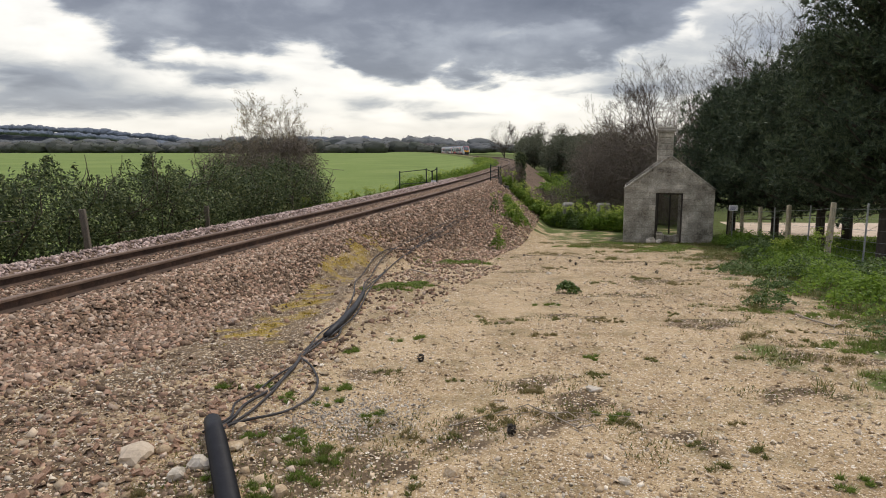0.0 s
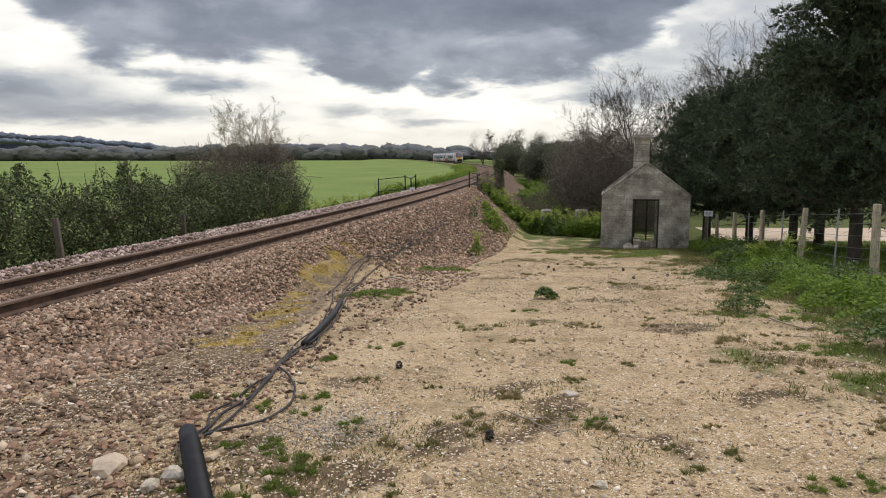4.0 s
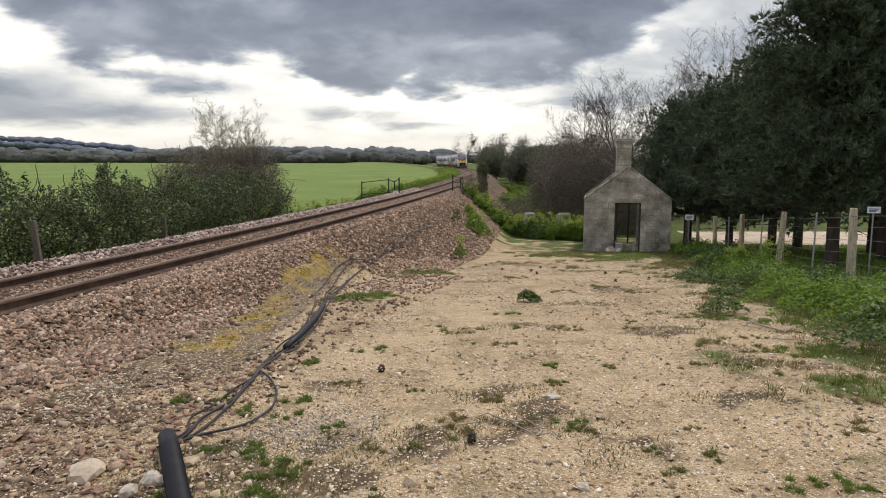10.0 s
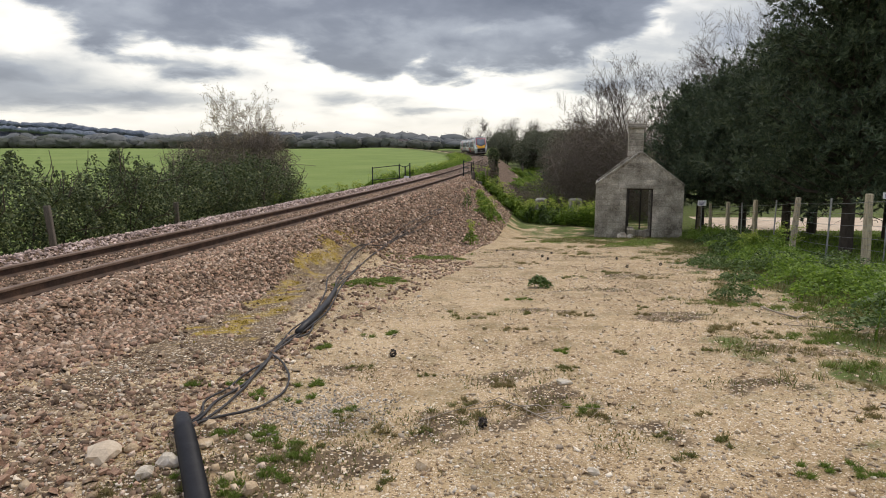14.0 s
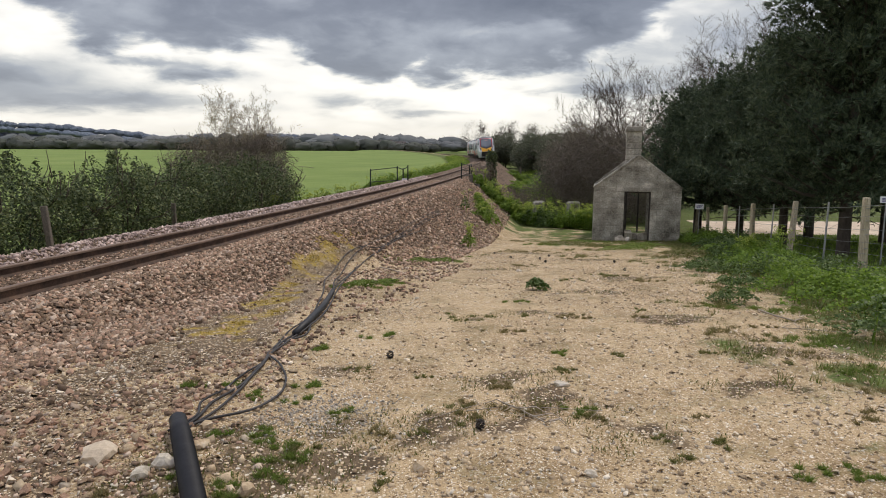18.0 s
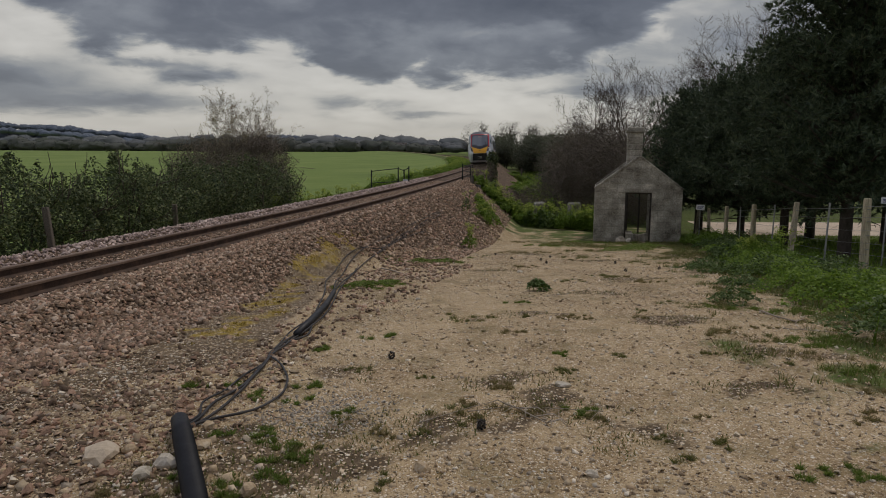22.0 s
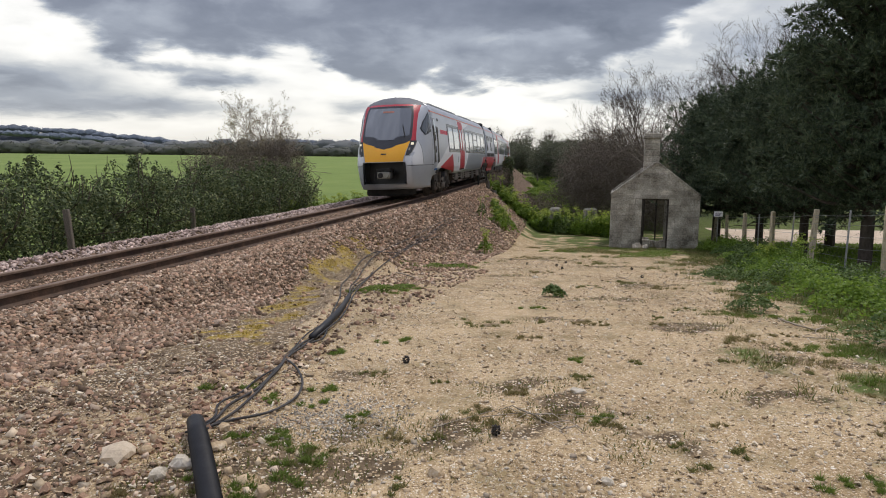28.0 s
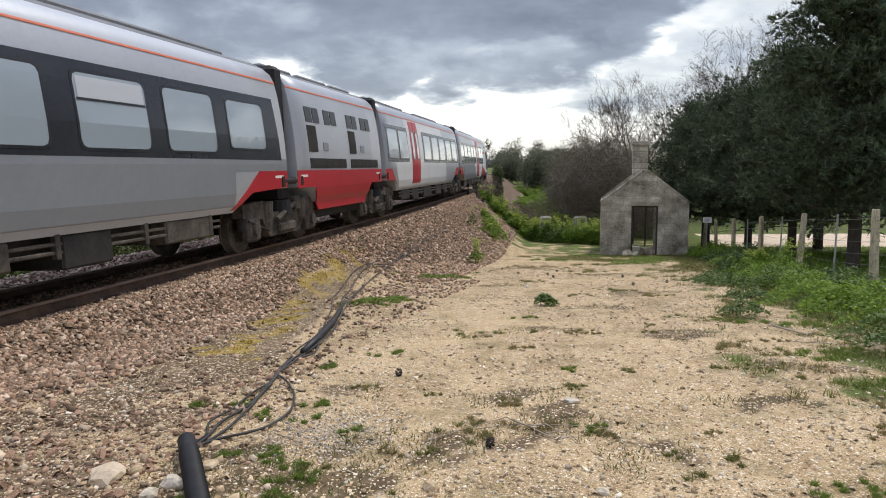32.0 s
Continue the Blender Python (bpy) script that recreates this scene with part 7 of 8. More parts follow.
# ---- weeds and grass ----
def weed_clump(name, x, y, r, h, seed, leaf="weed", umbels=0, label="", category="weed", count=None, size=0.07, group=""):
    """Leafy weeds with, where they flower, yellow-green umbels on stalks."""
    rng = np.random.default_rng(seed)
    ob = empty(name, Matrix.Translation(on_ground(x, y)), label, category, group)
    n = count or int(420 * r * r / 0.16 + 160)
    n = min(n, 3600)
    a, k = rng.uniform(0, 6.283, n), np.sqrt(rng.uniform(0, 1, n))
    k = k * np.array([0.85 + 0.75 * noise.noise(Vector((math.cos(b) * 1.6 + seed, math.sin(b) * 1.6, seed * 0.7))) for b in a]) + np.abs(rng.normal(0, 0.07, n))
    bump = np.array([0.65 + 0.7 * noise.noise(Vector((x + r * q * math.cos(b) * 2.3, y + r * q * math.sin(b) * 2.3, 2))) for b, q in zip(a, k)])
    z = h * np.clip(1 - k ** 2 * 0.75, 0.12, 1) * rng.uniform(0.25, 1, n) ** 0.6 * np.clip(bump + 0.3, 0.25, 1.3)
    gz = np.array([ground_z(x + r * q * math.cos(b), y + r * q * math.sin(b)) for b, q in zip(a, k)]) - ground_z(x, y)
    p = np.stack([np.cos(a) * k * r, np.sin(a) * k * r, gz + z + 0.01], 1)
    v, f = leaf_arrays(rng, p, size, 0.62, 0.7)
    tagged(quick("leaf_mass", v, f, L[leaf], ob), kind="stuff")
    limbs = []
    for i in range(max(4, int(10 * r))):
        b, q = rng.uniform(0, 6.283), math.sqrt(rng.uniform(0, 0.6))
        foot = Vector((math.cos(b) * q * r, math.sin(b) * q * r, -0.03))
        limbs.append(([foot, foot + Vector((rng.normal(0, 0.05), rng.normal(0, 0.05), h * 0.8))], [0.008, 0.005]))
    heads = []
    for i in range(umbels):
        b, q = rng.uniform(0, 6.283), math.sqrt(rng.uniform(0, 0.8))
        foot = Vector((math.cos(b) * q * r, math.sin(b) * q * r, 0))
        top = foot + Vector((rng.normal(0, 0.06), rng.normal(0, 0.06), h * rng.uniform(0.95, 1.35)))
        limbs.append(([foot, foot.lerp(top, 0.5) + Vector((0.02, 0, 0)), top], [0.012, 0.01, 0.006]))
        for j in range(3):
            c = top + Vector((rng.normal(0, 0.06), rng.normal(0, 0.06), rng.normal(0, 0.04)))
            heads.append(blob_points(rng, 22, c, (0.065, 0.065, 0.045), 0.4, 0.2, i))
    limbs_mesh("stalk_mass", limbs, L["weed"], ob)
    if heads:
        v, f = leaf_arrays(rng, np.concatenate(heads), 0.033, 0.8, 0.8)
        tagged(quick("flower_head_mass", v, f, L["umbel"], ob), kind="stuff")
    return ob


BANK = "bright green flowering weeds on the embankment foot"
k = 300
rnd_b = random.Random(21)
BAND = [(3.3, 30.5, 0.6, 0.6, 10), (3.0, 28.8, 0.42, 0.5, 7), (3.3, 33.0, 0.45, 0.5, 5), (8.6, 42.5, 0.9, 0.7, 6), (7.9, 45.2, 0.5, 0.5, 3)]
for i in range(64):
    f = i / 63
    x = float(np.interp(f, (0, 0.3, 0.6, 1), (3.7, 5.1, 6.6, 8.7)))
    y = float(np.interp(f, (0, 0.3, 0.6, 1), (39.6, 36.2, 33.6, 31.9)))
    off = rnd_b.uniform(-0.2, 1.9) * (0.4 + 0.6 * f)
    BAND.append((x + 0.75 * off, y + 0.66 * off, rnd_b.uniform(0.32, 0.62), rnd_b.uniform(0.45, 1.0), rnd_b.choice((0, 4, 6, 9))))
for i in range(52):
    f = rnd_b.random()
    y = 43 + 60 * f
    p = track_point(y, rnd_b.uniform(4.4, 7.0) if y < 75 else rnd_b.uniform(4.4, 8.5))
    BAND.append((p.x, p.y, rnd_b.uniform(0.5, 1.1) * (1 + f), rnd_b.uniform(0.35, 0.9), rnd_b.choice((0, 4, 6))))
for x, y, r, h, u in BAND:
    weed_clump("flowering_weeds", x, y, r, h, k, "weed" if rnd_b.random() < 0.75 else "darkweed", u, BANK, "weeds", size=0.1 if y > 35 else 0.085, group="bank weeds")
    k += 1
weed_clump("flowering_weeds", 1.75, 21.4, 0.3, 0.6, 350, "weed", 7, "single yellow-green flowering weed at the foot of the bank", "weeds", 260)
weed_clump("flowering_weeds", 2.15, 28.0, 0.22, 0.75, 351, "darkweed", 2, "tall thin weed on the bank", "weeds", 200)
WEST = [(-6.3, 26.2, 0.5), (-5.8, 26.6, 0.6), (-5.2, 27.2, 0.65), (-4.7, 27.9, 0.65), (-4.2, 28.8, 0.6), (-3.9, 30.2, 0.5), (-3.5, 32.4, 0.4), (-2.9, 34.8, 0.35)]
for i in range(30):
    y = 43 + i * 4.6
    p = track_point(y, -4.5 - 0.5 * math.sin(i * 2.3))
    WEST.append((p.x, p.y, 1.1 + 0.035 * i))
for x, y, r in WEST:
    weed_clump("flowering_weeds", x, y, r, 0.65 if y < 40 else 0.75, k, "weed", 12, "bright green flowering weeds beside the far rail", "weeds", size=0.1, group="west bank weeds")
    k += 1
VERGE = "lush green nettles and weeds along the wire fence"
rnd_v = random.Random(77)
y = 5.5
while y < 26.5:
    reach = float(np.interp(y, (5.5, 7, 9, 13, 18, 22, 27), (2.0, 2.35, 2.4, 2.0, 1.3, 1.0, 0.7)))
    dx = 0.2
    while dx < reach:
        yy, xx = y + rnd_v.uniform(-0.35, 0.35), fence_x(y) - dx + rnd_v.uniform(-0.15, 0.15)
        edge_ = blend(dx / reach, 0.55, 1.0)
        tall = (0.52 - 0.2 * edge_) * rnd_v.uniform(0.7, 1.25)
        if dx < 0.95 and yy < 17:
            tall *= 0.35
        patch = noise.noise(Vector((xx * 0.5, yy * 0.33, 3.0))) + 0.25 * noise.noise(Vector((xx * 1.7, yy * 1.2, 8.0)))
        leaf_ = "darkweed" if patch < -0.08 or yy < 7.6 and rnd_v.random() < 0.6 else ("tuft" if patch > 0.32 else "weed")
        weed_clump("verge_weeds", xx, yy, 0.52 + 0.14 * rnd_v.random(), tall, k, leaf_, 0, VERGE, "weeds", 1200 if yy < 14 else 850, 0.048 if yy < 14 else 0.06, "verge weeds")
        k += 1
        dx += 0.55
    y += 0.85
for x, y, r, h, leaf_ in ((5.9, 13.2, 0.55, 0.22, "darkweed"), (5.5, 12.4, 0.45, 0.18, "darkweed"), (6.0, 11.8, 0.5, 0.24, "darkweed"), (4.1, 8.3, 0.3, 0.2, "darkweed"), (4.85, 9.8, 0.4, 0.22, "darkweed"), (7.1, 17.2, 0.7, 0.16, "grass"), (6.5, 20.2, 0.8, 0.14, "tuft"), (7.6, 22.0, 0.8, 0.14, "tuft"), (5.4, 23.8, 0.9, 0.10, "grass"), (6.3, 25.0, 0.6, 0.10, "tuft")):
    weed_clump("low_weed", x, y, r, h, k, leaf_, 0, "low spreading weeds at the gravel's edge", "weed", int(500 + 1500 * r), 0.03 + 0.02 * r, "low weeds")
    k += 1
for x, y, h in ((7.5, 13.5, 0.62), (7.1, 14.1, 0.5)):
    weed_clump("flowering_weeds", x, y, 0.3, h, k, "weed", 8, "tall yellow-green flowering weed by the fence", "weeds", 300)
    k += 1
for x, y, r, h in ((-0.72, 10.4, 0.34, 0.10), (-0.42, 10.8, 0.22, 0.07), (0.3, 15.9, 0.5, 0.13), (0.62, 16.2, 0.35, 0.10)):
    weed_clump("low_weed", x, y, r, h, k, "tuft", 0, "low bright green weed patch in the gravel", "weed", int(500 + 900 * r), 0.03 + 0.02 * r, "low weeds")
    k += 1
weed_clump("thistle_plant", 1.84, 9.8, 0.2, 0.17, 380, "darkweed", 0, "dark green leafy plant growing in the gravel", "weed", 520, 0.05)


def grass_tuft(x, y, r, h, seed, leaf="grass", count=260, label="small tuft of green grass in the gravel"):
    rng = np.random.default_rng(seed)
    # several small crowns, crowded toward the middle
    m = 4 + int(14 * min(r, 1.0))
    ca, cq = rng.uniform(0, 6.283, m), rng.uniform(0, 1.2, m) ** 0.8
    size = np.minimum(r * rng.uniform(0.12, 0.34, m), 0.16)
    pick = rng.integers(0, m, count)
    q = np.clip(np.abs(rng.normal(0, 0.6, count)), 0, 1.4)
    a = rng.uniform(0, 6.283, count)
    bx = np.cos(ca[pick]) * cq[pick] * r + np.cos(a) * q * size[pick]
    by = np.sin(ca[pick]) * cq[pick] * r * 0.8 + np.sin(a) * q * size[pick]
    z0 = np.array([ground_z(x + u, y + w) for u, w in zip(bx, by)]) - ground_z(x, y)
    hh = h * rng.uniform(0.4, 1.1, count) * np.clip(1.1 - 0.6 * q, 0.2, 1)
    lean = rng.normal(0, 0.85, (count, 2)) * hh[:, None]
    side = rng.normal(0, 1, (count, 2))
    side /= np.linalg.norm(side, axis=1)[:, None]
    w = 0.0038
    p0 = np.stack([bx + side[:, 0] * w, by + side[:, 1] * w, z0 - 0.005], 1)
    p1 = np.stack([bx - side[:, 0] * w, by - side[:, 1] * w, z0 - 0.005], 1)
    p2 = np.stack([bx + lean[:, 0], by + lean[:, 1], z0 + hh], 1)
    v = np.stack([p0, p1, p2], 1).reshape(-1, 3)
    ob = empty("grass_tuft", Matrix.Translation(on_ground(x, y)), label, "grass tuft", "grass tufts")
    tagged(quick("grass_blade_mass", v, np.arange(count)[:, None] * 3 + np.array([[0, 1, 2]]), L[leaf], ob), kind="stuff")
    return ob


TUFTS = [(-0.74, 10.3, 0.5, 1), (-0.55, 10.6, 0.4, 1), (0.21, 15.8, 0.8, 1), (0.5, 16.1, 0.7, 1), (-0.38, 6.5, 0.16, 1), (0.55, 7.4, 0.3, 0), (-0.76, 5.95, 0.15, 1), (-0.73, 4.8, 0.13, 1), (-1.14, 4.6, 0.13, 1), (-1.64, 4.87, 0.12, 1), (-1.34, 4.86, 0.1, 1), (-0.68, 3.6, 0.17, 1), (-0.8, 3.35, 0.14, 1), (-1.13, 3.9, 0.1, 1), (-0.85, 3.87, 0.1, 1), (-0.48, 4.3, 0.08, 1), (1.12, 4.25, 0.1, 1), (1.27, 5.65, 0.11, 1), (0.31, 4.16, 0.2, 0), (0.64, 4.72, 0.2, 2), (3.4, 11.6, 0.3, 0), (1.75, 5.6, 0.1, 0), (0.92, 6.5, 0.2, 2), (1.9, 7.2, 0.12, 2), (-0.43, 5.26, 0.12, 0), (-0.79, 4.53, 0.09, 1), (3.5, 8.2, 0.4, 0), (4.7, 9.5, 0.5, 0), (3.1, 6.4, 0.4, 2), (3.9, 6.0, 0.4, 1), (2.16, 3.3, 0.12, 1), (2.95, 5.6, 0.14, 0), (5.6, 14.8, 0.7, 0), (2.6, 11.1, 0.25, 0), (1.34, 8.5, 0.15, 1), (3.77, 10.7, 0.35, 2), (0.75, 4.2, 0.3, 2), (2.3, 13.9, 0.4, 2), (4.4, 17.5, 0.7, 0), (3.2, 19.6, 0.8, 2), (5.5, 20.5, 1.0, 0), (6.6, 22.8, 1.0, 0), (4.7, 23.4, 0.9, 1), (7.2, 25.0, 0.9, 1), (8.8, 25.4, 0.8, 1), (6.0, 26.2, 0.8, 1), (4.2, 26.8, 0.8, 2), (10.1, 24.8, 0.7, 1), (2.4, 24.5, 0.6, 2), (0.9, 17.6, 0.5, 1), (3.3, 4.6, 0.25, 2), (4.6, 7.6, 0.5, 1), (5.6, 10.6, 0.6, 1), (6.0, 12.6, 0.7, 0), (6.6, 16.4, 0.8, 0), (2.6, 7.6, 0.12, 0), (3.75, 7.95, 0.4, 0), (4.0, 7.8, 0.4, 1), (3.9, 5.95, 0.35, 1), (4.2, 6.3, 0.4, 0), (3.65, 5.05, 0.3, 1), (3.35, 6.2, 0.25, 0), (2.9, 4.05, 0.17, 2), (2.35, 3.27, 0.12, 1), (3.4, 5.5, 0.3, 2), (4.5, 7.0, 0.4, 0), (-1.0, 3.3, 0.14, 1), (-0.87, 3.95, 0.1, 1), (-0.69, 3.68, 0.12, 1), (-1.66, 4.97, 0.1, 0), (-0.9, 3.15, 0.14, 1), (-1.15, 3.35, 0.1, 1)]
rnd_t = random.Random(31)
for _ in range(40):
    spot = WEEDY[rnd_t.randrange(len(WEEDY))]
    TUFTS.append((spot[0] + rnd_t.gauss(0, 0.8) * spot[2], spot[1] + rnd_t.gauss(0, 0.9) * spot[3], rnd_t.uniform(0.05, 0.14), rnd_t.choice((0, 0, 2, 2, 2))))
for i, (x, y, r, kind_) in enumerate(TUFTS):
    grass_tuft(x, y, r, 0.03 + 0.05 * min(r, 0.8), 500 + i, ("grass", "tuft", "drygrass")[kind_], int((110 + 1400 * min(r, 1.0)) * (1, 1.9, 1)[kind_]), ("small tuft of mixed grass in the gravel", "small bright green tuft in the gravel", "patch of dry yellowed grass in the gravel")[kind_])


def grass_cover(name, spots, h, label, leaf="grass", w=0.006, seed=1):
    """Short grass over the verge, far too many blades to count."""
    rng = np.random.default_rng(seed)
    n = len(spots)
    p = np.asarray(spots)
    hh = h * rng.uniform(0.4, 1.2, n)
    side = rng.normal(0, 1, (n, 2))
    side /= np.linalg.norm(side, axis=1)[:, None]
    lean = rng.normal(0, 0.45, (n, 2)) * hh[:, None]
    v = np.stack([p + np.c_[side * w, np.zeros(n)], p - np.c_[side * w, np.zeros(n)], p + np.c_[lean, hh]], 1).reshape(-1, 3)
    ob = quick(name, v, np.arange(n)[:, None] * 3 + np.array([[0, 1, 2]]), L[leaf])
    return tagged(ob, label, "grass", kind="stuff")


def verge_grass():
    rnd = random.Random(12)
    yard, beyond = [], []
    for _ in range(90000):
        y = 3 + 25 * rnd.random()
        x = fence_x(y) - 5.2 + 5.4 * rnd.random()
        g = zones(x, y)[3] + 0.5 * noise.noise(Vector((x * 1.9, y * 1.9, 5))) + 0.2 * noise.noise(Vector((x * 6, y * 6, 5)))
        if g > 0.55:
            yard.append((x, y, ground_z(x, y)))
    for _ in range(26000):
        y = 9 + 24 * rnd.random()
        x = fence_x(y) + 0.2 + 12 * rnd.random()
        if zones(x, y)[5] < 0.3:
            beyond.append((x, y, ground_z(x, y)))
    grass_cover("verge_grass", yard, 0.075, "thin green grass creeping over the gravel", "grass", 0.005, 2)
    grass_cover("lawn_grass", beyond, 0.10, "mown green grass beyond the wire fence", "weed", 0.012, 3)
    thin = []
    for _ in range(60000):
        y = 2.6 + 18 * rnd.random() ** 1.5
        x = -1.6 + (fence_x(y) - 2.0) * rnd.random()
        if weedy(x, y) * 0.8 + 0.5 * noise.noise(Vector((x * 2.2, y * 2.2, 15))) + 0.35 * noise.noise(Vector((x * 7, y * 7, 5))) > 0.5:
            thin.append((x, y, ground_z(x, y)))
    grass_cover("seedling_cover", thin[::2], 0.028, "thin short weeds spread through the gravel", "grass", 0.005, 6)
    grass_cover("litter_cover", thin[1::2], 0.02, "brown dead stalks and litter in the gravel", "drygrass", 0.004, 7)
    moss = []
    for _ in range(60000):
        y = 5 + 11 * rnd.random()
        x = track_x(y) + 1.4 + 3.2 * rnd.random()
        if zones(x, y)[2] + 0.5 * noise.noise(Vector((x * 2.3, y * 2.3, 8))) + 0.35 * noise.noise(Vector((x * 7, y * 7, 8))) > 0.85:
            moss.append((x, y, ground_z(x, y)))
    grass_cover("moss_carpet", moss, 0.022, "yellow moss carpet on the old ballast", "moss", 0.006, 4)


verge_grass()


# ---- duct, cables, stones, sticks ----
def duct():
    ob = empty("cable_duct", Matrix.Translation((-1.43, 4.01, ground_z(-1.43, 4.01))), "black corrugated plastic cable duct lying on the gravel", "duct")
    a = Vector((0.0, 0.0, 0.062))
    way = Vector((0.52, -1.25, 0.0)).normalized()
    n = 130
    pts, rad = [], []
    for i in range(n):
        d = i * 0.0125
        p = a + way * d
        p.z = ground_z(-1.43 + p.x, 4.01 + p.y) - ground_z(-1.43, 4.01) + 0.055 + 0.012 * math.exp(-d * 3)
        pts.append(p)
        rad.append(0.053 + (0.006 if i % 2 else -0.006) * blend(d, 0.05, 0.3))
    vs, fs = tube_arrays(pts, rad, 24)
    sleeve_in, fi = tube_arrays([pts[0], pts[1], pts[6], pts[20]], [0.046, 0.046, 0.046, 0.046], 24)
    raw("pipe", vs, fs, M["duct"], ob, smooth=True)
    raw("bore", sleeve_in, [f[::-1] for f in fi], M["duct"], ob, smooth=True)
    ring = [(i, (i + 1) % 24, 24 + (i + 1) % 24, 24 + i) for i in range(24)]
    raw("lip", vs[:24] + sleeve_in[:24], ring, M["duct"], ob)
    return ob


duct()


def smooth_line(points, per=6):
    """A Catmull-Rom line through points."""
    p = [Vector(q) for q in points]
    p = [p[0] * 2 - p[1]] + p + [p[-1] * 2 - p[-2]]
    out = []
    for i in range(1, len(p) - 2):
        for j in range(per):
            t = j / per
            out.append(0.5 * ((2 * p[i]) + (p[i + 1] - p[i - 1]) * t + (2 * p[i - 1] - 5 * p[i] + 4 * p[i + 1] - p[i + 2]) * t * t + (3 * p[i] - p[i - 1] - 3 * p[i + 1] + p[i + 2]) * t ** 3))
    return out + [p[-2]]


def cable(points, r, seed, drift=0.02, label="dusty black cable snaking over the gravel"):
    rnd = random.Random(seed)
    pts = []
    for i, p in enumerate(smooth_line([(x, y, 0) for x, y in points])):
        w = drift * noise.noise(Vector((i * 0.13, seed, 0))) * 2
        x, y = p.x + w, p.y
        pts.append(Vector((x, y, ground_z(x, y) + r * 1.1 + 0.012 + 0.02 * blend(y, 5.5, 8) + 0.01 * abs(noise.noise(Vector((i * 0.11, seed, 5)))))))
    ob = tube("cable", pts, r, M["cable"], None, 7)
    return tagged(ob, label, "cable", "lineside cables")


RUN = [(-1.42, 3.95), (-1.37, 4.2), (-1.34, 4.47), (-1.26, 4.8), (-1.23, 5.3), (-1.23, 5.75), (-1.21, 6.3), (-1.13, 6.8), (-1.09, 7.8), (-1.14, 9.6), (-1.16, 11.2), (-1.13, 14.1), (-0.63, 16.9), (0.1, 20.5), (1.0, 25.0)]
cable(RUN, 0.0105, 1, 0.012)
cable([(x + 0.04 + 0.03 * math.sin(i), y) for i, (x, y) in enumerate(RUN)], 0.0095, 2, 0.02)
cable([(x - 0.05 + 0.03 * math.sin(i * 1.7), y) for i, (x, y) in enumerate(RUN[:12])], 0.008, 3, 0.04)
cable([(-1.24, 5.7), (-1.08, 5.36), (-0.95, 4.98), (-0.93, 4.65), (-1.0, 4.4), (-1.12, 4.25), (-1.28, 4.14), (-1.4, 4.0)], 0.009, 4, 0.008)
cable([(-1.2, 6.2), (-1.09, 6.8), (-1.2, 8.7), (-1.4, 10.8), (-1.53, 13.0), (-1.25, 15.1), (-0.72, 16.7), (0.3, 20.4)], 0.010, 5, 0.06)
cable([(-1.1, 9.2), (-1.3, 11.5), (-1.35, 14.0), (-0.9, 16.6), (-0.1, 20.0), (0.8, 24.3)], 0.010, 6, 0.06)
sleeve = tube("cable_sleeve", [on_ground(x, y, 0.05) for x, y in ((-1.15, 6.5), (-1.11, 7.1), (-1.09, 8.1), (-1.13, 9.4))], [0.034, 0.042, 0.04, 0.032], M["duct"], None, 12)
tagged(sleeve, "short black plastic sleeve round the cables", "sleeve")


def rock(name, x, y, size, seed, material, label, flat=0.6, category="stone"):
    rng = np.random.default_rng(seed)
    bm = bmesh.new()
    bmesh.ops.create_icosphere(bm, subdivisions=2, radius=1)
    for v in bm.verts:
        n = noise.noise(v.co * 1.4 + Vector((seed * 3.3, 0, 0)))
        v.co *= 1 + 0.38 * n
        v.co = Vector((v.co.x * size, v.co.y * size * 0.75, v.co.z * size * flat))
    ob = part(name, bm, M[material])
    ob.matrix_basis = Matrix.Translation(on_ground(x, y, size * flat * 0.45)) @ Matrix.Rotation(rng.uniform(0, 6), 4, "Z")
    return tagged(ob, label, category, "loose stones")


for i, (x, y, s, mt, lb, fl) in enumerate(((-1.33, 3.5, 0.062, "flint", "rounded white flint beside the duct", 0.75), (-1.41, 3.38, 0.055, "flint", "grey white flint beside the duct", 0.7), (-1.27, 4.05, 0.045, "tanstone", "small tan stone at the duct's mouth", 0.7), (-1.22, 3.74, 0.06, "tanstone", "pale tan stone beside the duct", 0.5), (-1.73, 3.62, 0.125, "pebble", "flat sandy boulder sunk in the gravel", 0.4), (1.1, 4.75, 0.055, "flint", "pale flat stone on the gravel", 0.45), (0.05, 3.43, 0.05, "tanstone", "tan stone on the gravel", 0.6), (-0.82, 3.2, 0.05, "tanstone", "tan stone on the gravel", 0.8), (-1.6, 3.68, 0.045, "tanstone", "orange-tan stone on the gravel", 0.7), (8.0, 25.9, 0.23, "flint", "white rubble stone at the hut's door", 0.8), (8.3, 25.8, 0.16, "flint", "white rubble stone at the hut's door", 0.8), (0.95, 3.35, 0.04, "flint", "pale stone on the gravel", 0.5), (2.0, 12.6, 0.06, "flint", "pale stone on the gravel", 0.5), (-0.15, 14.2, 0.06, "flint", "pale stone on the gravel", 0.5), (0.05, 9.0, 0.04, "flint", "pale stone on the gravel", 0.5))):
    rock("loose_stone", x, y, s, 900 + i, mt, lb, fl)
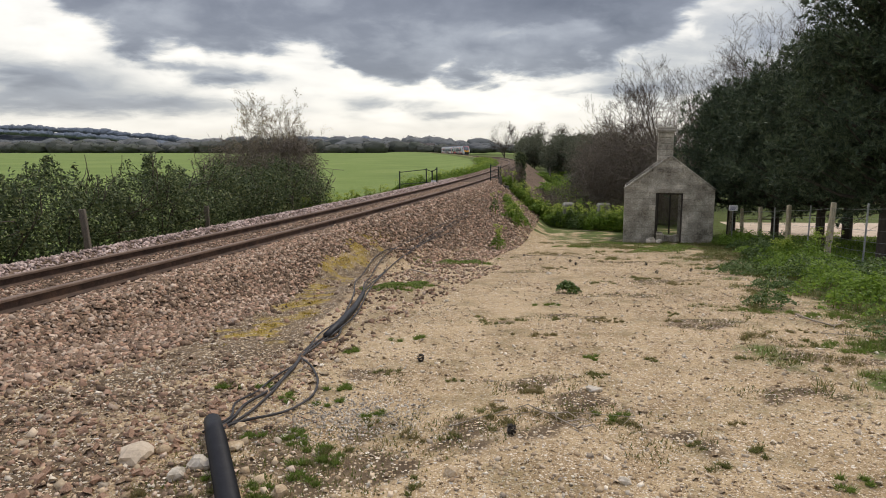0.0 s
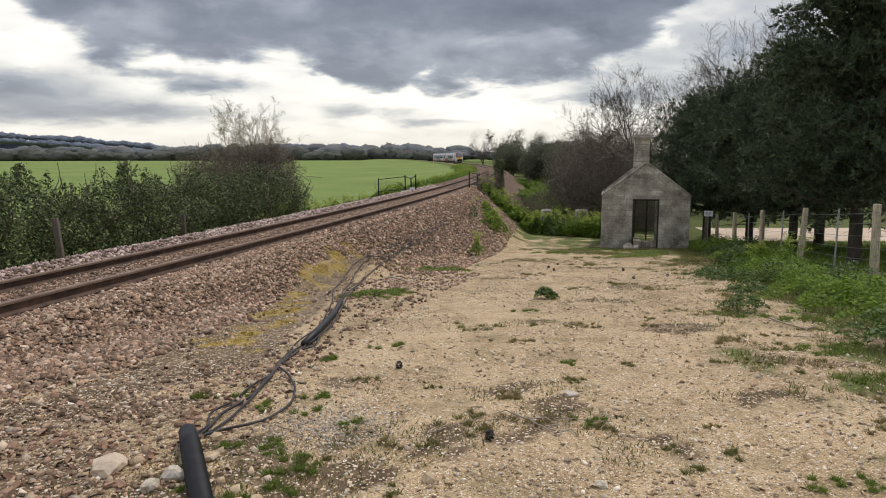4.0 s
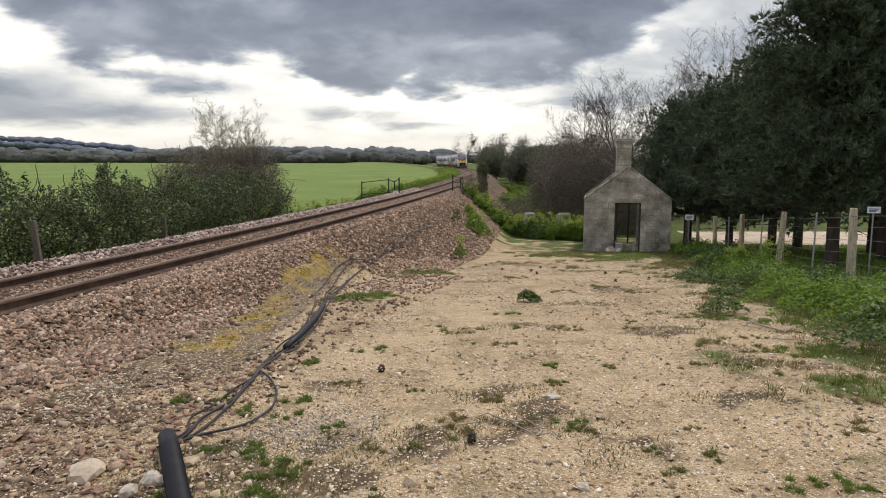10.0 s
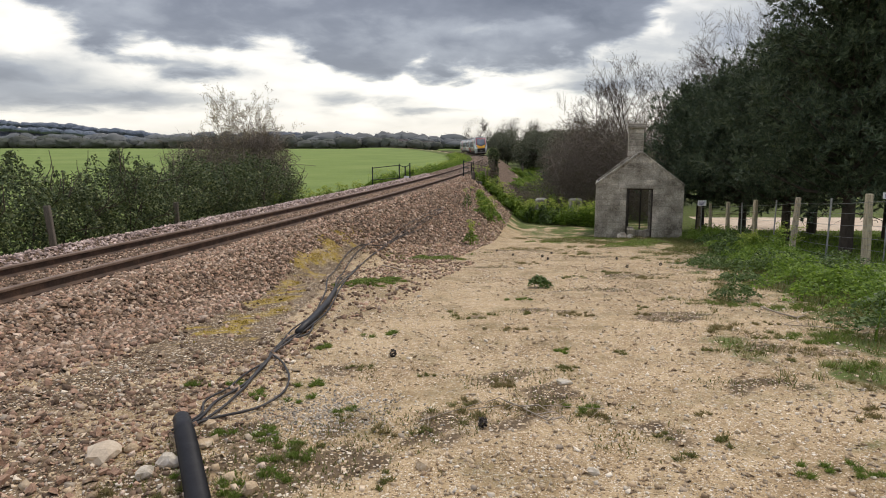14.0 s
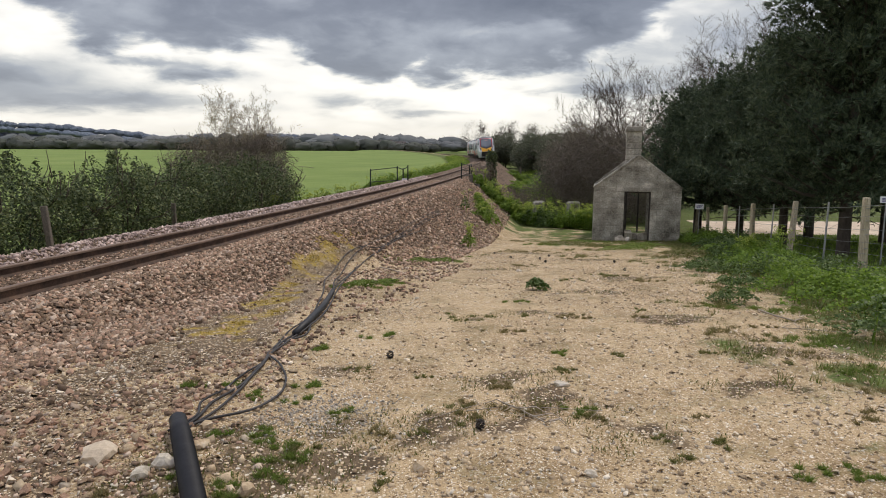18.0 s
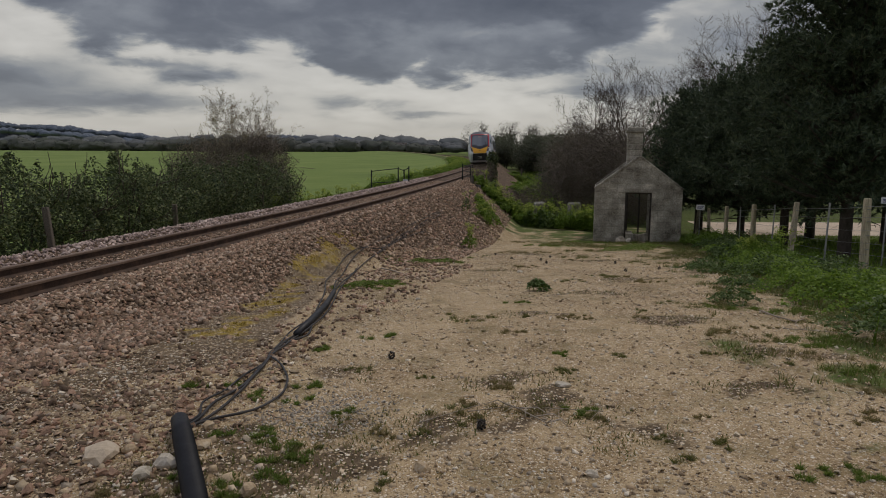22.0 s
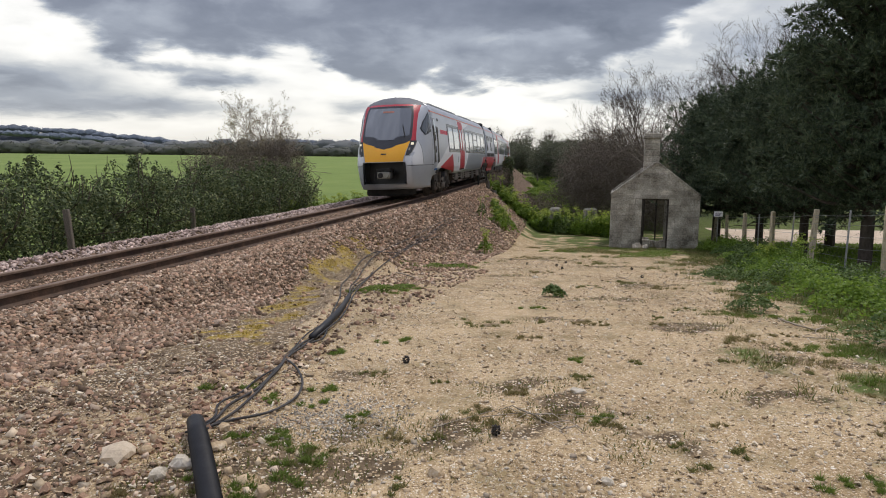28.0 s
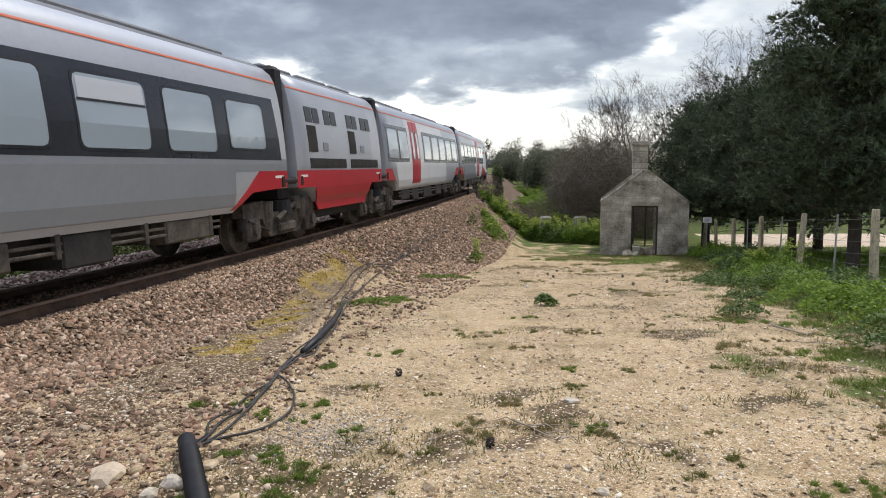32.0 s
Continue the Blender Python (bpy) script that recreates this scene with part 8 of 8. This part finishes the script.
for i, (x, y, z, s) in enumerate(((8.62, 27.3, 0.05, 0.3), (9.1, 27.5, 0.0, 0.28), (8.8, 27.6, 0.1, 0.26), (9.35, 27.2, 0.0, 0.2))):
    p = part("rubble_block", box((-s, -0.16, -0.15), (s, 0.16, 0.17), 0.03), M["concrete"])
    p.matrix_basis = Matrix.Translation(on_ground(x, y, 0.13 + z)) @ Matrix.Rotation(i * 0.7, 4, "Z") @ Matrix.Rotation(0.12 * i, 4, "Y")
    tagged(p, "fallen grey concrete block inside the hut's doorway", "rubble", "rubble blocks")


def pine_cone(x, y, seed):
    rng = np.random.default_rng(seed)
    c = np.array(on_ground(x, y, 0.03))
    p = blob_points(rng, 70, (0, 0, 0), (0.028, 0.028, 0.034), 0.7, 0.1, seed)
    v, f = leaf_arrays(rng, p, 0.022, 0.9, 0.5)
    ob = quick("pine_cone", v, f, M["darkwood"])
    ob.matrix_basis = Matrix.Translation(c)
    return tagged(ob, "dark fallen pine cone on the gravel", "pine cone", "pine cones")


for i, (x, y) in enumerate(((-0.19, 5.6), (0.42, 3.95), (2.4, 16.5), (3.0, 15.8), (4.4, 14.5), (4.0, 12.5), (3.5, 17.2), (2.2, 18.2), (4.9, 13.2), (2.9, 14.6))):
    pine_cone(x, y, 40 + i)


def stick(points, r, label, seed, material="palebranch", forks=0):
    rng = np.random.default_rng(seed)
    ob = empty("fallen_stick", Matrix.Translation(on_ground(*points[0])), label, "stick", "fallen sticks")
    o = on_ground(*points[0])
    limbs = [([on_ground(x, y, r + 0.01) - o for x, y in points], [r * (1 - 0.5 * i / len(points)) for i in range(len(points))])]
    for i in range(forks):
        a = points[int(rng.integers(0, len(points)))]
        e = (a[0] + rng.uniform(-0.2, 0.2), a[1] + rng.uniform(-0.16, 0.16))
        limbs.append(([on_ground(*a, r + 0.01) - o, on_ground((a[0] + e[0]) / 2 + 0.02, (a[1] + e[1]) / 2, 0.05) - o, on_ground(*e, 0.02) - o], [r * 0.6, r * 0.5, r * 0.25]))
    for limb in limbs:
        limbs_mesh("twig", [limb], M[material], ob)


stick([(0.62, 4.36), (0.70, 4.26), (0.78, 4.12), (0.84, 4.02)], 0.008, "pale forked twigs on the gravel", 1, "palebranch", 8)
stick([(0.35, 4.22), (0.6, 4.3), (0.95, 4.27), (1.25, 4.2)], 0.004, "thin dead stalks on the gravel", 2, "palebranch", 6)
stick([(0.05, 4.05), (0.25, 4.2), (0.45, 4.35)], 0.004, "thin dead stalks on the gravel", 3, "palebranch", 3)
stick([(-0.72, 14.4), (-0.5, 13.8), (-0.3, 13.0)], 0.02, "pale stick lying by the cables", 4)
stick([(4.05, 7.6), (4.02, 7.2), (4.08, 6.9)], 0.014, "pale stick in the grass", 5, "palebranch", 2)
stick([(3.75, 6.55), (3.9, 6.5), (4.3, 6.35)], 0.006, "thin dead stalks in the grass", 6, "palebranch", 4)


# ---- sleepers, clips, ballast and pebbles ----
def sleepers():
    me = bpy.data.meshes.new("sleeper")
    bm = box((-1.25, -0.125, -0.16), (1.25, 0.125, 0.0), 0.015)
    bm.to_mesh(me)
    bm.free()
    me.materials.append(M["sleeper"])
    clip = bpy.data.meshes.new("rail_clip")
    bm = box((-0.035, -0.055, 0.0), (0.035, 0.055, 0.035), 0.01)
    bm.to_mesh(clip)
    bm.free()
    clip.materials.append(M["rail"])
    y = 2.0
    while y < 62:
        c = track_point(y, 0, -0.205 + RISE - RAIL_CANT / 2)
        s = track_slope(y)
        m = Matrix.Translation(c) @ Matrix.Rotation(-math.atan(s), 4, "Z") @ Matrix.Rotation(-math.asin(RAIL_CANT / GAUGE), 4, "Y")
        ob = new("sleeper", me)
        ob.matrix_basis = m
        tagged(ob, "weathered sleeper nearly buried in ballast", "sleeper", "track sleepers")
        for d in (-GAUGE / 2, GAUGE / 2):
            for e in (-0.095, 0.095):
                cl = new("rail_clip", clip)
                cl.parent = ob
                cl.location = (d + e, 0, 0.0)
        y += 0.70


sleepers()


def stone_arrays(rng, spots, sizes, flat=0.5):
    """Angular stones: squashed cubes with pulled corners, open on the side that lies in the ground."""
    n = len(spots)
    cube = np.array([(x, y, z) for x in (-1, 1) for y in (-1, 1) for z in (-1, 1)], dtype=float)
    v = cube[None] * (1 + 0.45 * rng.uniform(-1, 1, (n, 8, 3)))
    v *= (sizes[:, None] * rng.uniform(0.6, 1.15, (n, 3)) * np.array((1.0, 0.8, flat)))[:, None, :] * 0.5
    # mostly lying flat, turned at random about the vertical
    turn = rng.uniform(0, 6.283, n)
    axis = np.c_[rng.normal(0, 0.28, (n, 2)), np.zeros(n)]
    q = np.c_[np.cos(turn / 2), axis[:, 0], axis[:, 1], np.sin(turn / 2)]
    q /= np.linalg.norm(q, axis=1)[:, None]
    w, x, y, z = q.T
    R = np.stack([1 - 2 * (y * y + z * z), 2 * (x * y - z * w), 2 * (x * z + y * w), 2 * (x * y + z * w), 1 - 2 * (x * x + z * z), 2 * (y * z - x * w), 2 * (x * z - y * w), 2 * (y * z + x * w), 1 - 2 * (x * x + y * y)], 1).reshape(n, 3, 3)
    v = np.einsum("nij,nkj->nki", R, v) + np.asarray(spots)[:, None, :]
    faces = np.array([(0, 1, 3, 2), (4, 6, 7, 5), (0, 4, 5, 1), (2, 3, 7, 6), (1, 5, 7, 3)])
    return v.reshape(-1, 3), (np.arange(n)[:, None, None] * 8 + faces[None]).reshape(-1, 4)


def lay_stones(name, thing, spots, sizes, material, seed, singles=0, flat=0.5):
    """Stones on the ground: the first few hundred as pieces of their own, the rest as one part."""
    rng = np.random.default_rng(seed)
    if singles:
        shapes = []
        for k in range(8):
            v, f = stone_arrays(rng, [(0, 0, 0)], np.array([1.0]), flat)
            me = bpy.data.meshes.new("stone")
            me.from_pydata([tuple(p) for p in v], [], [tuple(q) for q in f])
            me.materials.append(material)
            shapes.append(me)
        for i in range(min(singles, len(spots))):
            ob = new("stone", shapes[i % 8])
            ob.parent = thing
            ob.matrix_basis = Matrix.LocRotScale(spots[i], Euler((0.12 * (i % 5) - 0.2, 0.09 * (i % 7) - 0.2, i * 1.7)), (sizes[i],) * 3)
    v, f = stone_arrays(rng, spots[singles:], np.array(sizes[singles:]), flat)
    tagged(quick(name, v, f, material, thing), kind="stuff")


def ballast():
    rnd = random.Random(11)

    def lay(thing, count, y0, y1, q0, q1, size, material, seed, keep=None, bias=1.0, singles=0):
        spots, sizes = [], []
        for _ in range(count):
            y = y0 + (y1 - y0) * rnd.random() ** bias
            q = q0 + (q1 - q0) * rnd.random()
            if abs(abs(q) - GAUGE / 2) < 0.1:
                continue
            p = track_point(y, q)
            if keep and rnd.random() > keep(p.x, p.y, q):
                continue
            s = size * rnd.uniform(0.55, 1.35)
            spots.append((p.x, p.y, ground_z(p.x, p.y) + s * 0.2))
            sizes.append(s)
        if singles:
            order = sorted(range(len(spots)), key=lambda i: spots[i][0] ** 2 + spots[i][1] ** 2)
            spots, sizes = [spots[i] for i in order], [sizes[i] for i in order]
        lay_stones("stone_mass", thing, spots, sizes, M[material], seed, singles)

    def fade(x, y, q):
        z = zones(x, y)
        return max(0.07, z[0] ** 1.5) * (1 - 0.93 * min(max(z[2], 0), 1)) * (1 - 0.85 * min(max(z[1], 0), 1))

    bed = empty("ballast_shoulder", None, "loose red-brown granite ballast beside the near rail", "ballast")
    lay(bed, 64000, 2.6, 16, 0.5, 4.9, 0.048, "ballast", 1, fade, 1.2, 300)
    lay(bed, 17000, 16, 45, 0.5, 4.2, 0.066, "ballast", 2, None, 1.2)
    crib = empty("crib_ballast", None, "pale dusty ballast between the rails", "ballast")
    lay(crib, 13000, 4, 40, -0.68, 0.68, 0.036, "ballast", 3, None, 1.3)
    heap = empty("fresh_ballast", None, "fresh pinkish ballast heaped beyond the far rail", "ballast")
    lay(heap, 20000, 6, 45, -2.55, -0.85, 0.05, "ballast_pale", 4, None, 1.3)


ballast()


def pebbles():
    rnd = random.Random(13)
    spots, sizes = [], []
    for _ in range(105000):
        y = 2.4 + 17 * rnd.random() ** 1.9
        x = -2.9 + (fence_x(y) + 0.3) * rnd.random() * 1.1
        z = zones(x, y)
        if z[3] > 0.8 or rnd.random() < z[0] * 0.7 or rnd.random() < z[1] * 0.45:
            continue
        if rnd.random() > 0.55 + 0.9 * noise.noise(Vector((x * 0.8, y * 0.8, 6))):
            continue
        s = (0.007 + 0.026 * rnd.random() ** 7) * (1 + y * 0.025)
        if x < -0.9 and y < 5.8:
            s *= 1.2 + 0.9 * rnd.random() ** 3
        spots.append((x, y, ground_z(x, y) + s * 0.16))
        sizes.append(s)
    for _ in range(9000):
        y, x = -6 + 8.6 * rnd.random(), -5 + 12 * rnd.random()
        s = 0.008 + 0.024 * rnd.random() ** 4
        spots.append((x, y, ground_z(x, y) + s * 0.16))
        sizes.append(s)
    order = sorted(range(len(spots)), key=lambda i: -sizes[i] / (1 + spots[i][1] ** 2))
    bed = empty("yard_pebbles", None, "pale flint pebbles strewn over the sandy yard", "pebbles")
    lay_stones("pebble_mass", bed, [spots[i] for i in order], [sizes[i] for i in order], M["pebble"], 5, 300, 0.34)
    spots, sizes = [], []
    for _ in range(8500):
        y = 2.6 + 3.4 * rnd.random()
        x = -3.6 + 3.0 * rnd.random()
        if rnd.random() < blend(x, -1.6, -0.7) or zones(x, y)[0] > 0.6 or rnd.random() < 0.9 * zones(x, y)[1] * blend(y, 4.4, 5.2):
            continue
        s = 0.010 + 0.034 * rnd.random() ** 3
        spots.append((x, y, ground_z(x, y) + s * 0.18))
        sizes.append(s)
    spill = empty("spilled_ballast", None, "small mixed brown gravel spilled at the ballast's foot", "gravel")
    lay_stones("gravel_mass", spill, spots, sizes, M["ballast"], 7, 60, 0.4)
    spots, sizes = [], []
    for _ in range(1500):
        x, y = rnd.gauss(-0.6, 0.26), rnd.gauss(4.25, 0.22)
        s = 0.006 + 0.014 * rnd.random() ** 2
        spots.append((x, y, ground_z(x, y) + s * 0.2))
        sizes.append(s)
    grit = empty("grey_grit_patch", None, "spilled patch of fine grey grit on the gravel", "grit")
    lay_stones("grit_mass", grit, spots, sizes, M["greygrit"], 6)


pebbles()


# ---- what moves ----
def gap_at(t):
    """The first gap's place at a time, by a smooth curve through GAP_AT."""
    ts, ss = [g[0] for g in GAP_AT], [g[1] for g in GAP_AT]
    i = min(max(int(np.searchsorted(ts, t)) - 1, 0), len(ts) - 2)
    h = ts[i + 1] - ts[i]

    def slope(k):
        a, b = max(k - 1, 0), min(k + 1, len(ts) - 1)
        return (ss[b] - ss[a]) / (ts[b] - ts[a])

    u = (t - ts[i]) / h
    return (2 * u ** 3 - 3 * u ** 2 + 1) * ss[i] + (u ** 3 - 2 * u ** 2 + u) * h * slope(i) + (3 * u ** 2 - 2 * u ** 3) * ss[i + 1] + (u ** 3 - u ** 2) * h * slope(i + 1)


def car_pose(s0, s1, origin_first=True):
    """A car whose pivots are at arc lengths s0 < s1; its x axis runs from s0 to s1, its floor leans with the track."""
    a, b = track_at(s0), track_at(s1)
    x = (b - a).normalized()
    up = Vector((0, 0, 1))
    y = up.cross(x).normalized()
    m = Matrix((x, y, x.cross(y))).transposed().to_4x4()
    o = a if origin_first else b
    return Matrix.Translation((o.x, o.y, -CANT / 2)) @ m @ Matrix.Rotation(-math.asin(CANT / GAUGE), 4, "X")


def motions():
    times = [i * 0.25 for i in range(129)]
    lead, power, mid, tail = [], [], [], []
    for t in times:
        g = gap_at(t)
        lead.append((t, car_pose(g - 14.4, g, False)))
        power.append((t, car_pose(g, g + POWER_LEN)))
        mid.append((t, car_pose(g + POWER_LEN, g + POWER_LEN + CENTRE_LEN)))
        k = g + POWER_LEN + CENTRE_LEN
        tail.append((t, car_pose(k, k + 14.4)))
    walk(lead_car, lead)
    walk(engine_car, power)
    walk(middle_car, mid)
    walk(tail_car, tail)
    # wheels roll without slipping; they turn in short steps
    steps = [0.0]
    while steps[-1] < 32.0:
        v = max(abs(gap_at(steps[-1] + 0.05) - gap_at(steps[-1])) / 0.05, 1)
        n = max(1, int(math.radians(75) * 0.43 / v * FPS))
        steps.append(min(32.0, round(steps[-1] * FPS + n) / FPS))
    g0 = gap_at(0)
    for ax in AXLES:
        here = ax.location.copy()
        rows = [(t, Matrix.Translation(here) @ Matrix.Rotation((gap_at(t) - g0) / 0.43, 4, "Y")) for t in steps]
        walk(ax, rows)


motions()
